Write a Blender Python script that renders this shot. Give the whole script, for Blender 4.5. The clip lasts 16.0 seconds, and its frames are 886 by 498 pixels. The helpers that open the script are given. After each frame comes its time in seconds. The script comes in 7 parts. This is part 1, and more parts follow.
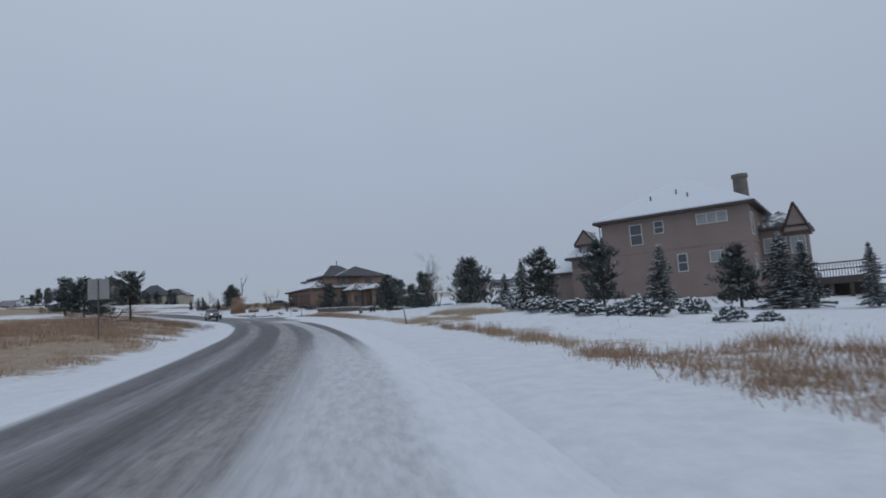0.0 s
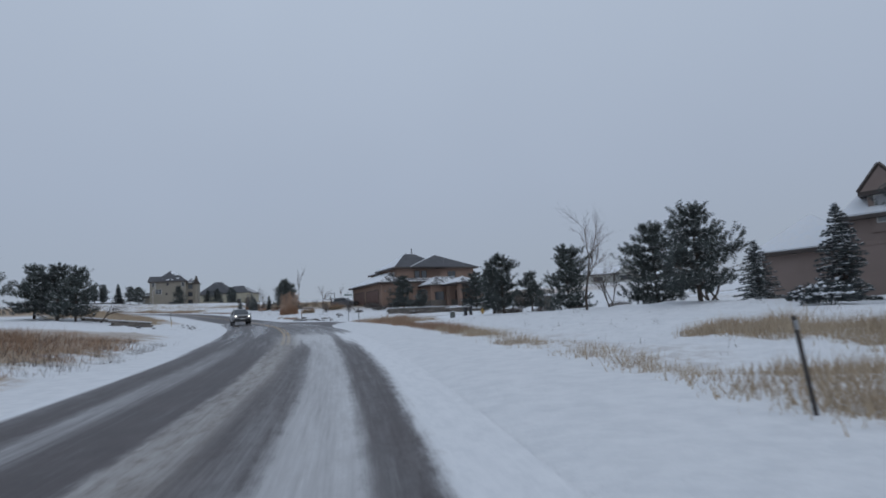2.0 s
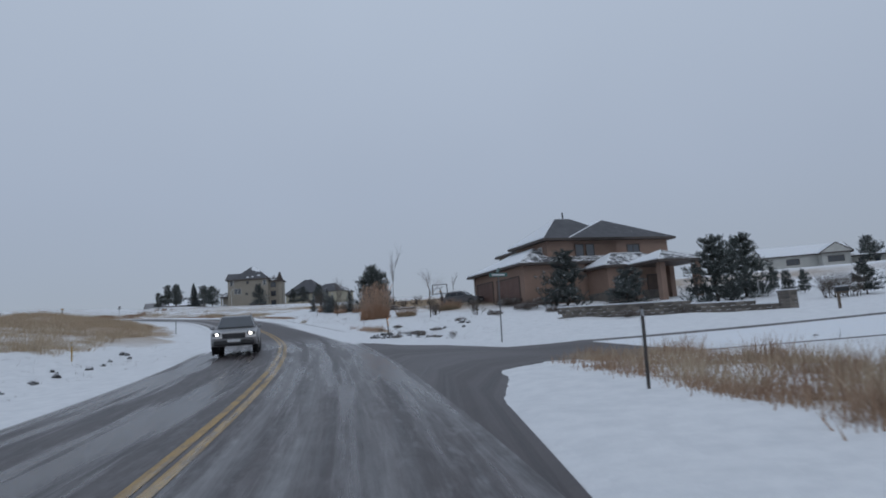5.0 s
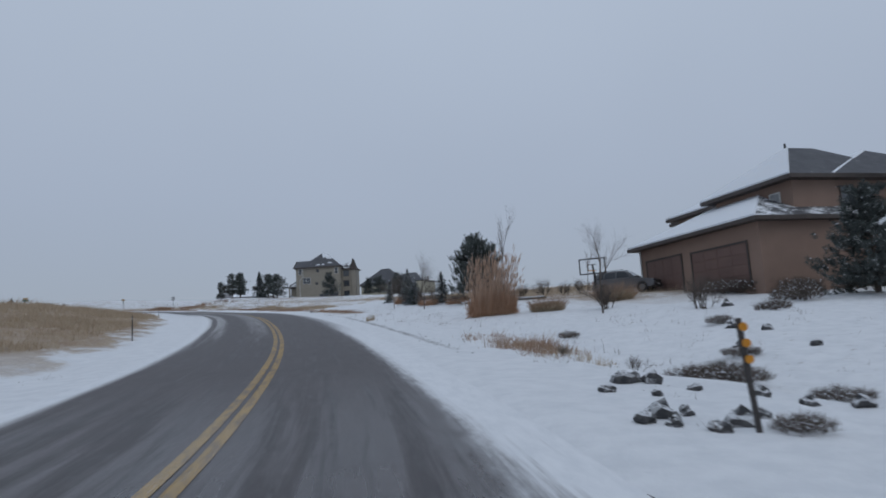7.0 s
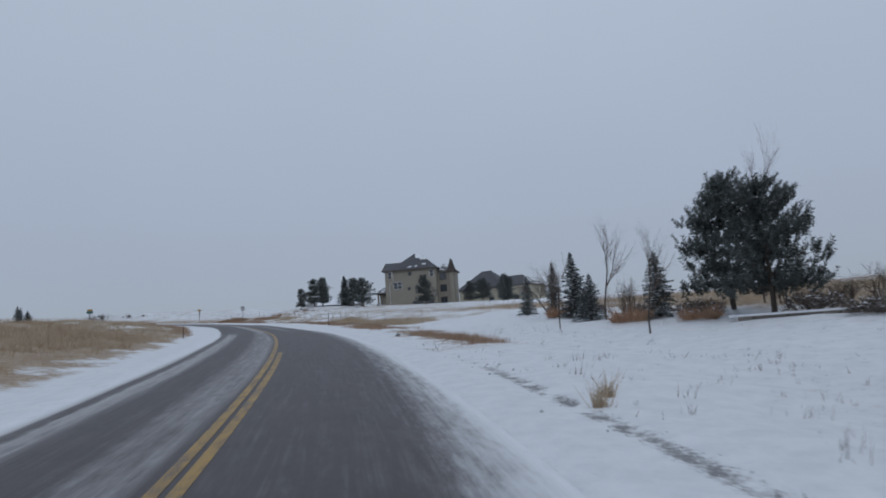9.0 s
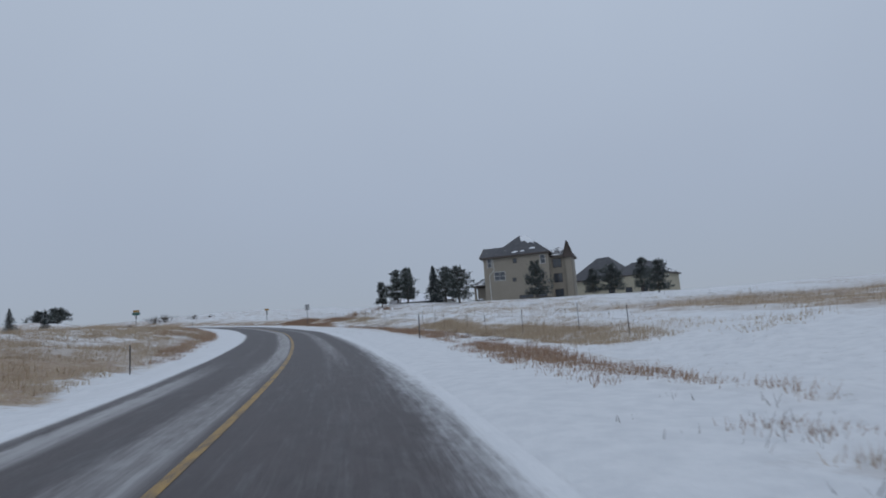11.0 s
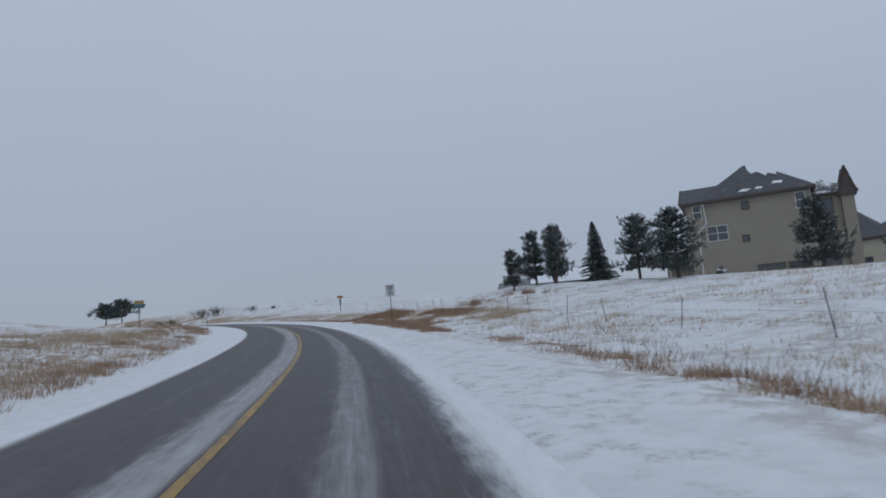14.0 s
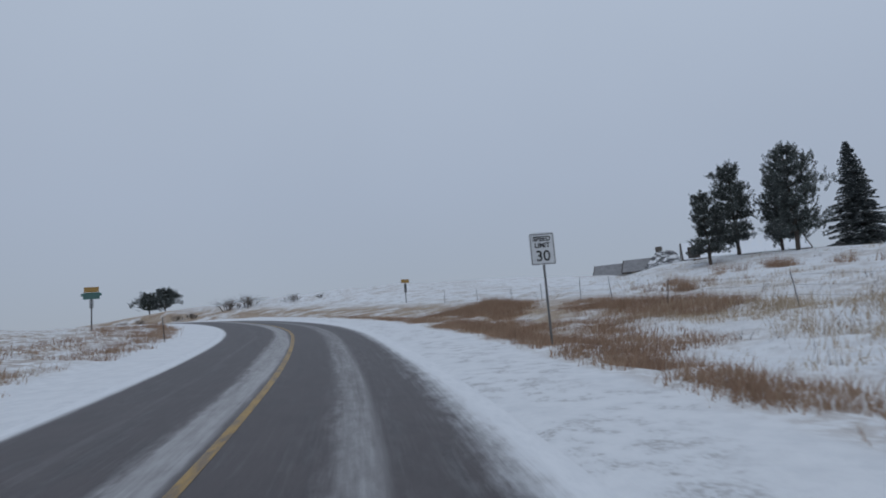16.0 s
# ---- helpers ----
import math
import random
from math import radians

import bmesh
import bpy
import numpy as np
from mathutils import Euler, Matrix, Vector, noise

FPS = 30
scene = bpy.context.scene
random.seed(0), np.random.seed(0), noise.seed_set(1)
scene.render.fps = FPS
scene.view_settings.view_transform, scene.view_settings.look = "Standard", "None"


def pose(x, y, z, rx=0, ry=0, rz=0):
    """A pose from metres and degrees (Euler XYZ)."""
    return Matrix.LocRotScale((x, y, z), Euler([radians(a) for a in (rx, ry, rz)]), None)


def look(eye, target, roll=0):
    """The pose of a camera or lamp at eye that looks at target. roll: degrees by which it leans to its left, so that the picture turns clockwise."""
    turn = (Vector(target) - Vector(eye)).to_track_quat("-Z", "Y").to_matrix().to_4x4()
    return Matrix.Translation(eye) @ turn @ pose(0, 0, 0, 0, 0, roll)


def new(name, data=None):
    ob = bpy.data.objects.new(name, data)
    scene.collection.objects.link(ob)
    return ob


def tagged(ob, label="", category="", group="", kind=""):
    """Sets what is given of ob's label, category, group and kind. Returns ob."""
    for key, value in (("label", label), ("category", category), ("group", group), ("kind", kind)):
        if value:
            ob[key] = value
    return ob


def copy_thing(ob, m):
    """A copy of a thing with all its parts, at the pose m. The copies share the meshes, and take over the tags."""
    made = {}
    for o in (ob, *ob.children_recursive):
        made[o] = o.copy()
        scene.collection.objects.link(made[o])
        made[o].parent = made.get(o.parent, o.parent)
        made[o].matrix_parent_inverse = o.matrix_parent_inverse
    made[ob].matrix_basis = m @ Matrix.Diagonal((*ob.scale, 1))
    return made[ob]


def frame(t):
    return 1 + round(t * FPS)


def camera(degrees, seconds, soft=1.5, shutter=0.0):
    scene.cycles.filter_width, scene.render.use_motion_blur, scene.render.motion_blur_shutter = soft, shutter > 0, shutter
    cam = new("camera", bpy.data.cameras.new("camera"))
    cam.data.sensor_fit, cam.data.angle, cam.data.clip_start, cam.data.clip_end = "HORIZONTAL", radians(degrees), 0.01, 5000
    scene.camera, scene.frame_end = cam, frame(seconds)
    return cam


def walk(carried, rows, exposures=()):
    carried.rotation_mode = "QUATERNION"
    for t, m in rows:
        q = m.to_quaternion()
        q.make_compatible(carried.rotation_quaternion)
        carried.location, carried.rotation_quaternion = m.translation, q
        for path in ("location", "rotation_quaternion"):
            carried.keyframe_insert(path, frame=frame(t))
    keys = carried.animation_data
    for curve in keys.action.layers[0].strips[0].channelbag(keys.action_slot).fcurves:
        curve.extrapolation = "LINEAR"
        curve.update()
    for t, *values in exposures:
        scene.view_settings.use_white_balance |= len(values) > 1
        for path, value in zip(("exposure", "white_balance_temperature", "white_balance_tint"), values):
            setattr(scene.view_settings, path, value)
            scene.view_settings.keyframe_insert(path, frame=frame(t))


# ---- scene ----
from mathutils.bvhtree import BVHTree

cam = camera(69.4, 16.0, soft=1.8, shutter=0.12)
PATH = [
    (0.0, 0.00, 0.00, 1.49, -15.00, 7.12, 3.98),
    (0.5, 1.21, 8.49, 1.90, -13.38, 7.48, 4.33),
    (1.0, 2.12, 16.71, 2.31, -11.72, 7.67, 4.33),
    (1.5, 2.75, 24.76, 2.71, -10.07, 7.54, 4.85),
    (2.0, 3.09, 32.69, 3.10, -8.43, 7.45, 3.60),
    (2.5, 3.18, 40.50, 3.46, -7.05, 7.81, 4.13),
    (3.0, 3.09, 48.13, 3.83, -5.72, 7.48, 3.77),
    (3.5, 2.83, 55.56, 4.21, -4.18, 7.62, 3.86),
    (4.0, 2.45, 62.79, 4.62, -2.64, 7.96, 3.23),
    (4.5, 1.87, 69.90, 5.04, -1.01, 7.87, 3.55),
    (6.8, -3.76, 102.15, 6.56, 6.70, 7.84, 3.82),
    (7.0, -4.42, 104.86, 6.71, 7.49, 7.76, 3.53),
    (7.5, -6.17, 111.56, 7.13, 9.66, 7.95, 4.92),
    (8.0, -8.16, 118.21, 7.65, 11.52, 9.10, 4.63),
    (8.5, -10.50, 124.89, 8.23, 13.53, 9.32, 3.23),
    (9.0, -13.15, 131.61, 8.84, 15.74, 8.82, 3.65),
    (9.5, -16.08, 138.33, 9.44, 17.93, 8.38, 3.52),
    (10.0, -19.21, 144.99, 10.02, 19.90, 8.49, 3.64),
    (12.5, -38.46, 177.80, 12.68, 27.46, 8.94, 3.93),
    (13.0, -42.83, 184.14, 13.19, 28.82, 8.73, 3.80),
    (13.5, -47.34, 190.37, 13.70, 30.13, 8.49, 3.30),
    (14.0, -51.95, 196.48, 14.22, 31.56, 8.34, 4.16),
    (14.5, -56.66, 202.48, 14.74, 32.98, 8.12, 4.24),
    (15.0, -61.51, 208.36, 15.26, 34.38, 7.91, 4.29),
    (15.5, -66.59, 214.15, 15.77, 35.88, 7.97, 4.05),
    (16.0, -71.91, 219.83, 16.25, 37.28, 7.68, 4.17),
]
walk(cam, [(t, pose(x, y, z, 90 + pitch, roll, yaw)) for t, x, y, z, yaw, pitch, roll in PATH],
     exposures=[(0, 0.0)])

# ---- sky and light: a closed, snowy overcast ----
world = bpy.data.worlds.new("overcast_sky")
scene.world = world
world.use_nodes = True
wt = world.node_tree
wt.nodes.clear()


def wnode(kind, **values):
    n = wt.nodes.new(kind)
    for k, v in values.items():
        n.inputs[k].default_value = v
    return n


w_out, w_bg = wnode("ShaderNodeOutputWorld"), wnode("ShaderNodeBackground", Strength=1.0)
w_tc, w_sep = wnode("ShaderNodeTexCoord"), wnode("ShaderNodeSeparateXYZ")
w_ramp = wnode("ShaderNodeValToRGB")
w_ramp.color_ramp.elements[0].position, w_ramp.color_ramp.elements[0].color = 0.0, (0.295, 0.338, 0.411, 1)
w_ramp.color_ramp.elements[1].position, w_ramp.color_ramp.elements[1].color = 0.65, (0.436, 0.51, 0.62, 1)
e = w_ramp.color_ramp.elements.new(0.22)
e.color = (0.346, 0.402, 0.502, 1)
w_noise = wnode("ShaderNodeTexNoise", Scale=1.6, Detail=3.0, Roughness=0.5)
w_mr = wnode("ShaderNodeMapRange")
w_mr.inputs["To Min"].default_value, w_mr.inputs["To Max"].default_value = 0.93, 1.07
w_mul = wt.nodes.new("ShaderNodeVectorMath")
w_mul.operation = "SCALE"
w_sky = wt.nodes.new("ShaderNodeTexSky")
w_sky.sky_type, w_sky.sun_disc = "NISHITA", False
w_sky.sun_elevation, w_sky.sun_rotation = radians(42), radians(150)
w_bg2 = wnode("ShaderNodeBackground", Strength=0.006)
w_add = wt.nodes.new("ShaderNodeAddShader")
link = wt.links.new
link(w_tc.outputs["Generated"], w_sep.inputs[0])
link(w_sep.outputs["Z"], w_ramp.inputs[0])
link(w_tc.outputs["Generated"], w_noise.inputs["Vector"])
link(w_noise.outputs[0], w_mr.inputs[0])
link(w_ramp.outputs[0], w_mul.inputs[0])
link(w_mr.outputs[0], w_mul.inputs["Scale"])
link(w_mul.outputs[0], w_bg.inputs[0])
link(w_sky.outputs[0], w_bg2.inputs[0])
link(w_bg.outputs[0], w_add.inputs[0])
link(w_bg2.outputs[0], w_add.inputs[1])
link(w_add.outputs[0], w_out.inputs[0])

sun = new("sun", bpy.data.lights.new("sun", "SUN"))
sun.data.energy, sun.data.angle, sun.data.color = 0.30, radians(40), (1.0, 0.97, 0.93)
sun.matrix_world = look((0, 0, 100), (-25, 43, 45))


# ---- materials ----
def material(name):
    m = bpy.data.materials.new(name)
    m.use_nodes = True
    return m, m.node_tree, m.node_tree.nodes["Principled BSDF"]


def node(nt, kind, op=None, **values):
    n = nt.nodes.new(kind)
    if op:
        n.operation = op
    for k, v in values.items():
        n.inputs[k.replace("_", " ")].default_value = v
    return n


def join(nt, a, b):
    nt.links.new(a, b)


def coords(nt, which="Object"):
    return node(nt, "ShaderNodeTexCoord").outputs[which]


def noise_of(nt, vec, scale, detail=4.0, rough=0.55):
    n = node(nt, "ShaderNodeTexNoise", Scale=scale, Detail=detail, Roughness=rough)
    join(nt, vec, n.inputs["Vector"])
    return n.outputs[0]


def ramp_of(nt, fac, lo, hi, a=0.0, b=1.0):
    n = node(nt, "ShaderNodeMapRange", From_Min=lo, From_Max=hi, To_Min=a, To_Max=b)
    n.interpolation_type = "SMOOTHSTEP"
    join(nt, fac, n.inputs["Value"])
    return n.outputs[0]


def math_of(nt, op, a, b):
    n = node(nt, "ShaderNodeMath", op)
    for k, v in enumerate((a, b)):
        if isinstance(v, (int, float)):
            n.inputs[k].default_value = v
        else:
            join(nt, v, n.inputs[k])
    return n.outputs[0]


def mixed(nt, fac, a, b):
    n = nt.nodes.new("ShaderNodeMix")
    n.data_type = "RGBA"
    if isinstance(fac, (int, float)):
        n.inputs["Factor"].default_value = fac
    else:
        join(nt, fac, n.inputs["Factor"])
    for sock, v in ((n.inputs[6], a), (n.inputs[7], b)):
        if isinstance(v, tuple):
            sock.default_value = (*v, 1)
        else:
            join(nt, v, sock)
    return n.outputs[2]


def bumped(nt, bsdf, height, strength, distance):
    n = node(nt, "ShaderNodeBump", Strength=strength, Distance=distance)
    join(nt, height, n.inputs["Height"])
    join(nt, n.outputs[0], bsdf.inputs["Normal"])


def rough_surface(name, a, b, scale, rough=0.8, fine=None, bump=0.3, dist=0.01, metal=0.0, vary=0.0, snow=0.0):
    """Two-scale mottled surface; vary: change from piece to piece; snow: dusting on faces that look up."""
    m, nt, p = material(name)
    v = coords(nt)
    big = noise_of(nt, v, scale)
    small = noise_of(nt, v, fine or scale * 9, 5.0, 0.65)
    col = mixed(nt, ramp_of(nt, big, 0.3, 0.7), a, b)
    dark = tuple(c * 0.62 for c in a)
    col = mixed(nt, ramp_of(nt, small, 0.45, 0.8, 0.0, 0.55), col, dark)
    if vary:
        oi = node(nt, "ShaderNodeObjectInfo")
        hs = node(nt, "ShaderNodeHueSaturation")
        join(nt, col, hs.inputs["Color"])
        join(nt, ramp_of(nt, oi.outputs["Random"], 0, 1, 1 - vary, 1 + vary), hs.inputs["Value"])
        col = hs.outputs[0]
    if snow:
        ge = node(nt, "ShaderNodeNewGeometry")
        sp = node(nt, "ShaderNodeSeparateXYZ")
        join(nt, ge.outputs["Normal"], sp.inputs[0])
        up = ramp_of(nt, sp.outputs["Z"], 0.35, 0.85)
        k = math_of(nt, "MULTIPLY", up, ramp_of(nt, math_of(nt, "MULTIPLY", math_of(nt, "ADD", big, small), 0.5), 0.70 - snow * 0.35, 0.76 - snow * 0.35))
        col = mixed(nt, k, col, (0.76, 0.78, 0.81))
    join(nt, col, p.inputs["Base Color"])
    p.inputs["Metallic"].default_value = metal
    join(nt, ramp_of(nt, small, 0.2, 0.8, rough - 0.08, min(1, rough + 0.1)), p.inputs["Roughness"])
    bumped(nt, p, math_of(nt, "ADD", big, small), bump, dist)
    return m


SNOW_A, SNOW_B = (0.77, 0.785, 0.81), (0.67, 0.69, 0.72)


def make_ground_material():
    """Snow over dry prairie: the grass and soil show through in drifts and in the strips beside the shoulders."""
    m, nt, p = material("snowy_prairie")
    uv = node(nt, "ShaderNodeUVMap")
    sep = node(nt, "ShaderNodeSeparateXYZ")
    join(nt, uv.outputs[0], sep.inputs[0])
    along, across = sep.outputs[0], sep.outputs[1]
    v = coords(nt)
    huge, big = noise_of(nt, v, 0.045, 3.0), noise_of(nt, v, 0.35, 5.0, 0.6)
    mid, small = noise_of(nt, v, 2.2, 5.0, 0.65), noise_of(nt, v, 14.0, 4.0, 0.65)
    wob = math_of(nt, "ADD", across, ramp_of(nt, big, 0.2, 0.8, -1.6, 1.6))
    wob = math_of(nt, "ADD", wob, ramp_of(nt, mid, 0.2, 0.8, -0.7, 0.7))

    nearer = ramp_of(nt, along, 192.0, 216.0, 0.0, 0.8)
    wob_left, wob = wob, math_of(nt, "ADD", wob, nearer)

    def band(lo0, lo1, hi0, hi1):
        return math_of(nt, "MULTIPLY", ramp_of(nt, wob, lo0, lo1), ramp_of(nt, wob, hi0, hi1, 1.0, 0.0))

    right_strip = band(4.9, 5.3, 6.6, 7.8)
    right_early = math_of(nt, "MULTIPLY", ramp_of(nt, along, 90.0, 99.0, 0.8, 0.0), math_of(nt, "MAXIMUM", ramp_of(nt, along, 24.0, 36.0, 1.0, 0.35), ramp_of(nt, along, 56.0, 74.0)))
    right_late = ramp_of(nt, along, 170.0, 186.0, 0.0, 0.45)
    right = math_of(nt, "MULTIPLY", right_strip, math_of(nt, "MAXIMUM", right_early, right_late))
    right = math_of(nt, "MULTIPLY", right, ramp_of(nt, mid, 0.38, 0.58, 0.0, 0.80))
    scuff = math_of(nt, "MULTIPLY", band(3.0, 3.8, 4.6, 5.6), ramp_of(nt, along, 200.0, 222.0))
    scuff = math_of(nt, "MULTIPLY", scuff, ramp_of(nt, mid, 0.48, 0.62, 0.0, 0.55))
    field = math_of(nt, "MULTIPLY", band(6.0, 9.0, 26.0, 40.0), ramp_of(nt, along, 178.0, 205.0))
    russet = math_of(nt, "MULTIPLY", band(5.6, 6.6, 13.0, 18.0), ramp_of(nt, along, 252.0, 266.0))
    russet = math_of(nt, "MULTIPLY", russet, ramp_of(nt, big, 0.36, 0.56, 0.15, 0.95))
    field = math_of(nt, "MULTIPLY", math_of(nt, "MULTIPLY", field, ramp_of(nt, big, 0.44, 0.64, 0.0, 0.42)), ramp_of(nt, mid, 0.36, 0.56, 0.15, 1.0))
    belt = math_of(nt, "MULTIPLY", math_of(nt, "MULTIPLY", ramp_of(nt, wob, 8.4, 9.6), ramp_of(nt, wob, 12.2, 13.4, 1.0, 0.0)), math_of(nt, "MULTIPLY", ramp_of(nt, along, 182.0, 194.0), ramp_of(nt, along, 212.0, 224.0, 1.0, 0.0)))
    field = math_of(nt, "MAXIMUM", field, math_of(nt, "MULTIPLY", belt, ramp_of(nt, mid, 0.34, 0.6, 0.2, 0.8)))
    wob = wob_left
    drift = ramp_of(nt, noise_of(nt, v, 0.03, 4.0, 0.6), 0.3, 0.7, -1.0, 1.0)
    left_far = math_of(nt, "MULTIPLY", band(-999.0, -998.0, -9.8, -8.2),
                       ramp_of(nt, math_of(nt, "ADD", across, math_of(nt, "MULTIPLY", drift, 26.0)), -62.0, -40.0))
    along_w = math_of(nt, "ADD", along, math_of(nt, "MULTIPLY", drift, 9.0))
    lf_cut = math_of(nt, "MAXIMUM", ramp_of(nt, along_w, 62.0, 76.0, 1.0, 0.0), ramp_of(nt, along_w, 122.0, 140.0))
    left = math_of(nt, "MULTIPLY", math_of(nt, "MULTIPLY", left_far, lf_cut), math_of(nt, "ADD",
                   math_of(nt, "MULTIPLY", ramp_of(nt, big, 0.25, 0.5, 0.85, 1.0), ramp_of(nt, along, 190.0, 214.0, 1.0, 0.0)),
                   math_of(nt, "MULTIPLY", math_of(nt, "MULTIPLY", ramp_of(nt, big, 0.38, 0.62, 0.2, 1.0), ramp_of(nt, mid, 0.38, 0.58)), ramp_of(nt, along, 190.0, 214.0))))
    far = math_of(nt, "MULTIPLY", math_of(nt, "MAXIMUM", ramp_of(nt, across, 26.0, 40.0), ramp_of(nt, across, -20.0, -34.0)), ramp_of(nt, huge, 0.50, 0.66, 0.0, 0.6))
    far = math_of(nt, "MULTIPLY", far, ramp_of(nt, mid, 0.42, 0.62))
    hill = math_of(nt, "MULTIPLY", band(15.0, 21.0, 75.0, 110.0), math_of(nt, "MULTIPLY", ramp_of(nt, along, 132.0, 146.0), ramp_of(nt, along, 196.0, 214.0, 1.0, 0.0)))
    hill = math_of(nt, "MULTIPLY", hill, ramp_of(nt, big, 0.32, 0.56, 0.25, 0.95))
    ditch = math_of(nt, "MULTIPLY", band(4.0, 4.6, 5.7, 6.5), math_of(nt, "MULTIPLY", ramp_of(nt, along, 153.0, 158.0), ramp_of(nt, along, 166.0, 170.0, 1.0, 0.0)))
    ditch = math_of(nt, "MULTIPLY", ditch, ramp_of(nt, mid, 0.38, 0.58, 0.2, 0.9))
    bare = math_of(nt, "MAXIMUM", math_of(nt, "MAXIMUM", right, field), math_of(nt, "MAXIMUM", left, hill))
    bare = math_of(nt, "MAXIMUM", math_of(nt, "MAXIMUM", bare, far), russet)
    keep = math_of(nt, "MULTIPLY", ramp_of(nt, math_of(nt, "ADD", across, nearer), 5.0, 5.6), 1.0)
    keep = math_of(nt, "MAXIMUM", keep, ramp_of(nt, across, -7.8, -8.6))
    bare = math_of(nt, "MAXIMUM", math_of(nt, "MULTIPLY", bare, keep), ditch)
    bare = math_of(nt, "MULTIPLY", bare, ramp_of(nt, small, 0.28, 0.50, 0.55, 1.0))
    straw = mixed(nt, ramp_of(nt, mid, 0.35, 0.65), (0.37, 0.275, 0.175), (0.28, 0.18, 0.11))
    straw = mixed(nt, ramp_of(nt, small, 0.5, 0.75), straw, (0.11, 0.075, 0.045))
    snow = mixed(nt, ramp_of(nt, mid, 0.3, 0.75), SNOW_A, SNOW_B)
    snow = mixed(nt, math_of(nt, "MULTIPLY", scuff, ramp_of(nt, small, 0.4, 0.6)), snow, (0.26, 0.24, 0.23))
    yards = math_of(nt, "MAXIMUM", ramp_of(nt, across, 5.0, 7.0), ramp_of(nt, across, -7.5, -9.0))
    speck = math_of(nt, "MULTIPLY", yards, math_of(nt, "MULTIPLY", ramp_of(nt, noise_of(nt, v, 7.0, 6.0, 0.75), 0.56, 0.68), ramp_of(nt, mid, 0.40, 0.62, 0.1, 0.6)))
    slope = math_of(nt, "MULTIPLY", ramp_of(nt, along, 276.0, 292.0), ramp_of(nt, across, 8.0, 16.0))
    slope = math_of(nt, "MULTIPLY", slope, ramp_of(nt, noise_of(nt, v, 0.9, 6.0, 0.78), 0.50, 0.64, 0.0, 0.55))
    snow = mixed(nt, math_of(nt, "MAXIMUM", speck, slope), snow, (0.30, 0.265, 0.225))
    track = math_of(nt, "ADD", across, ramp_of(nt, small, 0.3, 0.7, -0.10, 0.10))
    rut = math_of(nt, "MULTIPLY", math_of(nt, "MULTIPLY", ramp_of(nt, track, 3.08, 3.22), ramp_of(nt, track, 3.32, 3.5, 1.0, 0.0)),
                  math_of(nt, "MULTIPLY", ramp_of(nt, along, 122.0, 128.0), ramp_of(nt, along, 146.0, 152.0, 1.0, 0.0)))
    snow = mixed(nt, math_of(nt, "MULTIPLY", rut, ramp_of(nt, mid, 0.40, 0.58, 0.0, 0.85)), snow, (0.14, 0.137, 0.14))
    join(nt, mixed(nt, bare, snow, straw), p.inputs["Base Color"])
    p.inputs["Roughness"].default_value = 0.75
    hgt = math_of(nt, "ADD", math_of(nt, "MULTIPLY", mid, 1.0), math_of(nt, "MULTIPLY", small, 0.5))
    bumped(nt, p, hgt, 0.7, 0.09)
    return m


def profile_of(nt, c, stops):
    """Amount of snow over the road's width: stops of (metres off the centre line, amount)."""
    cr = node(nt, "ShaderNodeValToRGB")
    el = cr.color_ramp.elements
    for k, (x, v) in enumerate(stops):
        e = el[k] if k < 2 else el.new((x + 4.5) / 9)
        e.position, e.color = (x + 4.5) / 9, (v, v, v, 1)
    join(nt, ramp_linear(nt, c, -4.5, 4.5), cr.inputs[0])
    return cr.outputs[0]


def ramp_linear(nt, fac, lo, hi, a=0.0, b=1.0):
    n = node(nt, "ShaderNodeMapRange", From_Min=lo, From_Max=hi, To_Min=a, To_Max=b)
    join(nt, fac, n.inputs["Value"])
    return n.outputs[0]


def blend_of(nt, fac, a, b):
    n = nt.nodes.new("ShaderNodeMix")
    for sock, v in ((n.inputs[0], fac), (n.inputs[2], a), (n.inputs[3], b)):
        join(nt, v, sock)
    return n.outputs[0]


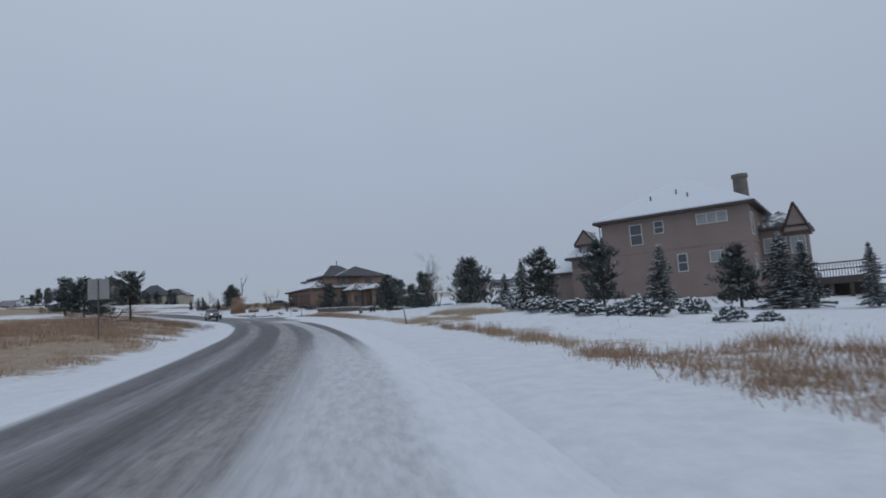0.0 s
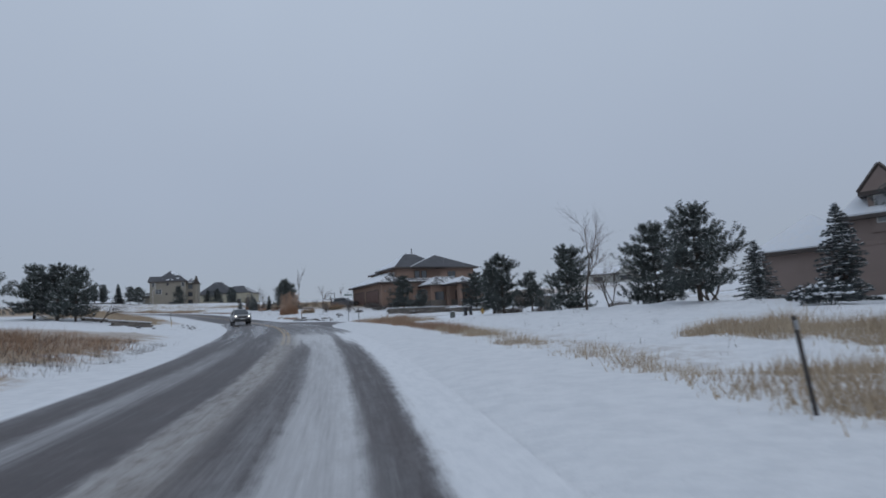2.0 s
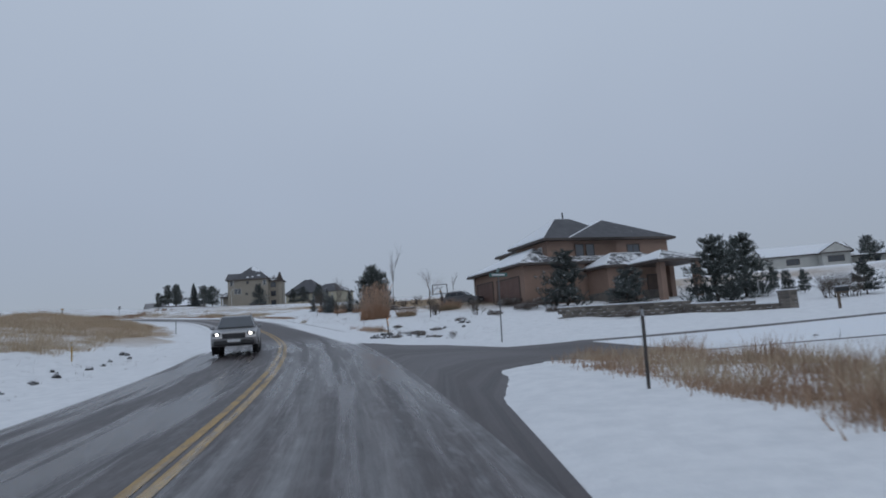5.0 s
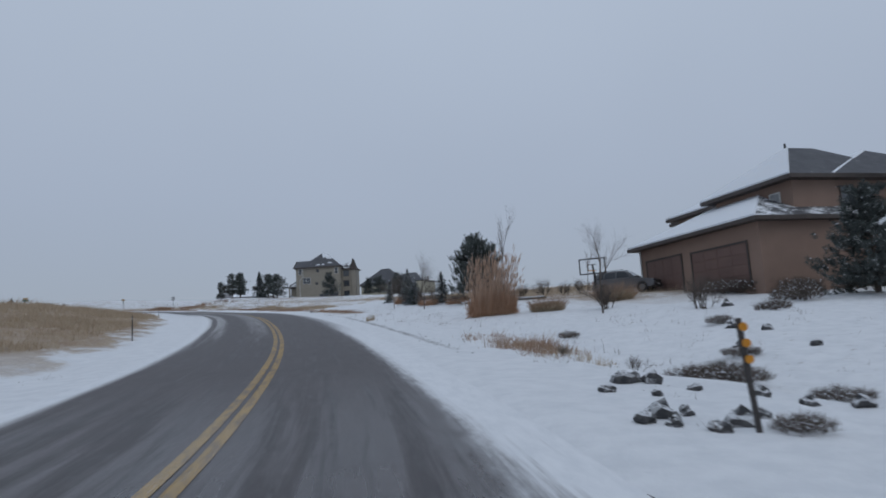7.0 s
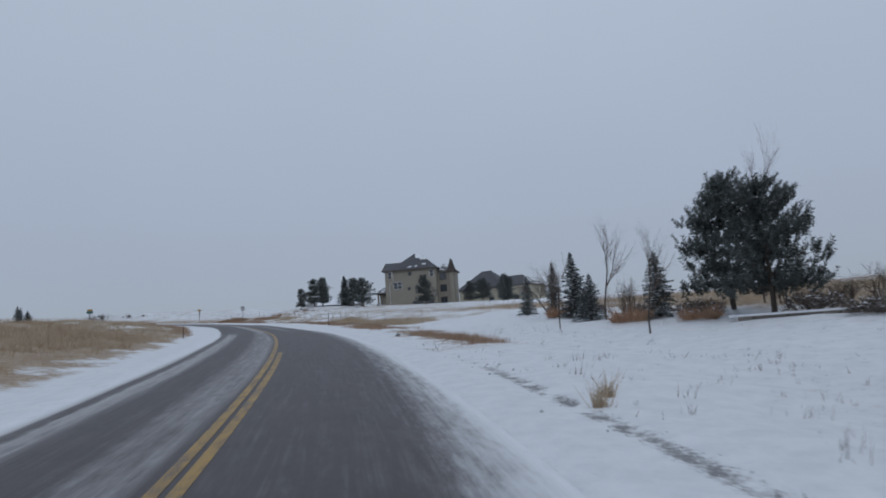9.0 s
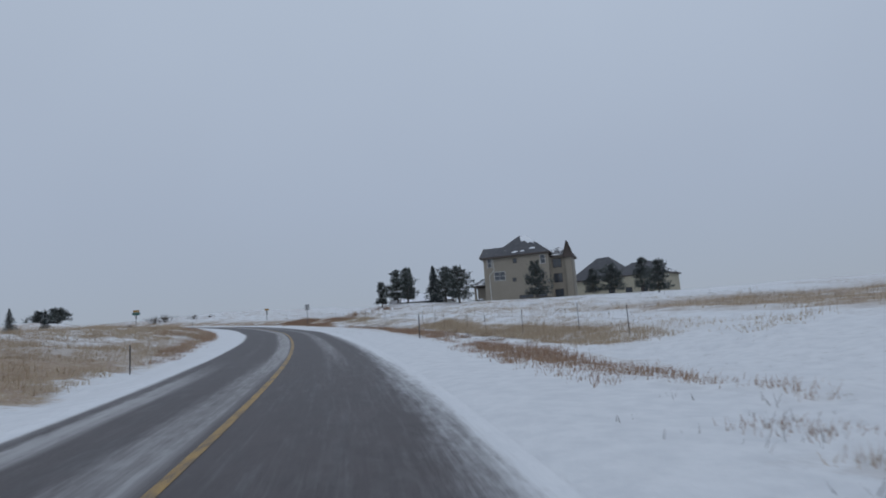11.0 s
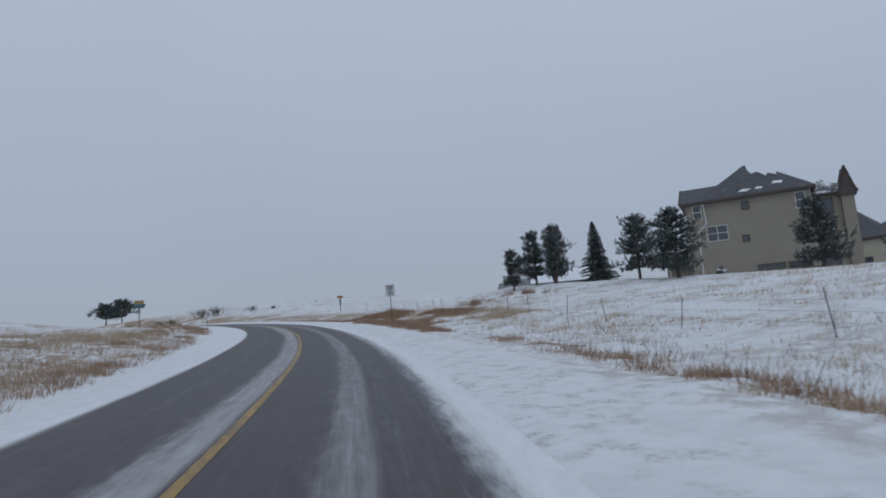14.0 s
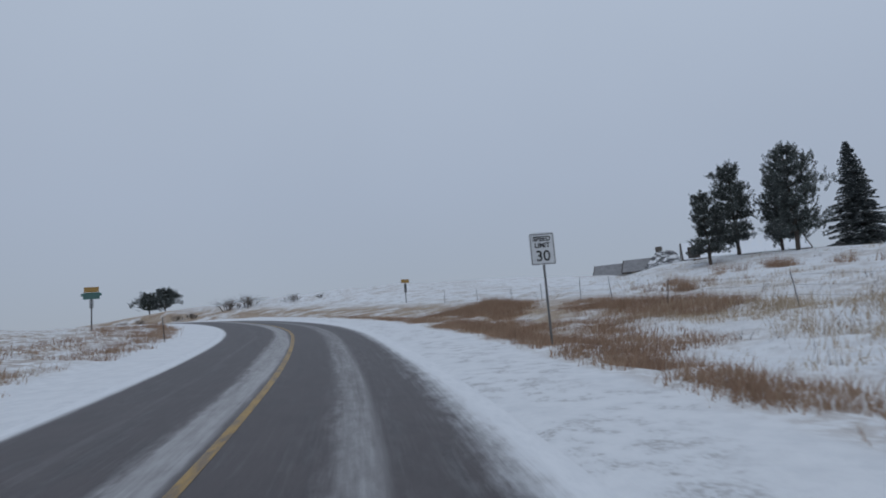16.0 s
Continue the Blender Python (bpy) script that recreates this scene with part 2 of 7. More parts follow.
# snow across the road, stretch by stretch: (first metre, last metre of the change into it, stops)
ROAD_SNOW = [
    (0, 0, [(-3.6, 1), (-3.2, 0.25), (-2.6, 0.18), (-2.2, 0.42), (-1.8, 0.38), (-1.4, 0.12), (-0.9, 0.20), (-0.2, 0.50), (0.6, 0.62), (1.3, 0.88), (2.0, 0.97)]),
    (13, 34, [(-3.75, 1), (-3.4, 0.2), (-2.7, 0.06), (-2.35, 0.42), (-1.85, 0.38), (-1.5, 0.05), (-0.65, 0.06), (-0.4, 0.62), (0.15, 0.62), (0.45, 0.22),
              (0.9, 0.26), (1.15, 0.66), (2.0, 0.74), (2.2, 0.16), (2.65, 0.14), (2.95, 1)]),
    (56, 64, [(-3.95, 1), (-3.6, 0.15), (-2.5, 0.04), (-2.2, 0.26), (-1.8, 0.20), (-1.5, 0.03), (-0.7, 0.04), (-0.4, 0.52), (0.2, 0.55), (0.5, 0.82),
              (2.0, 0.95), (2.2, 0.30), (2.4, 0.30), (2.6, 0.98)]),
    (66, 75, [(-4.1, 1), (-3.75, 0.12), (-3.5, 0.02), (-0.3, 0.02), (0.3, 0.05), (0.6, 0.34), (0.9, 0.10), (1.4, 0.30), (1.8, 0.08), (2.4, 0.28), (2.8, 0.06), (3.4, 0.16)]),
    (107, 112, [(-3.6, 1), (-3.35, 0.55), (-3.1, 0.05), (-1.0, 0.02), (0.9, 0.06), (1.3, 0.02), (2.3, 0.03), (2.6, 0.14), (2.95, 0.80), (3.15, 1)]),
    (128, 146, [(-3.65, 1), (-3.45, 0.92), (-3.28, 0.20), (-3.12, 0.18), (-2.92, 0.66), (-2.5, 0.58), (-2.2, 0.07), (-1.45, 0.06), (-1.05, 0.42), (-0.4, 0.50),
                (-0.2, 0.05), (1.2, 0.08), (2.7, 0.12), (3.3, 0.50), (3.65, 1)]),
    (180, 194, [(-3.72, 1), (-3.55, 0.75), (-3.35, 0.06), (-2.3, 0.04), (-2.05, 0.16), (-1.8, 0.04), (-1.1, 0.06), (-0.85, 0.58), (-0.30, 0.64), (-0.18, 0.10), (0.2, 0.0),
                (1.1, 0.03), (1.4, 0.42), (1.85, 0.48), (2.05, 0.10), (2.7, 0.06), (3.0, 0.45), (3.35, 1)]),
]


def make_road_material(name, paint=False):
    """Worn asphalt, or the paint on it, with packed snow between the wheel tracks; the map is metres along and off the centre line."""
    m, nt, p = material(name)
    uv = node(nt, "ShaderNodeUVMap")
    sep = node(nt, "ShaderNodeSeparateXYZ")
    join(nt, uv.outputs[0], sep.inputs[0])
    along, across = sep.outputs[0], sep.outputs[1]
    v = coords(nt)

    def stretched(k, scale, detail=4.0, rough=0.6):
        st = node(nt, "ShaderNodeMapping")
        st.inputs["Scale"].default_value = (k, 1.0, 1.0)
        join(nt, uv.outputs[0], st.inputs["Vector"])
        return noise_of(nt, st.outputs[0], scale, detail, rough)

    streak, hair, long_n = stretched(0.05, 3.4), stretched(0.03, 15.0, 3.0), stretched(0.05, 0.8, 3.0, 0.5)
    churn = stretched(0.3, 5.0, 5.0, 0.7)
    mid, fine = noise_of(nt, v, 1.3, 5.0, 0.62), noise_of(nt, v, 45.0, 3.0, 0.7)
    wob = math_of(nt, "ADD", across, ramp_linear(nt, long_n, 0.25, 0.75, -0.16, 0.16))
    wob = math_of(nt, "ADD", wob, ramp_linear(nt, churn, 0.25, 0.75, -0.06, 0.06))
    along_w = math_of(nt, "ADD", along, ramp_linear(nt, streak, 0.2, 0.8, -4.0, 4.0))
    snow = profile_of(nt, wob, ROAD_SNOW[0][2])
    for s0, s1, stops in ROAD_SNOW[1:]:
        snow = blend_of(nt, ramp_of(nt, along_w, s0, s1), snow, profile_of(nt, wob, stops))
    rag = math_of(nt, "ADD", ramp_linear(nt, streak, 0.0, 1.0, -0.26, 0.26), ramp_linear(nt, churn, 0.0, 1.0, -0.30, 0.30))
    rag = math_of(nt, "ADD", rag, ramp_linear(nt, hair, 0.0, 1.0, -0.16, 0.16))
    snow = ramp_of(nt, math_of(nt, "ADD", snow, rag), 0.02, 0.96)
    early = ramp_of(nt, along, 58.0, 74.0, 1.0, 0.0)
    wet = math_of(nt, "MULTIPLY", ramp_of(nt, along, 52.0, 72.0), ramp_of(nt, along, 106.0, 122.0, 1.0, 0.0))
    if paint:
        tar = mixed(nt, ramp_of(nt, fine, 0.45, 0.7), (0.40, 0.245, 0.06), (0.27, 0.165, 0.055))
        tar = mixed(nt, ramp_of(nt, churn, 0.40, 0.66, 0.05, 0.85), tar, (0.11, 0.082, 0.062))
        snow = math_of(nt, "MAXIMUM", snow, math_of(nt, "MULTIPLY", early, 0.75))
    else:
        tar = mixed(nt, ramp_of(nt, mid, 0.3, 0.7), (0.046, 0.037, 0.039), (0.062, 0.049, 0.051))
        tar = mixed(nt, ramp_of(nt, fine, 0.5, 0.75), tar, (0.086, 0.076, 0.074))
        tar = mixed(nt, ramp_of(nt, streak, 0.5, 0.72, 0.0, 0.6), tar, (0.034, 0.030, 0.033))
        tar = mixed(nt, ramp_of(nt, hair, 0.5, 0.75, 0.0, 0.35), tar, (0.10, 0.094, 0.094))
        tar = mixed(nt, math_of(nt, "MULTIPLY", wet, ramp_of(nt, streak, 0.42, 0.66, 0.0, 0.5)), tar, (0.032, 0.029, 0.032))
        tar = mixed(nt, math_of(nt, "MULTIPLY", wet, ramp_of(nt, math_of(nt, "ADD", math_of(nt, "MULTIPLY", churn, 0.5), math_of(nt, "MULTIPLY", long_n, 0.5)), 0.53, 0.64, 0.0, 0.38)), tar, (0.17, 0.166, 0.17))
    white = mixed(nt, ramp_of(nt, churn, 0.3, 0.75), SNOW_A, SNOW_B)
    lane = math_of(nt, "MULTIPLY", ramp_of(nt, across, 2.3, 2.9, 1.0, 0.0), ramp_of(nt, across, -3.6, -3.2))
    brown = math_of(nt, "MULTIPLY", early, math_of(nt, "MULTIPLY", ramp_of(nt, across, -0.9, -0.3), ramp_of(nt, across, 0.3, 0.8, 1.0, 0.0)))
    dirt = math_of(nt, "MULTIPLY", lane, ramp_of(nt, churn, 0.3, 0.7, 0.25, 0.60))
    late = math_of(nt, "MULTIPLY", lane, ramp_of(nt, along, 118.0, 140.0, 0.0, 0.72))
    white = mixed(nt, math_of(nt, "MAXIMUM", dirt, late), white, (0.33, 0.32, 0.32))
    white = mixed(nt, math_of(nt, "MULTIPLY", brown, ramp_of(nt, churn, 0.25, 0.65, 0.85, 0.35)), white, (0.255, 0.222, 0.185))
    join(nt, mixed(nt, snow, tar, white), p.inputs["Base Color"])
    pool = math_of(nt, "ADD", ramp_linear(nt, long_n, 0.3, 0.7, 0.0, 0.6), ramp_linear(nt, streak, 0.3, 0.7, 0.0, 0.4))
    dry = blend_of(nt, wet, ramp_linear(nt, fine, 0.0, 1.0, 0.5, 0.62), ramp_of(nt, pool, 0.35, 0.62, 0.16, 0.5))
    join(nt, blend_of(nt, ramp_of(nt, snow, 0.0, 0.5), dry, ramp_linear(nt, snow, 0.0, 1.0, 0.7, 0.8)), p.inputs["Roughness"])
    bumped(nt, p, math_of(nt, "ADD", math_of(nt, "MULTIPLY", snow, 1.6), math_of(nt, "ADD", math_of(nt, "MULTIPLY", fine, 0.5), churn)), 0.35, 0.025)
    return m


M_GROUND, M_ROAD = make_ground_material(), make_road_material("snowy_asphalt")
M_YELLOW = make_road_material("worn_yellow_paint", True)
M_SNOW = rough_surface("fresh_snow", SNOW_A, (0.74, 0.78, 0.84), 3.0, 0.75, 18, 0.4, 0.02)
M_STUCCO_PINK = rough_surface("dusty_brown_stucco", (0.285, 0.222, 0.197), (0.25, 0.195, 0.173), 0.6, 0.9, 30, 0.25, 0.004)
M_STUCCO_TAN = rough_surface("tan_stucco", (0.275, 0.187, 0.146), (0.24, 0.162, 0.127), 0.6, 0.9, 30, 0.25, 0.004)
# olive-beige wall colour made greyer and lighter to carry the haze of distance
M_STUCCO_HAZED = rough_surface("hazed_olive_beige_stucco", (0.285, 0.258, 0.215), (0.258, 0.233, 0.193), 0.6, 0.9, 30, 0.25, 0.004)
M_STUCCO_PALE = rough_surface("pale_grey_siding", (0.50, 0.50, 0.47), (0.43, 0.43, 0.41), 0.6, 0.85, 30, 0.2, 0.004)
M_STUCCO_CREAM = rough_surface("cream_siding", (0.38, 0.35, 0.27), (0.33, 0.31, 0.24), 0.6, 0.85, 30, 0.2, 0.004)
M_TRIM_DARK = rough_surface("dark_brown_trim", (0.055, 0.043, 0.038), (0.075, 0.058, 0.05), 2.0, 0.6, 30, 0.2, 0.003)
M_TRIM_WHITE = rough_surface("white_window_trim", (0.62, 0.62, 0.60), (0.55, 0.55, 0.54), 2.0, 0.5, 30, 0.1, 0.002)
# slate tone raised somewhat for haze over the far roofs
M_SHINGLE = rough_surface("dark_slate_shingle", (0.070, 0.072, 0.082), (0.096, 0.098, 0.108), 1.4, 0.8, 14, 0.5, 0.02, snow=0.2)
# grey shingle for the ridge house, with distance haze put into its colour
M_SHINGLE_HAZED = rough_surface("haze_paled_grey_shingle", (0.20, 0.20, 0.21), (0.26, 0.26, 0.27), 1.0, 0.8, 9, 0.4, 0.02, snow=0.12)
M_SHINGLE_SNOWY = rough_surface("shingle_with_snow", (0.065, 0.066, 0.072), (0.085, 0.085, 0.09), 1.0, 0.8, 7, 0.5, 0.02, snow=0.62)
M_STONE = rough_surface("field_stone", (0.165, 0.145, 0.125), (0.11, 0.10, 0.092), 1.5, 0.85, 8, 0.6, 0.03, vary=0.3)
M_GARAGE = rough_surface("brown_garage_door", (0.165, 0.098, 0.080), (0.142, 0.084, 0.07), 1.0, 0.6, 20, 0.15, 0.003)
M_DOOR = rough_surface("dark_wooden_door", (0.12, 0.075, 0.055), (0.09, 0.06, 0.045), 1.0, 0.55, 20, 0.2, 0.003)
M_BARK = rough_surface("grey_brown_bark", (0.10, 0.080, 0.065), (0.065, 0.052, 0.044), 6.0, 0.95, 40, 0.7, 0.02)
M_TWIG = rough_surface("bare_grey_twig", (0.150, 0.122, 0.106), (0.110, 0.090, 0.078), 4.0, 0.9, 30, 0.3, 0.005)
# needle tones lifted and blued for distance haze; the snow dusting is separate
M_PINE = rough_surface("dark_pine_needles", (0.064, 0.077, 0.073), (0.100, 0.115, 0.109), 1.8, 0.75, 20, 0.2, 0.005, vary=0.15, snow=0.5)
M_SPRUCE = rough_surface("blue_green_spruce_needles", (0.070, 0.086, 0.088), (0.108, 0.125, 0.127), 1.8, 0.75, 20, 0.2, 0.005, vary=0.15, snow=0.5)
def make_grass(name, tones):
    """Dry stalks: the tone changes from stalk to stalk and from patch to patch."""
    m, nt, p = material(name)
    ge = node(nt, "ShaderNodeNewGeometry")
    cr = node(nt, "ShaderNodeValToRGB")
    for k, c in enumerate(tones):
        e = cr.color_ramp.elements[k] if k < 2 else cr.color_ramp.elements.new(0.5)
        e.position, e.color = k / (len(tones) - 1), (*c, 1)
    patch = noise_of(nt, coords(nt), 0.45, 3.0)
    join(nt, math_of(nt, "ADD", math_of(nt, "MULTIPLY", ge.outputs["Random Per Island"], 0.6), ramp_of(nt, patch, 0.3, 0.7, 0.0, 0.4)), cr.inputs[0])
    join(nt, cr.outputs[0], p.inputs["Base Color"])
    p.inputs["Roughness"].default_value = 0.85
    return m


M_STRAW = make_grass("dry_straw", [(0.27, 0.20, 0.135), (0.44, 0.345, 0.245), (0.37, 0.27, 0.175), (0.49, 0.41, 0.31)])
M_RUST = make_grass("russet_dry_grass", [(0.20, 0.120, 0.085), (0.32, 0.205, 0.138), (0.41, 0.275, 0.182), (0.40, 0.290, 0.205)])
M_RED_STEM = make_grass("reddish_reed_stems", [(0.30, 0.185, 0.130), (0.42, 0.28, 0.20), (0.38, 0.275, 0.21), (0.48, 0.365, 0.285)])
M_FLUFF = make_grass("rusty_reed_leaves", [(0.28, 0.155, 0.10), (0.42, 0.255, 0.165), (0.48, 0.32, 0.22)])
M_STEEL = rough_surface("weathered_galvanised_steel", (0.17, 0.17, 0.17), (0.12, 0.12, 0.125), 3.0, 0.5, 25, 0.15, 0.002, metal=0.6)
M_BLACK = rough_surface("black_plastic", (0.022, 0.022, 0.025), (0.03, 0.03, 0.033), 3.0, 0.5, 30, 0.1, 0.002)
M_DARKPOST = rough_surface("dark_steel_delineator", (0.04, 0.035, 0.033), (0.055, 0.048, 0.045), 4.0, 0.6, 30, 0.15, 0.002)
M_SIGN_WHITE = rough_surface("reflective_white_sheet", (0.62, 0.64, 0.66), (0.56, 0.58, 0.60), 2.0, 0.45, 25, 0.05, 0.001)
M_SIGN_BACK = rough_surface("bare_aluminium_sheet", (0.34, 0.35, 0.36), (0.30, 0.31, 0.32), 2.0, 0.55, 25, 0.05, 0.001, metal=0.3)
M_SIGN_YELLOW = rough_surface("amber_sign_sheet", (0.34, 0.20, 0.05), (0.30, 0.18, 0.05), 2.0, 0.45, 25, 0.05, 0.001)
M_SIGN_GREEN = rough_surface("teal_green_sign_sheet", (0.055, 0.14, 0.13), (0.05, 0.12, 0.11), 2.0, 0.45, 25, 0.05, 0.001)
M_AMBER = rough_surface("amber_reflector", (0.62, 0.26, 0.02), (0.55, 0.22, 0.02), 4.0, 0.3, 30, 0.05, 0.001)
M_HYDRANT = rough_surface("yellow_hydrant_paint", (0.40, 0.23, 0.03), (0.34, 0.2, 0.03), 4.0, 0.5, 25, 0.1, 0.002)
M_GREENBOX = rough_surface("grey_green_box_paint", (0.115, 0.125, 0.115), (0.095, 0.105, 0.098), 3.0, 0.6, 25, 0.1, 0.002)
M_WOOD = rough_surface("weathered_wood", (0.15, 0.115, 0.085), (0.11, 0.085, 0.065), 2.0, 0.85, 18, 0.4, 0.006)
M_PAINT_SILVER = rough_surface("silver_car_paint", (0.34, 0.345, 0.36), (0.30, 0.305, 0.32), 1.0, 0.32, 20, 0.03, 0.001, metal=0.5)
M_PAINT_GREY = rough_surface("grey_car_paint", (0.13, 0.132, 0.142), (0.11, 0.112, 0.12), 1.0, 0.35, 20, 0.03, 0.001, metal=0.4)
M_TYRE = rough_surface("black_rubber", (0.02, 0.02, 0.02), (0.03, 0.03, 0.03), 5.0, 0.85, 40, 0.2, 0.003)


def make_glass(name, col, rough):
    m, nt, p = material(name)
    n = noise_of(nt, coords(nt), 1.5, 3.0)
    join(nt, mixed(nt, n, col, tuple(c * 1.8 for c in col)), p.inputs["Base Color"])
    p.inputs["Roughness"].default_value = rough
    p.inputs["Specular IOR Level"].default_value = 0.9
    return m


M_GLASS = make_glass("dark_window_glass", (0.035, 0.04, 0.048), 0.06)
# pane with the sky's reflection painted in as a pale base colour
M_PANE_SKY = rough_surface("pale_sky_reflection_pane", (0.34, 0.345, 0.35), (0.29, 0.295, 0.30), 1.5, 0.25, 30, 0.05, 0.002)
lamp_m, lamp_nt, lamp_p = material("lit_headlamp")
lamp_p.inputs["Emission Color"].default_value = (1, 0.95, 0.85, 1)
lamp_p.inputs["Emission Strength"].default_value = 6.0
M_LAMP = lamp_m


# ---- mesh helpers ----
def mesh_of(bm, name, mats, smooth=False):
    me = bpy.data.meshes.new(name)
    bm.to_mesh(me)
    bm.free()
    for m in mats if isinstance(mats, (list, tuple)) else [mats]:
        me.materials.append(m)
    if smooth:
        me.shade_smooth()
    return me


def part(name, bm, material_, parent, label="", smooth=False):
    ob = new(name, mesh_of(bm, name, material_, smooth))
    ob.parent = parent
    if label:
        tagged(ob, label)
    return ob


def thing(name, m, label, category, group="", kind=""):
    ob = new(name)
    ob.empty_display_size = 0.2
    ob.matrix_basis = m
    return tagged(ob, label, category, group, kind)


def raw(name, verts, faces, mats, parent=None, slots=None, smooth=False):
    me = bpy.data.meshes.new(name)
    me.from_pydata(verts, [], faces)
    for m in mats if isinstance(mats, (list, tuple)) else [mats]:
        me.materials.append(m)
    if slots is not None:
        me.polygons.foreach_set("material_index", slots)
    if smooth:
        me.shade_smooth()
    ob = new(name, me)
    if parent:
        ob.parent = parent
    return ob


def box(bm, x0, y0, z0, x1, y1, z1, bevel=0.0, slot=0):
    r = bmesh.ops.create_cube(bm, size=1.0, matrix=Matrix.Translation(((x0 + x1) / 2, (y0 + y1) / 2, (z0 + z1) / 2))
                              @ Matrix.Diagonal((abs(x1 - x0), abs(y1 - y0), abs(z1 - z0), 1)))
    if slot:
        for f in {f for v in r["verts"] for f in v.link_faces}:
            f.material_index = slot
    if bevel:
        edges = list({e for v in r["verts"] for e in v.link_edges})
        bmesh.ops.bevel(bm, geom=edges, offset=bevel, segments=1, affect="EDGES")
    return bm


def rod(bm, a, b, r0, r1=None, sides=8):
    a, b = Vector(a), Vector(b)
    d = b - a
    q = d.to_track_quat("Z", "Y").to_matrix().to_4x4()
    bmesh.ops.create_cone(bm, cap_ends=True, segments=sides, radius1=r0, radius2=r0 if r1 is None else r1, depth=d.length,
                          matrix=Matrix.Translation((a + b) / 2) @ q)
    return bm


def B():
    return bmesh.new()


# ---- the line of the road: along = metres, across = metres to the right of the driven line ----
POLY_X = [8.25521, -1.66077, -24.0261, -1.66846, 26.4744, 8.16062, -11.5823, -32.5471, -35.0693, -8.2465]
POLY_Y = [-6.67469, 1.39747, 17.7783, -0.557895, -17.0502, -5.95777, 8.64896, -3.22333, 107.2, 118.267]
POLY_Z = [18.695, 4.5585, -54.8126, -12.7444, 59.5943, 13.0637, -29.8503, -5.93745, 7.58692, 8.44488, 7.65472]
EYE_HEIGHT = 1.485


def centre_line():
    tt = np.linspace(-1, 1, 161)
    c = np.stack([np.polyval(POLY_X, tt), np.polyval(POLY_Y, tt), np.polyval(POLY_Z, tt) - EYE_HEIGHT], 1)
    d = c[1] - c[0]
    d /= np.linalg.norm(d[:2])
    pre = [c[0] + d * s for s in np.arange(-66, 0, 1.5)]
    v = c[-1] - c[-4]
    slope, h, p, post = v[2] / np.linalg.norm(v[:2]), math.atan2(v[1], v[0]), c[-1].copy(), []
    for i in range(170):
        h += radians(0.22 if i < 22 else 0.6) * 1.5 if i < 110 else 0
        p = p + 1.5 * np.array([math.cos(h), math.sin(h), slope * min(1.0, max(0.0, 1 - (i - 40) / 40))])
        post.append(p.copy())
    return np.array(pre + list(c) + post), len(pre)


LINE, FIRST = centre_line()
ALONG = np.concatenate([[0], np.cumsum(np.linalg.norm(np.diff(LINE[:, :2], axis=0), axis=1))])
ALONG -= ALONG[FIRST]
SAG = np.clip((ALONG - 105) / 35, 0, 1)
LINE[:, 2] -= 0.25 * SAG * SAG * (3 - 2 * SAG)
TANG = np.gradient(LINE[:, :2], axis=0)
TANG /= np.linalg.norm(TANG, axis=1)[:, None]
HEADING = np.unwrap(np.arctan2(TANG[:, 1], TANG[:, 0]))


def spot(s, l):
    """World x, y of a place beside the road; far to the left the cross lines spread less, so that they never meet."""
    s, l = np.broadcast_arrays(np.asarray(s, float), np.asarray(l, float))
    x, y, h = np.interp(s, ALONG, LINE[:, 0]), np.interp(s, ALONG, LINE[:, 1]), np.interp(s, ALONG, HEADING)
    near = np.maximum(l, -45.0)
    far = np.minimum(l + 45.0, 0.0)
    hf = HEADING[FIRST + 80] + (h - HEADING[FIRST + 80]) * 0.25
    return x + np.sin(h) * near + np.sin(hf) * far, y - np.cos(h) * near - np.cos(hf) * far


def beside(x, y):
    d = np.hypot(LINE[:, 0] - x, LINE[:, 1] - y)
    i = int(np.argmin(d))
    r = np.array([x, y]) - LINE[i, :2]
    return ALONG[i] + r @ TANG[i], r @ np.array([TANG[i, 1], -TANG[i, 0]])


def road_z(s):
    return np.interp(s, ALONG, LINE[:, 2])


def centre(s):
    """Offset of the painted centre line from the driven line."""
    return np.interp(s, [0, 60, 80, 95, 113, 145, 160, 195, 214, 230, 255], [-2.0, -2.1, -2.05, -1.92, -1.70, -1.89, -1.92, -1.90, -1.88, -1.80, -1.66])


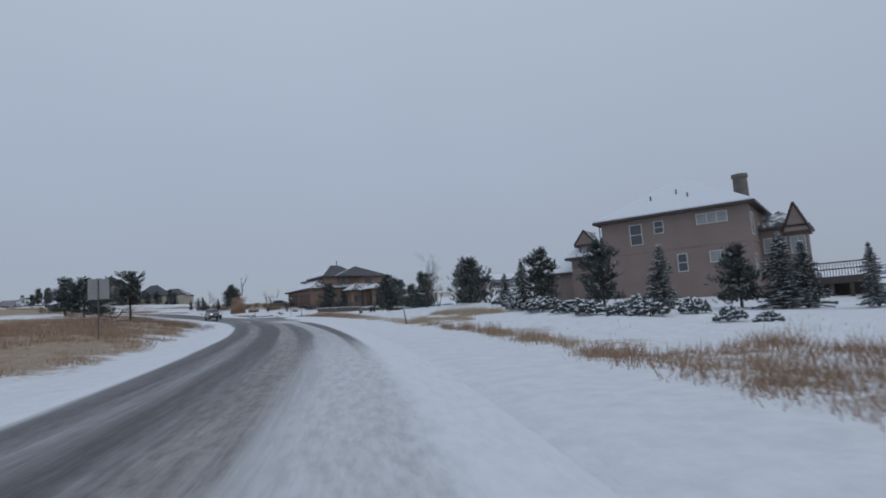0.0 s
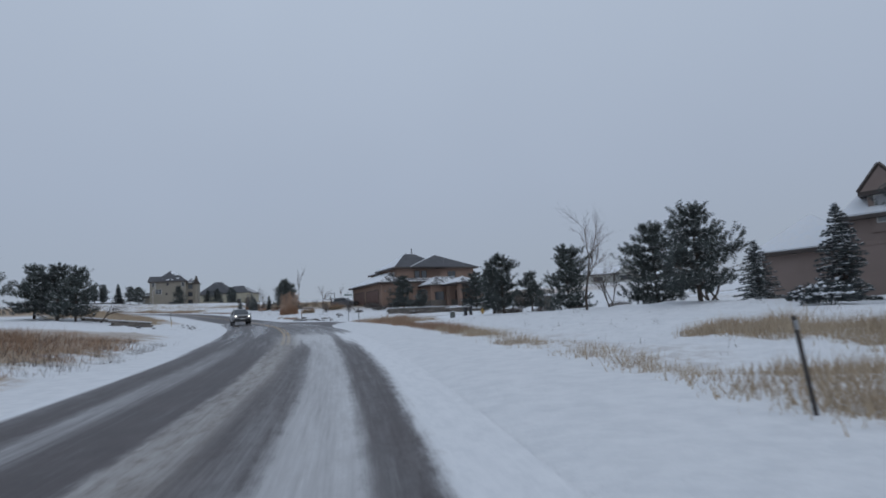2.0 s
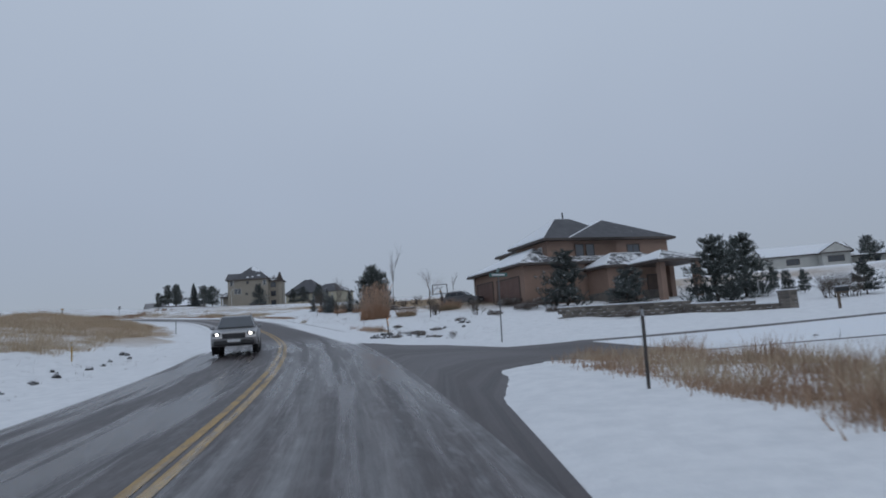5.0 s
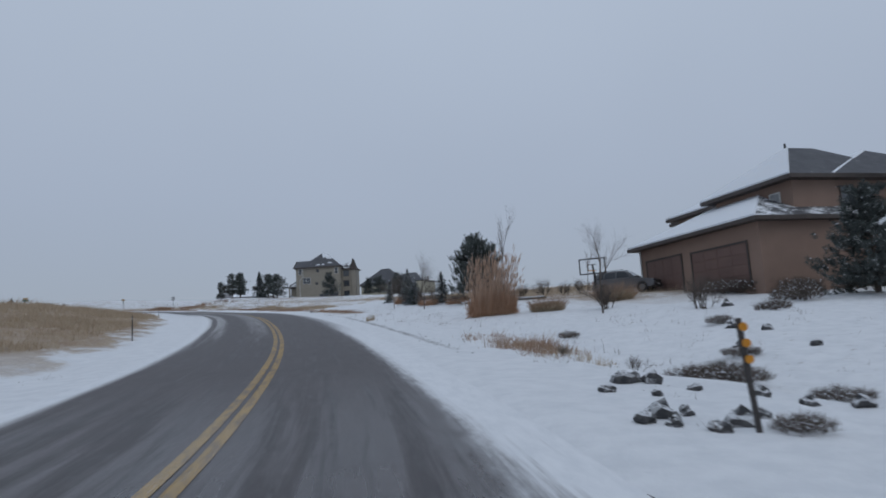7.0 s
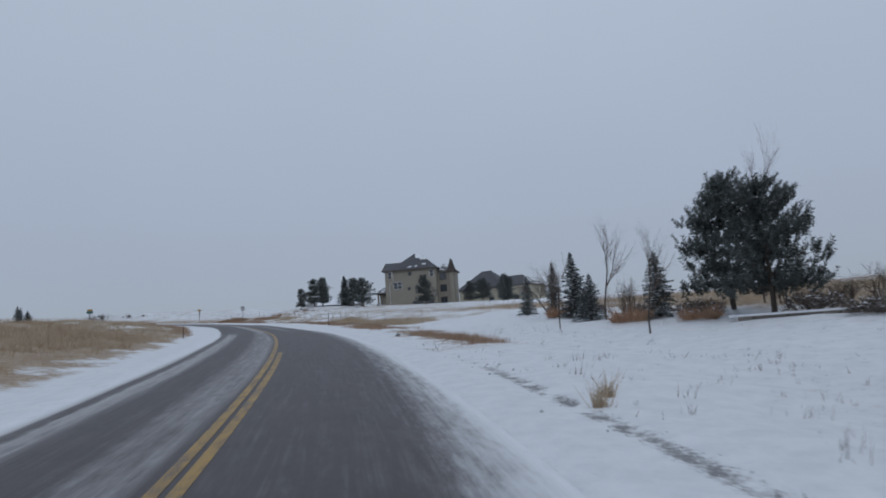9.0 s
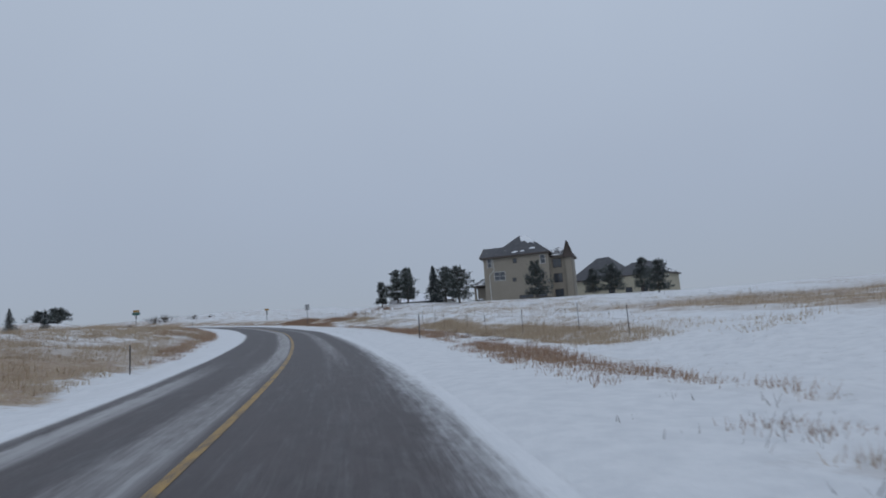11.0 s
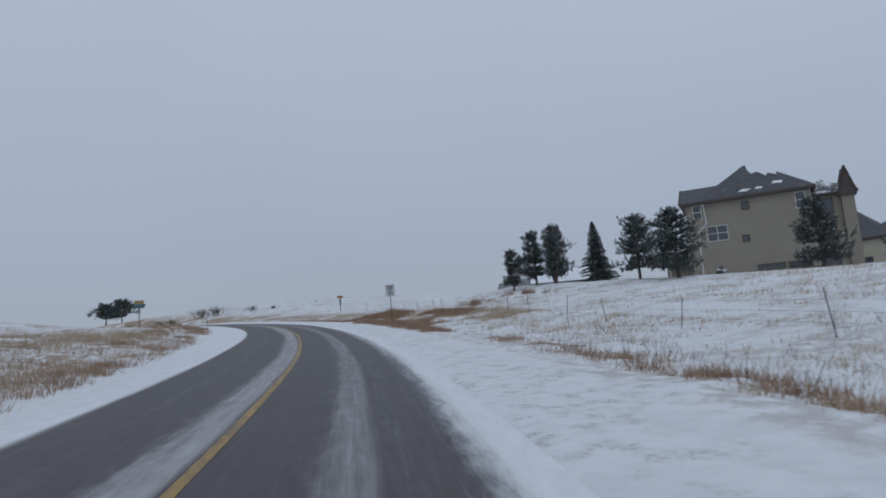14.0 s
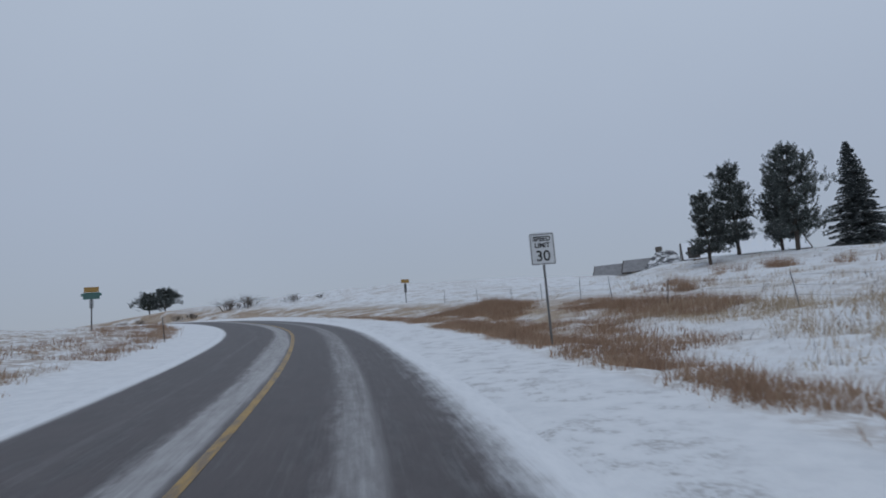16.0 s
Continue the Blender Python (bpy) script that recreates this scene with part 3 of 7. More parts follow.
# height of the land over the road: rows of stations along, one row for each distance across
KNOT_S = [-60, 20, 60, 90, 115, 145, 175, 210, 250, 285, 330, 420]
LAND = {
    -900: [-30, -28, -25, -22, -20, -18, -16, -14, -12, -10, -8, -6],
    -200: [-3, -2, -1, 0, 0, 0, 0, 0, 0, 0, 0, 0],
    -45: [2.2, 2.2, 2.2, 1.8, 1.6, 1.6, 1.6, 1.5, 1.0, 0.2, -0.7, -2.0],
    -20: [1.3, 1.3, 1.4, 1.2, 1.3, 1.4, 1.5, 1.4, 1.1, 0.3, -0.5, -1.5],
    -12: [0.3, 0.4, 0.8, 0.3, 0.2, 0.2, 0.1, 0.2, 0.5, 0.2, -0.2, -0.5],
    -8: [-0.1, -0.1, 0.0, 0.0, -0.1, -0.2, -0.4, -0.3, -0.1, 0.0, 0.0, 0.0],
    -5.6: [0.0] * 12,
    2.4: [0.0] * 12,
    5: [0.0, 0.0, 0.05, 0.1, -0.1, 0.0, 0.0, 0.05, 0.1, 0.1, 0.3, 0.3],
    7: [0.0, 0.0, 0.15, 0.0, -0.35, -0.1, 0.0, 0.0, 0.0, 0.0, 0.1, 0.2],
    9: [0.0, 0.0, 0.22, 0.0, -0.1, -0.05, 0.05, -0.12, 0.2, 0.2, 0.2, 0.3],
    16: [-0.1, -0.1, 0.85, 0.05, 0.15, 0.45, 0.85, 0.95, 1.3, 1.2, 1.0, 0.8],
    28: [-0.6, -0.6, 0.3, 0.6, 0.1, 1.05, 1.1, 1.5, 2.4, 3.5, 1.25, 1.05],
    45: [-0.8, -0.8, 0.4, 1.0, 0.8, 1.25, 1.5, 1.85, 2.95, 2.85, 0.85, 1.25],
    110: [1, 1, 2, 4.0, 4.5, 5.0, 5.0, 4.5, 4.0, 3.0, 1.0, 3.0],
    300: [6, 6, 8, 10, 10, 10, 10, 6, 4, 2, 1, 1],
    1500: [0, 0, 0, 0, 0, 0, 0, 0, 0, 0, 0, 0],
}
LAND_L = sorted(LAND)


def rise(s, l):
    s, l = np.broadcast_arrays(np.asarray(s, float), np.asarray(l, float))
    rows = np.array([np.interp(s, KNOT_S, LAND[k]) for k in LAND_L])
    i = np.clip(np.searchsorted(LAND_L, l) - 1, 0, len(LAND_L) - 2)
    k = np.array(LAND_L)
    f = np.clip((l - k[i]) / (k[i + 1] - k[i]), 0, 1)
    a, b = np.take_along_axis(rows, i[None], 0)[0], np.take_along_axis(rows, (i + 1)[None], 0)[0]
    return a + (b - a) * f


def land_z(s, l):
    z = road_z(s) + rise(s, l)
    z = z - 1.5 * np.exp(-((s - 291) / 7.5) ** 2) * np.clip((l - 14) / 10, 0, 1) * np.clip((70 - l) / 20, 0, 1)
    z = z + 1.25 * np.exp(-((s - 298) / 13) ** 2 - ((l + 29) / 8) ** 2)
    c = l - centre(s)
    return z - 0.11 * np.clip((3.85 - np.abs(c + 0.1)) / 0.3, 0, 1)


RIDGE = [(-178, 258, 21.5), (-158, 270, 21.8), (-148, 286, 23.2), (-136, 297, 24.9), (-116, 311, 23.6), (-100, 320, 20.0), (-60, 350, 17.0)]


def ridge_z(x, y):
    """The long snowy rise beyond the bend: a crest line with a steeper near side."""
    best = np.full(x.shape, -1e3)
    for (ax, ay, az), (bx, by, bz) in zip(RIDGE, RIDGE[1:]):
        dx, dy = bx - ax, by - ay
        n = math.hypot(dx, dy)
        f = np.clip(((x - ax) * dx + (y - ay) * dy) / n ** 2, 0, 1)
        px, py = ax + dx * f, ay + dy * f
        d = np.hypot(x - px, y - py)
        near = ((x - px) * dy - (y - py) * dx) > 0
        best = np.maximum(best, az + (bz - az) * f - np.where(near, 0.19, 0.05) * np.sqrt(d ** 2 + 9) + 0.45)
    return best


def street_edges(l):
    """Stations at which the side street begins and ends, for each distance across."""
    lo = np.interp(l, [1.4, 1.9, 2.5, 3.6, 5.5, 8.0, 62.0], [79.0, 84.0, 89.0, 92.4, 93.6, 93.6, 88.7])
    hi = np.interp(l, [1.4, 2.2, 3.3, 5.0, 8.0, 12.0, 62.0], [111.5, 108.0, 105.0, 102.5, 100.6, 99.6, 95.3])
    return lo, hi


# ---- ground ----
def make_ground():
    ss = np.concatenate([np.arange(-64, -10, 6.0), np.arange(-10, 300, 0.85), np.arange(300, 480, 5.0)])
    steps = [0.0]
    while steps[-1] < 1300:
        steps.append(steps[-1] + (0.35 if steps[-1] < 8 else max(0.35, 0.075 * steps[-1])))
    ll = np.array(sorted({round(v, 3) for v in [2.6 + q for q in steps] + [-5.3 - q for q in steps if q < 900]
                          + list(np.arange(-4.9, 2.6, 0.9))}))
    sg, lg = np.meshgrid(ss, ll, indexing="ij")
    x, y = spot(sg, lg)
    z = land_z(sg, lg)
    over = ridge_z(x, y)
    k = np.clip((lg - 5.0) / 9.0, 0, 1)
    z = z + np.maximum(over - z, 0) * k * k * (3 - 2 * k)
    lo, hi = street_edges(lg)
    near, past = street_edges(lg + 0.2)
    steep_lo, steep_hi = np.sqrt(1 + ((near - lo) / 0.2) ** 2), np.sqrt(1 + ((past - hi) / 0.2) ** 2)
    cut = np.clip((sg - lo) / steep_lo / 1.5 + 0.5, 0, 1) * np.clip((hi - sg) / steep_hi / 1.5 + 0.5, 0, 1) * np.clip((lg - 1.2) / 0.3, 0, 1) * (lg < 62)
    z = z - 0.13 * cut
    z = z - 0.05 * np.exp(-((lg - 3.25) / 0.28) ** 2) * np.clip((sg - 122) / 5, 0, 1) * np.clip((161 - sg) / 5, 0, 1)
    z = np.maximum(z, 25.4 - np.hypot(x + 256, y - 322) * 0.10)
    verts = []
    for a, b, c, s, l in zip(x.ravel(), y.ravel(), z.ravel(), sg.ravel(), lg.ravel()):
        d = min(max((l - 3.0) / 3.0, (-5.9 - l) / 3.0, 0.0), 1.0)
        n = 0.16 * noise.noise((a * 0.35, b * 0.35, 0)) + 0.08 * noise.noise((a * 1.3, b * 1.3, 3))
        if 4 < abs(l) < 30:
            n += 0.07 * noise.noise((a * 2.9, b * 2.9, 5))
        n += (0.16 * noise.noise((a * 1.7, b * 1.7, 11)) + 0.08 * noise.noise((a * 4.1, b * 4.1, 12))) * math.exp(-((s - 115) / 5) ** 2 - ((l - 6.2) / 2.2) ** 2)
        n += 0.5 * noise.noise((a * 0.045, b * 0.045, 7)) * min(max((abs(l) - 14) / 20, 0), 1)
        side = min(max(1 - abs(s - (97.0 - 0.09 * l)) / (9.0 + 14.0 * max(0.0, 1 - l / 8.0)), 0) * 2, 1) if 0 < l < 60 else 0
        verts.append((a, b, c + n * d * (1 - side) + 0.025 * noise.noise((a * 2.1, b * 2.1, 1)) * (1 if d == 0 and abs(l + 1.2) > 4.2 else 0)))
    nl = len(ll)
    idx = np.arange(len(verts)).reshape(sg.shape)
    faces = np.stack([idx[:-1, :-1], idx[:-1, 1:], idx[1:, 1:], idx[1:, :-1]], -1).reshape(-1, 4)[:, ::-1]
    ob = raw("ground", verts, faces.tolist(), M_GROUND, smooth=True)
    uv = ob.data.uv_layers.new(name="metres")
    flat = np.stack([sg.ravel(), lg.ravel()], 1)[np.array([v for f in faces for v in f])]
    uv.data.foreach_set("uv", flat.ravel().astype(np.float32))
    tagged(ob, "snow-covered prairie ground with dry grass showing through", "ground", kind="structure")
    return ob, BVHTree.FromPolygons(verts, faces.tolist())


ground, TREE = make_ground()


def floor_z(x, y):
    hit = TREE.ray_cast(Vector((x, y, 300)), Vector((0, 0, -1)))
    return hit[0].z if hit[0] else 0.0


def ribbon(name, ss, cross, lift, mat, parent=None, shift=None):
    """A strip along the road: cross = offsets from the painted centre line."""
    sg, cg = np.meshgrid(ss, cross, indexing="ij")
    x, y = spot(sg, cg + centre(sg))
    z = road_z(sg) + lift - 0.010 * np.abs(cg)
    idx = np.arange(sg.size).reshape(sg.shape)
    faces = np.stack([idx[:-1, :-1], idx[:-1, 1:], idx[1:, 1:], idx[1:, :-1]], -1).reshape(-1, 4)[:, ::-1]
    ob = raw(name, np.stack([x.ravel(), y.ravel(), z.ravel()], 1).tolist(), faces.tolist(), mat, parent, smooth=True)
    uv = ob.data.uv_layers.new(name="metres")
    flat = np.stack([sg.ravel(), cg.ravel()], 1)[faces.ravel()]
    uv.data.foreach_set("uv", flat.ravel().astype(np.float32))
    return ob


ROAD_S = np.arange(-64, 460, 1.5)
road = ribbon("road", ROAD_S, np.linspace(-3.9, 3.7, 20), 0.012, M_ROAD)
tagged(road, "two-lane asphalt road with wheel tracks worn through snow", "road", kind="structure")
for off in (-0.115, 0.115):
    ln = ribbon("yellow_line", np.arange(60, 330 if off < 0 else 158, 1.5), np.array([off - 0.075, off + 0.075]), 0.016, M_YELLOW, road)
    tagged(ln, "worn double yellow centre line")


def side_street():
    ll = np.concatenate([np.arange(1.3, 8, 0.4), np.arange(8, 62, 1.5)])
    lg, wg = np.meshgrid(ll, np.linspace(0, 1, 15), indexing="ij")
    lo, hi = street_edges(lg)
    sg = lo - 1.5 + (hi - lo + 3.0) * wg
    x, y = spot(sg, lg)
    z = road_z(sg) + rise(sg, lg) - 0.03 - 0.04 * np.clip((2.4 - lg) / 0.7, 0, 1)
    idx = np.arange(sg.size).reshape(sg.shape)
    faces = np.stack([idx[:-1, :-1], idx[:-1, 1:], idx[1:, 1:], idx[1:, :-1]], -1).reshape(-1, 4)
    ob = raw("road", np.stack([x.ravel(), y.ravel(), z.ravel()], 1).tolist(), faces.tolist(), [M_ROAD, M_SNOW], smooth=True,
             slots=((lg[:-1, :-1] > 9.0) & (wg[:-1, :-1] < 0.78) & (wg[:-1, :-1] > 0.1)).astype(int).ravel().tolist())
    uv = ob.data.uv_layers.new(name="metres")
    flat = np.stack([(lg.ravel() * 0.12 + 116.5), ((wg.ravel() * 2 - 1) * 2.6)], 1)[faces.ravel()]
    uv.data.foreach_set("uv", flat.ravel().astype(np.float32))
    tagged(ob, "side street of wet asphalt branching off between snow banks", "road", kind="structure")


side_street()


# ---- houses ----
def house(name, x, y, ux, uy, label):
    n = math.hypot(ux, uy)
    ux, uy = ux / n, uy / n
    m = Matrix(((ux, -uy, 0, x), (uy, ux, 0, y), (0, 0, 1, 0), (0, 0, 0, 1)))
    return thing(name, m, label, "house")


FACE = {"front": lambda x0, y0, x1, y1: Matrix.Translation((x0, y0, 0)),
        "left": lambda x0, y0, x1, y1: Matrix.Translation((x0, y1, 0)) @ Matrix.Rotation(radians(-90), 4, "Z"),
        "right": lambda x0, y0, x1, y1: Matrix.Translation((x1, y0, 0)) @ Matrix.Rotation(radians(90), 4, "Z")}


def walls(h, x0, y0, x1, y1, z0, z1, mat, belt=None, trim=None, stone=None):
    """A block of wall with a belt course and a stone foot where it has them."""
    w = part("wall", box(B(), x0, y0, z0, x1, y1, z1), mat, h)
    if belt:
        b = B()
        box(b, x0 - 0.06, y0 - 0.06, belt, x1 + 0.06, y1 + 0.06, belt + 0.28, 0.02)
        part("belt_course", b, trim or mat, h)
    if stone:
        b = B()
        box(b, x0 - 0.08, y0 - 0.08, z0, x1 + 0.08, y1 + 0.08, stone, 0.03)
        part("stone_foot", b, M_STONE, h)
    return w


def window(h, block, face, a, z, w, hh, cols=1, rows=1, sky_pale=False, trim=None):
    fm = FACE[face](*block)
    b = B()
    t = 0.075
    box(b, a - t, -0.07, z - t, a + w + t, 0.02, z, 0.0)
    box(b, a - t, -0.07, z + hh, a + w + t, 0.02, z + hh + t, 0.0)
    box(b, a - t, -0.07, z, a, 0.02, z + hh)
    box(b, a + w, -0.07, z, a + w + t, 0.02, z + hh)
    for k in range(1, cols):
        box(b, a + w * k / cols - 0.03, -0.055, z, a + w * k / cols + 0.03, 0.02, z + hh)
    for k in range(1, rows):
        box(b, a, -0.05, z + hh * k / rows - 0.03, a + w, 0.02, z + hh * k / rows + 0.03)
    bmesh.ops.transform(b, matrix=fm, verts=b.verts)
    win = part("window", b, trim or M_TRIM_WHITE, h)
    for i in range(cols):
        for j in range(rows):
            b = B()
            box(b, a + w * i / cols + 0.012, -0.022, z + hh * j / rows + 0.012, a + w * (i + 1) / cols - 0.012, -0.004, z + hh * (j + 1) / rows - 0.012)
            bmesh.ops.transform(b, matrix=fm, verts=b.verts)
            # pale panes show a painted sky reflection, dark ones plain glass
            part("pane", b, M_PANE_SKY if sky_pale else M_GLASS, win)
    return win


def panel_door(h, block, face, a, z, w, hh, mat, rows=4, cols=4, name="garage_door", label=""):
    fm = FACE[face](*block)
    b = B()
    box(b, a, -0.03, z, a + w, 0.02, z + hh)
    bmesh.ops.transform(b, matrix=fm, verts=b.verts)
    d = part(name, b, mat, h, label)
    for i in range(cols):
        for j in range(rows):
            b = B()
            box(b, a + w * i / cols + 0.06, -0.055, z + hh * j / rows + 0.05, a + w * (i + 1) / cols - 0.06, -0.02, z + hh * (j + 1) / rows - 0.05, 0.012)
            bmesh.ops.transform(b, matrix=fm, verts=b.verts)
            part("panel", b, mat, d)
    b = B()
    for u0, u1, v0, v1 in ((a - 0.12, a, z, z + hh + 0.12), (a + w, a + w + 0.12, z, z + hh + 0.12), (a, a + w, z + hh, z + hh + 0.12)):
        box(b, u0, -0.07, v0, u1, 0.02, v1)
    bmesh.ops.transform(b, matrix=fm, verts=b.verts)
    part("door_trim", b, M_TRIM_DARK, d)
    return d


def roof(h, x0, y0, x1, y1, z, rise, over=0.55, kind="hip", axis="x", cover=(0, 0, 0, 0), th=0.24, gable_mat=None, inset=None, tile=None):
    """Roof solid with eaves. cover: slot of the front, right, back and left slope (0 dark shingle, 1 snow, 2 snow-dusted)."""
    a0, b0, a1, b1 = x0 - over, y0 - over, x1 + over, y1 + over
    wx, wy = a1 - a0, b1 - b0
    if kind == "hip":
        inset = inset or min(wx, wy) / 2
        r0, r1 = ((a0 + inset, (b0 + b1) / 2), (a1 - inset, (b0 + b1) / 2)) if wx >= wy else (((a0 + a1) / 2, b0 + inset), ((a0 + a1) / 2, b1 - inset))
    else:
        r0, r1 = ((a0, (b0 + b1) / 2), (a1, (b0 + b1) / 2)) if axis == "x" else (((a0 + a1) / 2, b0), ((a0 + a1) / 2, b1))
    along_x = wx >= wy if kind == "hip" else axis == "x"
    v = [(a0, b0, z), (a1, b0, z), (a1, b1, z), (a0, b1, z), (*r0, z + rise), (*r1, z + rise)]
    v += [(a0, b0, z - th), (a1, b0, z - th), (a1, b1, z - th), (a0, b1, z - th)]
    if along_x:
        f = [(0, 1, 5, 4), (1, 2, 5), (2, 3, 4, 5), (3, 0, 4)]
    else:
        f = [(0, 1, 4), (1, 2, 5, 4), (2, 3, 5), (3, 0, 4, 5)]
    f += [(0, 6, 7, 1), (1, 7, 8, 2), (2, 8, 9, 3), (3, 9, 6, 0), (6, 9, 8, 7)]
    slots = list(cover) + [3] * 5
    if kind == "gable":
        for k in ((1, 3) if along_x else (0, 2)):
            slots[k] = 4
    me_mats = [tile or M_SHINGLE, M_SNOW, M_SHINGLE_SNOWY, M_TRIM_DARK, gable_mat or M_TRIM_DARK]
    ob = raw("roof", v, f, me_mats, h, slots)
    for k, s in enumerate(slots[:4]):
        if s == 1:
            quad = [Vector(v[i]) for i in f[k]]
            n = (quad[1] - quad[0]).cross(quad[2] - quad[0]).normalized()
            mid = sum(quad, Vector()) / len(quad)
            up = [mid + (q - mid) * 0.985 + n * 0.10 for q in quad]
            lo = [mid + (q - mid) * 0.995 + n * 0.004 for q in quad]
            m = len(quad)
            raw("snow_cover", [tuple(q) for q in up + lo], [tuple(range(m))] + [(i, i + m, (i + 1) % m + m, (i + 1) % m) for i in range(m)], M_SNOW, ob)
    if kind == "gable":
        pairs = ((0, 4), (3, 4), (1, 5), (2, 5)) if along_x else ((0, 4), (1, 4), (2, 5), (3, 5))
        for i, j in pairs:
            part("barge_board", rod(B(), v[i], v[j], 0.11, 0.11, 4), M_TRIM_DARK, ob)
    return ob


def posts(h, pts, z0, z1, r, mat, name="post"):
    for x, y in pts:
        b = B()
        box(b, x - r, y - r, z0, x + r, y + r, z1, 0.02)
        part(name, b, mat, h)


def brown_house():
    h = house("house", 31.64, 55.68, 0.66, -0.75, "large two-storey brown stucco house with snowy roof above a walkout")
    z0 = -0.5
    main = (0, 0, 13.2, 13)
    walls(h, *main, z0, 10.5, M_STUCCO_PINK, belt=7.25, stone=2.1)
    roof(h, *main, 10.7, 4.3, 0.65, "hip", cover=(1, 2, 1, 1))
    window(h, main, "front", 2.8, 8.1, 1.05, 1.85, 1, 2)
    window(h, main, "front", 5.1, 8.95, 0.75, 1.05, 1, 2)
    window(h, main, "front", 8.9, 9.25, 2.5, 0.85, 3, 1, True)
    window(h, main, "front", 6.9, 5.2, 0.75, 1.5, 1, 2)
    window(h, main, "front", 9.7, 5.75, 1.7, 0.9, 2, 1, True)
    window(h, main, "front", 2.4, 2.25, 2.5, 0.8, 3, 1)
    panel_door(h, main, "front", 10.4, 0.1, 2.0, 2.1, M_GLASS, 1, 2, "patio_door", "dark glass patio door")
    window(h, main, "right", 0.8, 7.9, 1.1, 1.9, 1, 2)
    window(h, main, "right", 0.8, 4.3, 1.1, 1.8, 1, 2)
    b = B()
    rod(b, (12.4, 3.2, 9.5), (12.4, 3.2, 13.4), 0.66, 0.62, 12)
    rod(b, (12.4, 3.2, 13.4), (12.4, 3.2, 13.7), 0.74, 0.70, 12)
    ch = part("chimney", b, M_STONE, h, "round stone chimney with a capped top")
    b = B()
    rod(b, (12.4, 3.2, 13.7), (12.4, 3.2, 13.8), 0.68, 0.5, 12)
    part("snow_cap", b, M_SNOW, ch)
    for px, py in ((4.5, 2.0), (6.8, 2.6), (8.0, 1.6)):
        b = B()
        zz = 10.7 + (py + 0.65) / 6.65 * 4.3
        rod(b, (px, py, zz - 0.1), (px, py, zz + 0.42), 0.07, 0.07, 6)
        part("vent_pipe", b, M_BLACK, h)
    b = B()
    rod(b, (-0.15, -0.12, 1.0), (-0.15, -0.12, 10.3), 0.05, 0.05, 6)
    part("downspout", b, M_TRIM_DARK, h)
    # bay with a steep gable on the far end
    bay = (13.2, 4.8, 16.9, 10.5)
    walls(h, *bay, z0, 8.4, M_STUCCO_PINK, belt=5.0)
    roof(h, 12.8, 4.8, 16.9, 10.5, 8.6, 1.7, 0.5, "hip", cover=(2, 2, 2, 2))
    spire = (15.5, 4.6, 17.1, 6.6)
    walls(h, *spire, z0, 7.9, M_STUCCO_PINK)
    roof(h, *spire, 8.0, 2.6, 0.3, "gable", "y", cover=(0, 2, 0, 2), gable_mat=M_STUCCO_PINK)
    for a in (0.35, 1.25, 2.15):
        window(h, bay, "front", a, 6.3, 0.6, 1.3, 1, 1, True)
    window(h, spire, "front", 0.25, 6.1, 1.1, 1.4, 2, 1, True)
    # raised deck over the walkout, with added dark sheets standing in for its shade
    b = B()
    box(b, 16.9, 1.6, 3.3, 21.3, 9.5, 3.55)
    deck = part("deck", b, M_TRIM_DARK, h, "raised dark wooden deck with railing")
    posts(deck, [(17.1, 1.8), (18.5, 1.8), (19.9, 1.8), (21.1, 1.8), (21.1, 5.6), (21.1, 9.2)], z0, 3.3, 0.16, M_TRIM_DARK)
    for k in range(3):
        b = B()
        box(b, 16.95 + 1.45 * k, 5.2, z0, 18.38 + 1.45 * k, 5.35, 3.25, 0.02)
        part("shade_sheet", b, M_TRIM_DARK, deck)
    b = B()
    box(b, 16.9, 1.5, 2.95, 21.3, 1.6, 3.5, 0.01)
    part("fascia", b, M_TRIM_DARK, deck)
    for z in (4.65, 4.1):
        b = B()
        box(b, 16.9, 1.6, z, 21.3, 1.7, z + 0.1)
        box(b, 21.2, 1.7, z, 21.3, 9.5, z + 0.1)
        part("handrail", b, M_TRIM_DARK, deck)
    for k in range(20):
        b = B()
        box(b, 17.0 + k * 0.212, 1.63, 3.55, 17.05 + k * 0.212, 1.67, 4.66)
        part("baluster", b, M_TRIM_DARK, deck)
    # lower wing with wall dormers
    wing = (-7.4, 10.0, 0.0, 17.0)
    walls(h, *wing, 0.5, 8.4, M_STUCCO_PINK, belt=6.75, stone=3.4)
    roof(h, *wing, 8.6, 3.3, 0.6, "hip", cover=(1, 1, 1, 2), inset=2.6)
    for cx in (-5.4, -2.3):
        dm = (cx - 0.85, 9.85, cx + 0.85, 12.5)
        walls(h, *dm, 7.5, 9.9, M_STUCCO_PINK)
        roof(h, *dm, 10.0, 1.6, 0.42, "gable", "y", cover=(0, 2, 0, 2), gable_mat=M_STUCCO_PINK)
        window(h, dm, "front", 0.4, 8.1, 0.9, 1.6, 1, 2, True)
    window(h, wing, "front", 1.9, 4.45, 0.95, 1.9, 1, 1, True)
    window(h, wing, "front", 4.0, 4.45, 0.95, 1.9, 1, 1, True)
    panel_door(h, wing, "front", 5.7, 3.5, 1.1, 2.3, M_DOOR, 3, 2, "front_door", "dark wooden front door")
    garage = (-13.0, 11.5, -7.4, 17.5)
    walls(h, *garage, 0.5, 6.9, M_STUCCO_PINK, stone=3.4)
    roof(h, *garage, 7.1, 2.6, 0.6, "hip", cover=(1, 1, 1, 2))
    return h


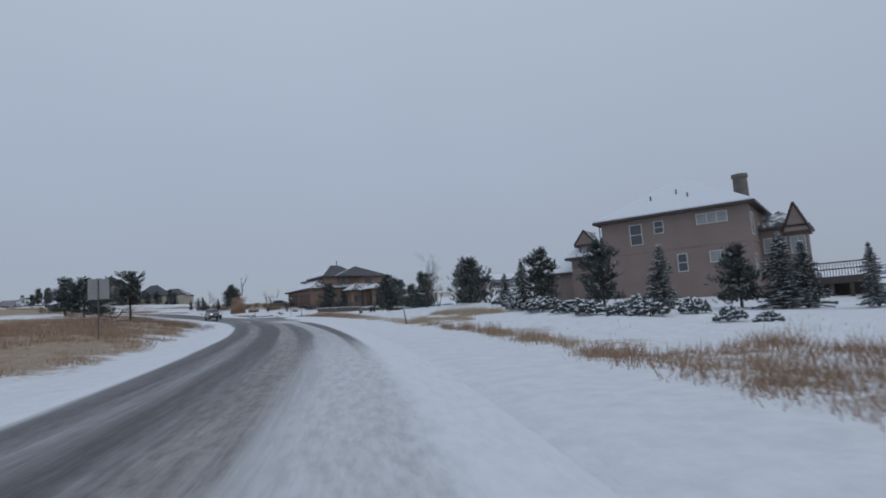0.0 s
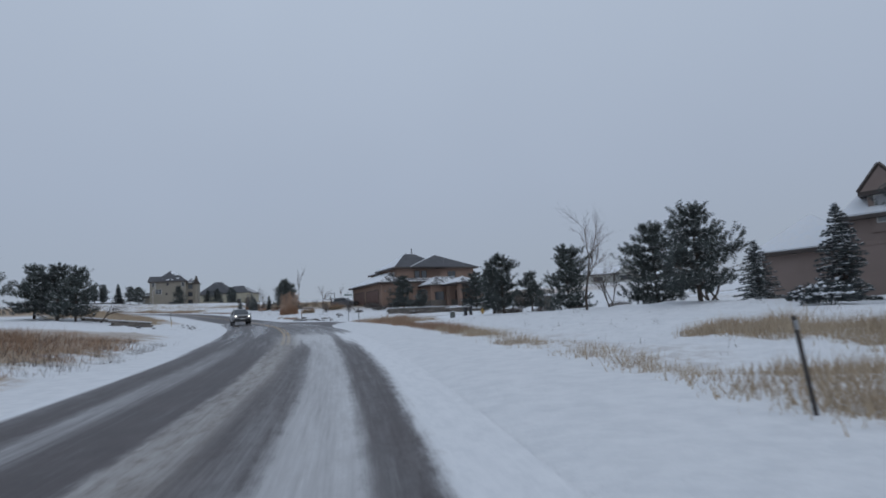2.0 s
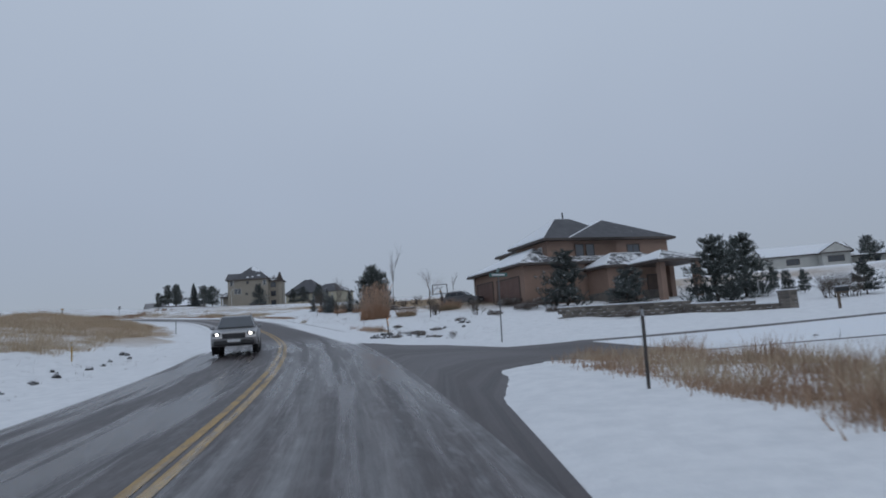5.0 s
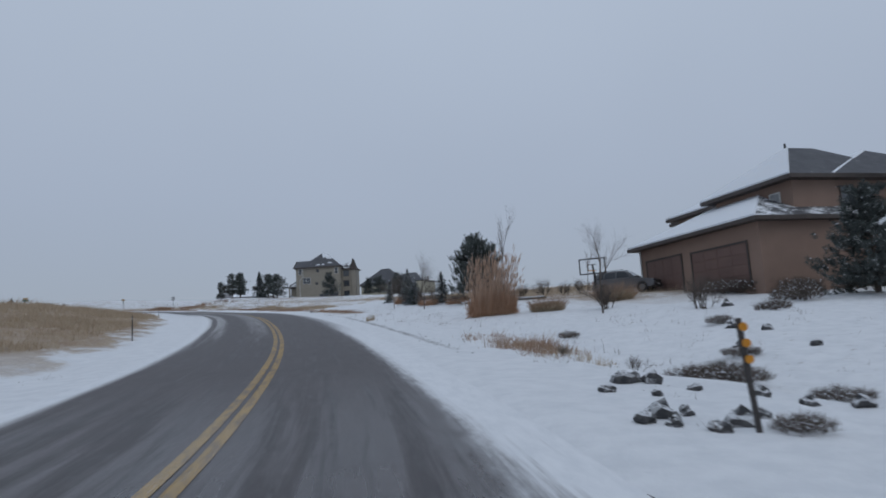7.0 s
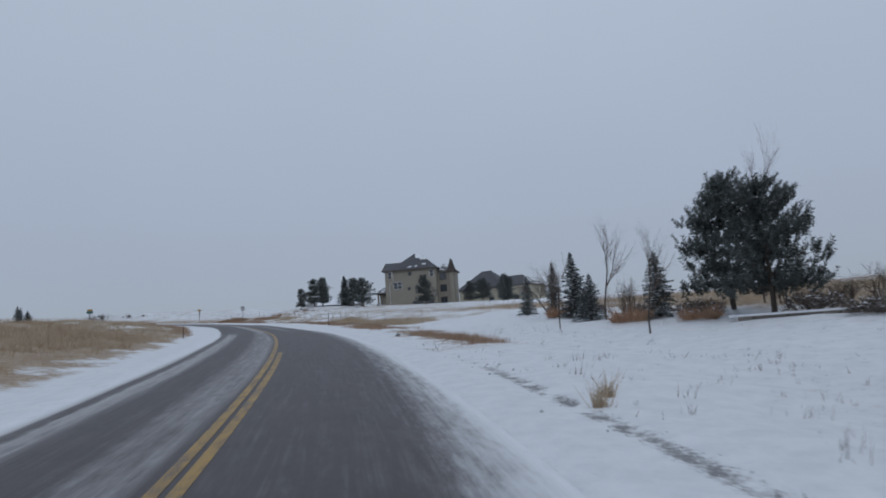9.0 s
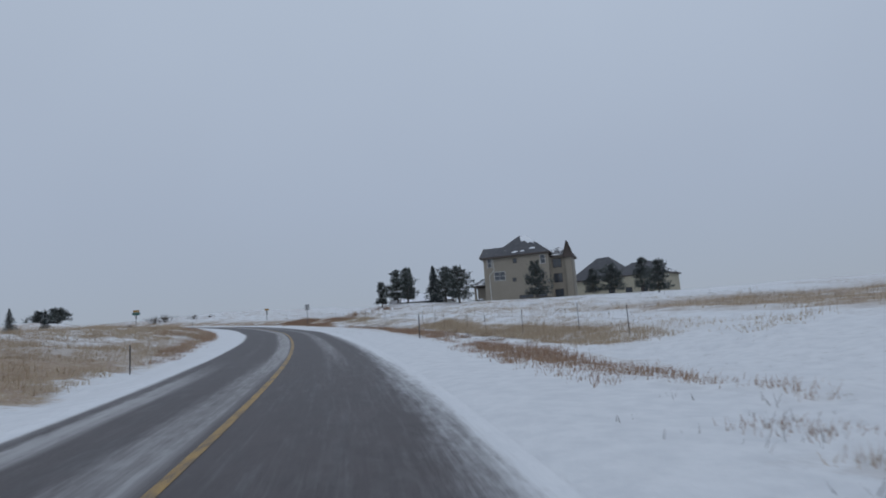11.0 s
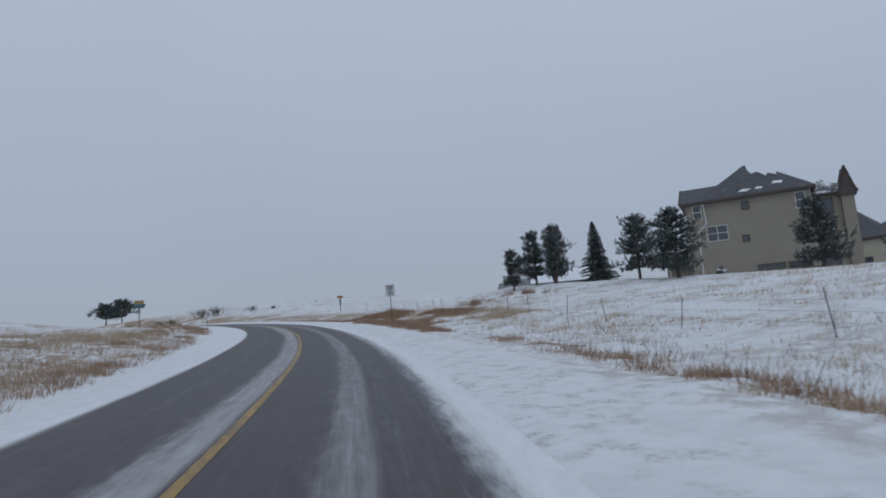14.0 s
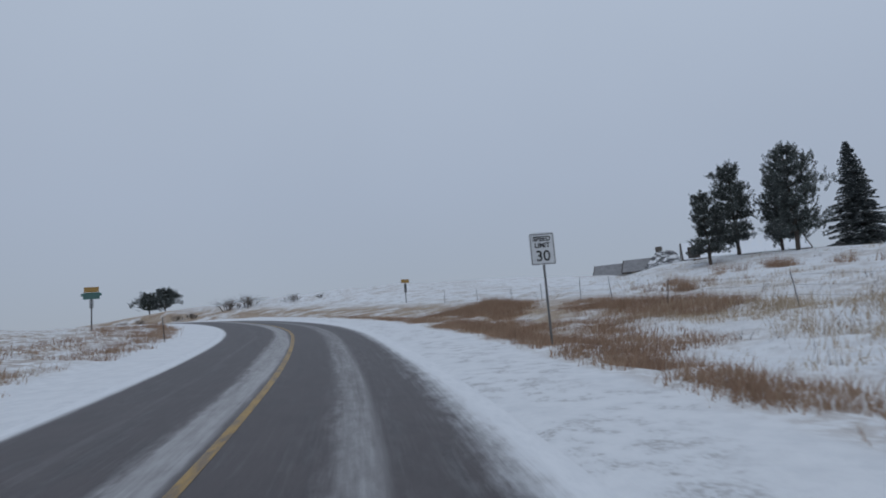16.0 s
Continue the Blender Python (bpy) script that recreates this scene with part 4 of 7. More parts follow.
def tan_house():
    h = house("house", 12.2, 145.5, 0.93, 0.37, "tan stucco house with stepped dark roofs, snow and two garage doors")
    z0 = 6.0
    main = (3.3, 0, 16.2, 15.8)
    side = (0, 0, 9.0, 7.0)
    walls(h, *main, z0, 14.9, M_STUCCO_TAN)
    walls(h, *side, z0, 14.88, M_STUCCO_TAN)
    roof(h, *main, 15.1, 2.7, 0.75, "hip", cover=(0, 0, 1, 1), inset=4.0)
    roof(h, *side, 15.08, 2.9, 0.75, "hip", cover=(0, 0, 1, 1))
    back = (1.4, 7.0, 9.0, 13.5)
    walls(h, *back, z0, 14.84, M_STUCCO_TAN)
    roof(h, *back, 15.04, 1.9, 0.72, "hip", cover=(0, 0, 1, 1))
    window(h, back, "left", 1.6, 13.4, 0.8, 0.8, 1, 1, trim=M_TRIM_DARK)
    low = (-3.6, -0.9, 14.6, 11.6)
    walls(h, *low, z0, 12.2, M_STUCCO_TAN)
    roof(h, *low, 12.4, 3.3, 0.7, "hip", cover=(2, 0, 1, 1))
    for a in (0.9, 2.4, 5.2):
        window(h, side, "left", a, 13.5, 0.75, 0.75, 1, 1, True)
    window(h, main, "left", 2.0, 13.3, 1.6, 1.0, 2, 1, trim=M_TRIM_DARK)
    for a in (3.6, 5.0):
        window(h, side, "front", a, 13.0, 0.95, 1.4, 1, 1, trim=M_TRIM_DARK)
    window(h, main, "front", 7.2, 13.2, 1.6, 1.1, 2, 1, trim=M_TRIM_DARK)
    panel_door(h, low, "left", 0.8, 8.7, 4.2, 2.5, M_GARAGE)
    panel_door(h, low, "left", 6.2, 8.5, 5.2, 2.6, M_GARAGE)
    wing = (4.2, -4.5, 12.5, -0.9)
    walls(h, *wing, z0, 11.3, M_STUCCO_TAN, stone=8.8)
    porch = (7.0, -9.2, 12.2, -4.0)
    roof(h, 4.2, -4.6, 12.5, -0.5, 11.5, 1.5, 0.6, "hip", cover=(2, 2, 1, 1))
    roof(h, *porch, 11.4, 1.3, 0.7, "hip", cover=(2, 2, 1, 1))
    posts(h, [(7.4, -8.8), (11.8, -8.8), (11.8, -5.0), (7.4, -5.0)], z0, 11.2, 0.32, M_STUCCO_TAN, "column")
    window(h, wing, "front", 0.8, 8.6, 1.7, 1.6, 2, 1, trim=M_TRIM_DARK)
    panel_door(h, wing, "front", 5.0, 7.7, 1.5, 2.6, M_DOOR, 3, 2, "front_door", "dark front door under the porch")
    b = B()
    rod(b, (7.2, 7.6, 17.5), (7.2, 7.6, 19.6), 0.09, 0.09, 6)
    part("flue_pipe", b, M_BLACK, h)
    b = B()
    rod(b, (-1.0, 3.0, 12.6), (-1.0, 3.0, 13.6), 0.07, 0.07, 6)
    part("vent_pipe", b, M_BLACK, h)
    b = B()
    rod(b, (-3.7, 11.5, 8.0), (-3.7, 11.5, 12.1), 0.06, 0.06, 6)
    part("downspout", b, M_TRIM_WHITE, h)
    return h


def beige_house():
    h = house("house", -64.2, 267.9, 0.995, 0.10, "tall olive-beige stucco house on a snowy rise")
    z0 = 15.0
    main = (0, 0, 11.8, 9.0)
    walls(h, *main, z0, 26.8, M_STUCCO_HAZED, stone=19.0)
    roof(h, 1.6, 0, 11.8, 9.0, 27.0, 4.1, 0.5, "hip", cover=(0, 1, 1, 2))
    roof(h, 0.0, 0.02, 5.5, 7.0, 26.97, 2.2, 0.55, "gable", "x", cover=(0, 0, 2, 0), gable_mat=M_STUCCO_HAZED)
    window(h, main, "front", 0.75, 25.2, 0.75, 1.4, 1, 2)
    window(h, main, "front", 1.9, 22.7, 1.9, 1.5, 2, 2)
    window(h, main, "front", 5.5, 25.6, 0.6, 0.7, 1, 1, trim=M_TRIM_DARK)
    window(h, main, "front", 5.2, 22.3, 0.55, 0.55, 1, 1, trim=M_TRIM_DARK)
    window(h, main, "front", 10.4, 25.0, 0.8, 1.5, 1, 2)
    window(h, main, "front", 6.2, 19.15, 2.4, 0.5, 2, 1, trim=M_TRIM_DARK)
    window(h, main, "front", 9.0, 19.15, 2.0, 0.5, 2, 1, trim=M_TRIM_DARK)
    b = B()
    for p, q in (((1.7, -0.45, 26.7), (1.8, -0.1, 26.2)), ((1.8, -0.1, 26.2), (1.9, -0.1, 24.6)), ((1.9, -0.1, 24.6), (1.0, -0.1, 23.7)), ((1.0, -0.1, 23.7), (1.0, -0.1, 19.0))):
        rod(b, p, q, 0.06, 0.06, 6)
    part("downspout", b, M_TRIM_WHITE, h, "white zigzag downspout")
    bay = (11.8, 2.2, 15.6, 8.0)
    walls(h, *bay, z0, 26.2, M_STUCCO_HAZED)
    roof(h, 10.8, 2.2, 15.6, 8.0, 26.4, 1.9, 0.45, "hip", cover=(2, 2, 1, 2))
    spire = (14.5, 1.7, 15.6, 3.0)
    walls(h, *spire, z0, 26.0, M_STUCCO_HAZED)
    roof(h, *spire, 26.1, 2.7, 0.25, "gable", "y", cover=(0, 2, 0, 0))
    for zz in (18.8, 21.6, 24.3):
        window(h, bay, "front", 0.5, zz, 1.4, 1.5, 2, 1, trim=M_TRIM_DARK)
    lean = (-3.0, 3.5, 0.0, 8.0)
    roof(h, -3.0, 3.5, 0.0, 8.0, 22.4, 1.4, 0.4, "hip", cover=(2, 0, 2, 2))
    posts(h, [(-2.8, 3.7), (-2.8, 7.8), (-0.3, 3.7)], z0, 22.2, 0.18, M_STUCCO_HAZED, "column")
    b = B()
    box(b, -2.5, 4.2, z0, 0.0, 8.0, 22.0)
    part("porch_wall", b, M_STUCCO_HAZED, h)
    def slope(u, v, lift):
        lo, hi = Vector((1.1 + 11.2 * u, -0.5, 27.0)), Vector((6.1 + 1.2 * u, 4.5, 31.1))
        return tuple(lo.lerp(hi, v) + Vector((0, -0.63, 0.77)) * lift)

    for edge in (((0.30, 0.97), (0.97, 0.98), (0.96, 0.80), (0.985, 0.62), (0.90, 0.50), (0.82, 0.60), (0.74, 0.52), (0.66, 0.70), (0.52, 0.66), (0.42, 0.82)),
                 ((0.36, 0.10), (0.44, 0.09), (0.48, 0.15), (0.40, 0.17)), ((0.52, 0.12), (0.58, 0.11), (0.60, 0.16), (0.54, 0.18)), ((0.70, 0.22), (0.80, 0.20), (0.83, 0.27), (0.74, 0.29))):
        n = len(edge)
        raw("snow_patch", [slope(u, v, 0.09) for u, v in edge] + [slope(u, v, 0.005) for u, v in edge],
            [tuple(range(n))] + [(i, i + n, (i + 1) % n + n, (i + 1) % n) for i in range(n)], M_SNOW, h)
    return h


def far_houses():
    h = house("house", 77.4, 230.0, 0.98, -0.18, "long pale single-storey house with snowy roof on a far slope")
    blk = (0, 0, 19, 9)
    walls(h, *blk, 12, 18.3, M_STUCCO_PALE)
    roof(h, *blk, 18.5, 2.6, 0.6, "gable", "x", cover=(1, 0, 1, 0), gable_mat=M_STUCCO_PALE)
    front = (12.0, -2.5, 18.0, 3.0)
    walls(h, *front, 12, 18.2, M_STUCCO_PALE)
    roof(h, *front, 18.4, 2.2, 0.6, "gable", "y", cover=(0, 2, 0, 1), gable_mat=M_STUCCO_PALE)
    long = (19.0, 1.0, 33.0, 7.0)
    walls(h, *long, 12, 17.2, M_STUCCO_PALE)
    roof(h, *long, 17.4, 1.6, 0.5, "gable", "x", cover=(1, 0, 1, 0), gable_mat=M_STUCCO_PALE)
    for a in (2.0, 5.5, 9.0):
        window(h, long, "front", a, 15.6, 1.0, 1.1, 1, 1, trim=M_TRIM_DARK)
    low = (-4.0, -1.0, 1.0, 6.0)
    walls(h, *low, 12, 16.8, M_STUCCO_PALE)
    roof(h, *low, 17.0, 1.8, 0.5, "gable", "y", cover=(0, 1, 0, 1), gable_mat=M_STUCCO_PALE)
    for a in (0.8, 2.4):
        window(h, low, "front", a, 15.2, 0.9, 1.2, 1, 1, trim=M_TRIM_DARK)
    window(h, blk, "front", 5.0, 16.3, 2.8, 1.3, 3, 1, trim=M_TRIM_DARK)
    window(h, front, "front", 1.2, 16.2, 3.4, 1.3, 3, 1, trim=M_TRIM_DARK)
    h = house("house", -57.0, 308.0, 0.96, -0.28, "cream house with grey hip roof beside the pines")
    blk = (0, 0, 22, 10)
    walls(h, *blk, 15, 24.4, M_STUCCO_CREAM)
    roof(h, 0, 0, 13, 10, 24.6, 5.3, 0.6, "hip", cover=(0, 0, 2, 2))
    roof(h, 9, 0.5, 22, 9.5, 24.5, 3.2, 0.6, "hip", cover=(0, 2, 2, 2))
    for a in (9.5, 13.5, 17.0):
        window(h, blk, "front", a, 20.3, 1.4, 1.5, 2, 1, trim=M_TRIM_DARK)
    h = house("house", -136.0, 366.6, 0.95, 0.2, "grey-roofed house half hidden behind a snowy ridge")
    blk = (0, 0, 13, 9)
    walls(h, *blk, 16, 26.2, M_STUCCO_PALE)
    roof(h, 0, 0, 8, 9, 26.4, 4.2, 0.6, "gable", "x", cover=(0, 0, 2, 0), gable_mat=M_STUCCO_PALE, tile=M_SHINGLE_HAZED)
    roof(h, 7, 1, 13.5, 8, 28.0, 3.2, 0.5, "gable", "x", cover=(0, 0, 2, 0), gable_mat=M_STUCCO_PALE, tile=M_SHINGLE_HAZED)
    walls(h, 7.5, 1.2, 13.0, 7.8, 16, 27.9, M_STUCCO_PALE)
    b = B()
    box(b, 14.6, 2, 18, 16.0, 3.3, 33.4, 0.05)
    box(b, 14.5, 1.9, 32.7, 16.1, 3.4, 33.0, 0.03)
    part("chimney", b, M_STONE, h)
    h = house("house", -123.2, 366.2, 0.95, 0.25, "grey gabled house behind a snowy ridge")
    blk = (0, 0, 9, 9)
    walls(h, *blk, 16, 27.4, M_STUCCO_PALE)
    roof(h, *blk, 27.6, 4.6, 0.6, "hip", cover=(2, 2, 2, 2), inset=3.2)
    h = house("house", -91.5, 289.0, 0.95, 0.3, "low grey house under a snow-covered roof behind pines")
    blk = (0, 0, 11, 8)
    walls(h, *blk, 17, 22.0, M_STUCCO_PALE)
    roof(h, *blk, 22.2, 2.2, 0.5, "gable", "x", cover=(1, 0, 1, 0), gable_mat=M_STUCCO_PALE)
    for a in (1.5, 5.0, 8.2):
        window(h, blk, "front", a, 20.4, 1.1, 1.1, 2, 1, trim=M_TRIM_DARK)


brown_house()
tan_house()
beige_house()
far_houses()


# ---- trees and shrubs ----
class Cloud:
    """Loose triangles and quads gathered for one mesh."""

    def __init__(self):
        self.v, self.f = [], []

    def blade(self, base, tip, width, rng, plain=False):
        side = (tip - base).cross(Vector((rng.uniform(-1, 1), rng.uniform(-1, 1), rng.uniform(-1, 1))))
        side = side.normalized() * width if side.length > 1e-6 else Vector((width, 0, 0))
        n = len(self.v)
        if plain:
            self.v += [tuple(base + side), tuple(tip), tuple(base - side)]
            self.f.append((n, n + 1, n + 2))
            return
        mid = base.lerp(tip, 0.45)
        self.v += [tuple(base), tuple(mid + side), tuple(tip), tuple(mid - side)]
        self.f.append((n, n + 1, n + 2, n + 3))

    def lump(self, c, r, h):
        n = len(self.v)
        for k in range(5):
            a = 6.283 * k / 5 + c.x * 9
            self.v.append((c.x + r * math.cos(a), c.y + r * math.sin(a), c.z))
        self.v += [(c.x, c.y, c.z + h), (c.x, c.y, c.z - h * 0.5)]
        for k in range(5):
            self.f += [(n + k, n + (k + 1) % 5, n + 5), (n + (k + 1) % 5, n + k, n + 6)]

    def limb(self, a, b, r0, r1, sides=4):
        d = (b - a).normalized()
        u = d.orthogonal().normalized()
        w = d.cross(u)
        n = len(self.v)
        for p, r in ((a, r0), (b, r1)):
            for k in range(sides):
                t = 6.283 * k / sides
                self.v.append(tuple(p + (u * math.cos(t) + w * math.sin(t)) * r))
        for k in range(sides):
            self.f.append((n + k, n + (k + 1) % sides, n + sides + (k + 1) % sides, n + sides + k))

    def mesh(self, name, mat, parent, smooth=False):
        return raw(name, self.v, self.f, mat, parent, smooth=smooth)


def tuft(cl, c, aim, size, width, count, rng):
    for _ in range(count):
        d = (aim + Vector((rng.gauss(0, 0.55), rng.gauss(0, 0.55), rng.gauss(0, 0.5)))).normalized()
        cl.blade(c - d * size * 0.25, c + d * size * rng.uniform(0.7, 1.1), width, rng)


def brush(cl, a, b, needle, width, whorls, per, rng):
    """A twig with needles standing out all along it, like a bottle brush."""
    d = (b - a).normalized()
    u = d.orthogonal().normalized()
    w = d.cross(u)
    for i in range(whorls):
        c = a.lerp(b, (i + 0.5) / whorls)
        for k in range(per):
            t = 6.283 * (k + rng.random()) / per
            out = (u * math.cos(t) + w * math.sin(t)) * rng.uniform(0.7, 1.0) + d * rng.uniform(0.35, 0.9)
            cl.blade(c, c + out.normalized() * needle * rng.uniform(0.75, 1.15), width, rng, True)


def build_conifer(name, seed, height, width, form, label, snow=0.25, dome=1.45, dense=86, foot=0.11):
    """Trunk with limbs, and a crown of needle brushes with snow caught on them."""
    rng = random.Random(seed)
    t = thing(name, pose(0, 0, -50), label, "tree")
    wood, crown, caught = Cloud(), Cloud(), Cloud()
    lean = Vector((rng.gauss(0, 0.02), rng.gauss(0, 0.02), 1))
    prev, pr = Vector((0, 0, -0.4)), 0.022 * height + 0.02
    for k in range(1, 8):
        q = Vector((lean.x * height * k / 7 + rng.gauss(0, 0.03), lean.y * height * k / 7 + rng.gauss(0, 0.03), height * 0.96 * k / 7))
        r = (0.022 * height + 0.02) * (1 - 0.92 * k / 7)
        wood.limb(prev, q, pr, r, 7)
        prev, pr = q, r
    pine = form == "pine"
    n = dense if pine or dense != 86 else 140
    lobes = [(rng.uniform(0, 6.28), rng.uniform(0.2, 0.95), rng.uniform(0.35, 1.38)) for _ in range(22)]
    for k in range(n):
        f = (k + rng.random()) / n
        z = (foot + (0.97 - foot) * (0.45 * f + 0.55 * (int(f * 8) + 0.5) / 8) if pine else 0.04 + 0.94 * f)
        if pine:
            prof = max(0.06, 1 - (max(z - 0.36, 0) / 0.68) ** dome) ** 0.8 if z > 0.36 else 0.82 + 0.18 * z / 0.36
        else:
            prof = (1 - z) ** 0.9
        a = k * 2.39996 + rng.gauss(0, 0.3)
        for la, lz, ls in lobes:
            w = math.exp(-((math.remainder(a - la, 6.283)) ** 2) / 0.3 - ((z - lz) / 0.13) ** 2)
            prof *= 1 + (ls - 1) * w * (1.2 if pine else 0.8)
        reach = max(0.10 if pine else 0.04, width / 2 * prof * (rng.uniform(0.62, 1.12) if pine else rng.uniform(0.78, 1.08)))
        root = Vector((lean.x * height * z, lean.y * height * z, height * z * (0.94 if pine else 1)))
        out = Vector((math.cos(a), math.sin(a), 0))
        side = Vector((-out.y, out.x, 0))
        lift = (rng.uniform(-0.05, 0.45) if z > 0.32 else rng.uniform(-0.30, 0.08)) * reach if pine else rng.uniform(-0.40, -0.10) * reach + 0.1
        tip = root + out * reach + Vector((0, 0, lift))
        wood.limb(root, root.lerp(tip, 0.9), 0.012 + 0.008 * reach, 0.006, 3)
        if pine:
            for j in range(max(3, int(reach / 0.125))):
                g = rng.uniform(0.22, 1.0) ** 0.75
                c = root.lerp(tip, g) + side * rng.gauss(0, 0.17 * reach * g) + Vector((0, 0, rng.gauss(0, 0.07 * reach)))
                aim = (out * rng.uniform(0.2, 0.9) + side * rng.gauss(0, 0.45) + Vector((0, 0, rng.uniform(0.35, 1.1)))).normalized()
                ln = rng.uniform(0.28, 0.60)
                e = c + aim * ln
                brush(crown, c, e, 0.165, 0.021, 5, 6, rng)
                if rng.random() < snow:
                    caught.lump(c.lerp(e, 0.5) + Vector((0, 0, 0.08)), rng.uniform(0.05, 0.11), rng.uniform(0.025, 0.05))
            for j in range(3):
                c = root.lerp(tip, rng.uniform(0.1, 0.55))
                tuft(crown, c + side * rng.gauss(0, 0.12 * reach), out + Vector((0, 0, 0.5)), 0.30, 0.05, 5, rng)
        else:
            steps = max(2, int(reach / 0.20))
            for j in range(steps + 1):
                g = 0.1 + 0.9 * j / steps
                c = root.lerp(tip, g)
                for sg in (-1, 1):
                    k_ = min(1.0, 0.3 + reach / 0.8)
                    ln = k_ * (0.30 * (1 - g) * min(reach, 1.2) + 0.06) * rng.uniform(0.7, 1.2)
                    e = c + (out * 0.75 + side * sg * rng.uniform(0.4, 0.9) + Vector((0, 0, rng.uniform(-0.35, 0.1)))).normalized() * (ln + 0.08 * k_)
                    brush(crown, c, e, 0.11 * k_, 0.018, 4, 6, rng)
                    if rng.random() < snow:
                        caught.lump(c.lerp(e, 0.6) + Vector((0, 0, 0.05)), rng.uniform(0.05, 0.12), rng.uniform(0.02, 0.045))
    top = Vector((lean.x * height, lean.y * height, height * 0.93))
    brush(crown, top - Vector((0, 0, 0.2)), top + Vector((0, 0, 0.36)), 0.13 if pine else 0.09, 0.02, 7, 7, rng)
    for _ in range(4 if pine else 0):
        d = Vector((rng.gauss(0, 0.5), rng.gauss(0, 0.5), 0.8)).normalized()
        brush(crown, top - Vector((0, 0, 0.15)), top + d * 0.32, 0.15, 0.02, 4, 7, rng)
    wood.mesh("trunk", M_BARK, t)
    crown.mesh("crown", M_PINE if pine else M_SPRUCE, t)
    tagged(caught.mesh("snow", M_SNOW, t), kind="stuff")
    return t


def build_bare_tree(seed, height, spread, label, stems=1, fine=4, name="tree"):
    rng = random.Random(seed)
    t = thing(name, pose(0, 0, -50), label, "tree" if name == "tree" else "shrub")
    cl, tw = Cloud(), Cloud()

    def grow(p, d, length, r, level):
        segs = 3
        for k in range(segs):
            q = p + d * (length / segs)
            (cl if level < 2 else tw).limb(p, q, r, r * 0.82, 5 if level < 2 else 3)
            p, r = q, r * 0.82
            d = (d + Vector((rng.gauss(0, 0.10), rng.gauss(0, 0.10), 0.05))).normalized()
            if level < fine and (k > 0 or level > 0):
                for _ in range(2 if level < 3 else 1):
                    a, o = rng.uniform(0, 6.283), d.orthogonal().normalized()
                    side = (Matrix.Rotation(a, 3, d) @ o)
                    grow(p, (d + side * rng.uniform(0.45, 0.95) * spread).normalized(), length * rng.uniform(0.42, 0.68), r * 0.62, level + 1)

    for _ in range(stems):
        d = Vector((rng.gauss(0, 0.22 * (stems > 1) * spread), rng.gauss(0, 0.22 * (stems > 1) * spread), 1)).normalized()
        grow(Vector((rng.gauss(0, 0.1) * (stems > 1), rng.gauss(0, 0.1) * (stems > 1), -0.2)), d, height * 0.55, 0.012 * height + 0.008, 0)
    trunk = cl.mesh("trunk" if stems == 1 else "stem_stand", M_BARK, t)
    if stems > 1:
        tagged(trunk, kind="stuff")
    tagged(tw.mesh("twig_spray", M_TWIG, t), kind="stuff")
    return t


def build_shrub(seed, r, h, label, needles=True, snow=0.5):
    rng = random.Random(seed)
    t = thing("shrub", pose(0, 0, -50), label, "shrub")
    cl, sn = Cloud(), Cloud()
    for _ in range(int(230 * r)):
        a, q = rng.uniform(0, 6.283), math.sqrt(rng.random())
        c = Vector((math.cos(a) * q * r, math.sin(a) * q * r, h * (1 - q * q * 0.75) * rng.uniform(0.25, 1.0)))
        if needles:
            tuft(cl, c, Vector((math.cos(a) * q, math.sin(a) * q, 0.7)), 0.20, 0.020, 9, rng)
        else:
            c.z = h * rng.uniform(0.05, 0.75) * (1 - 0.5 * q)
            tuft(cl, c, Vector((math.cos(a) * q * 0.5, math.sin(a) * q * 0.5, 0.9)), 0.34, 0.0055, 9, rng)
        if rng.random() < snow:
            sn.lump(c + Vector((0, 0, 0.12)), *((rng.uniform(0.07, 0.17), rng.uniform(0.03, 0.07)) if needles else (rng.uniform(0.02, 0.06), rng.uniform(0.012, 0.03))))
    for _ in range(14):
        a = rng.uniform(0, 6.283)
        cl.limb(Vector((0, 0, -0.15)), Vector((math.cos(a) * r * 0.7, math.sin(a) * r * 0.7, h * 0.6)), 0.02, 0.006, 3)
    cl.mesh("foliage", M_SPRUCE if needles else M_TWIG, t)
    tagged(sn.mesh("snow", M_SNOW, t), kind="stuff")
    return t


PINES = [build_conifer("pine_tree", s, 5.0, 3.8, "pine", "dark green pine dusted with snow on snowy ground") for s in (3, 8, 15, 21)]
SPRUCES = [build_conifer("spruce_tree", s, 5.0, 2.6, "spruce", "conical blue-green spruce dusted with snow", 0.35) for s in (4, 11, 17)]
PLAIN = [build_conifer("pine_tree", s, 5.0, 4.6, "pine", "broad dense dark green pine with little snow", 0.06, 1.35, 100, 0.16) for s in (31, 37)]
FLAT = [build_conifer("pine_tree", s, 5.0, 3.6, "pine", "flat-crowned dark pine alone on the skyline", 0.02, 3.0, 58, 0.50) for s in (41, 44)]
FULL = [build_conifer("pine_tree", s, 5.0, 4.2, "pine", "full dark pine branched to the snowy ground", 0.10, 1.4, 92, 0.03) for s in (52, 57)]
TALL = [build_conifer("pine_tree", s, 5.0, 3.8, "pine", "open-crowned dark pine on a bare trunk", 0.05, 2.2, 62, 0.32) for s in (63, 68)]
HILL = [build_conifer("pine_tree", s, 6.5, 4.4, "pine", "upright dark pine on a snowy rise", 0.2, 1.5, 120, 0.15) for s in (71, 76, 79)]
BROAD = [build_conifer("spruce_tree", 83, 7.0, 4.8, "spruce", "broad full blue-green spruce on a snowy rise", 0.12, dense=400, foot=0.04)]
USED = set()


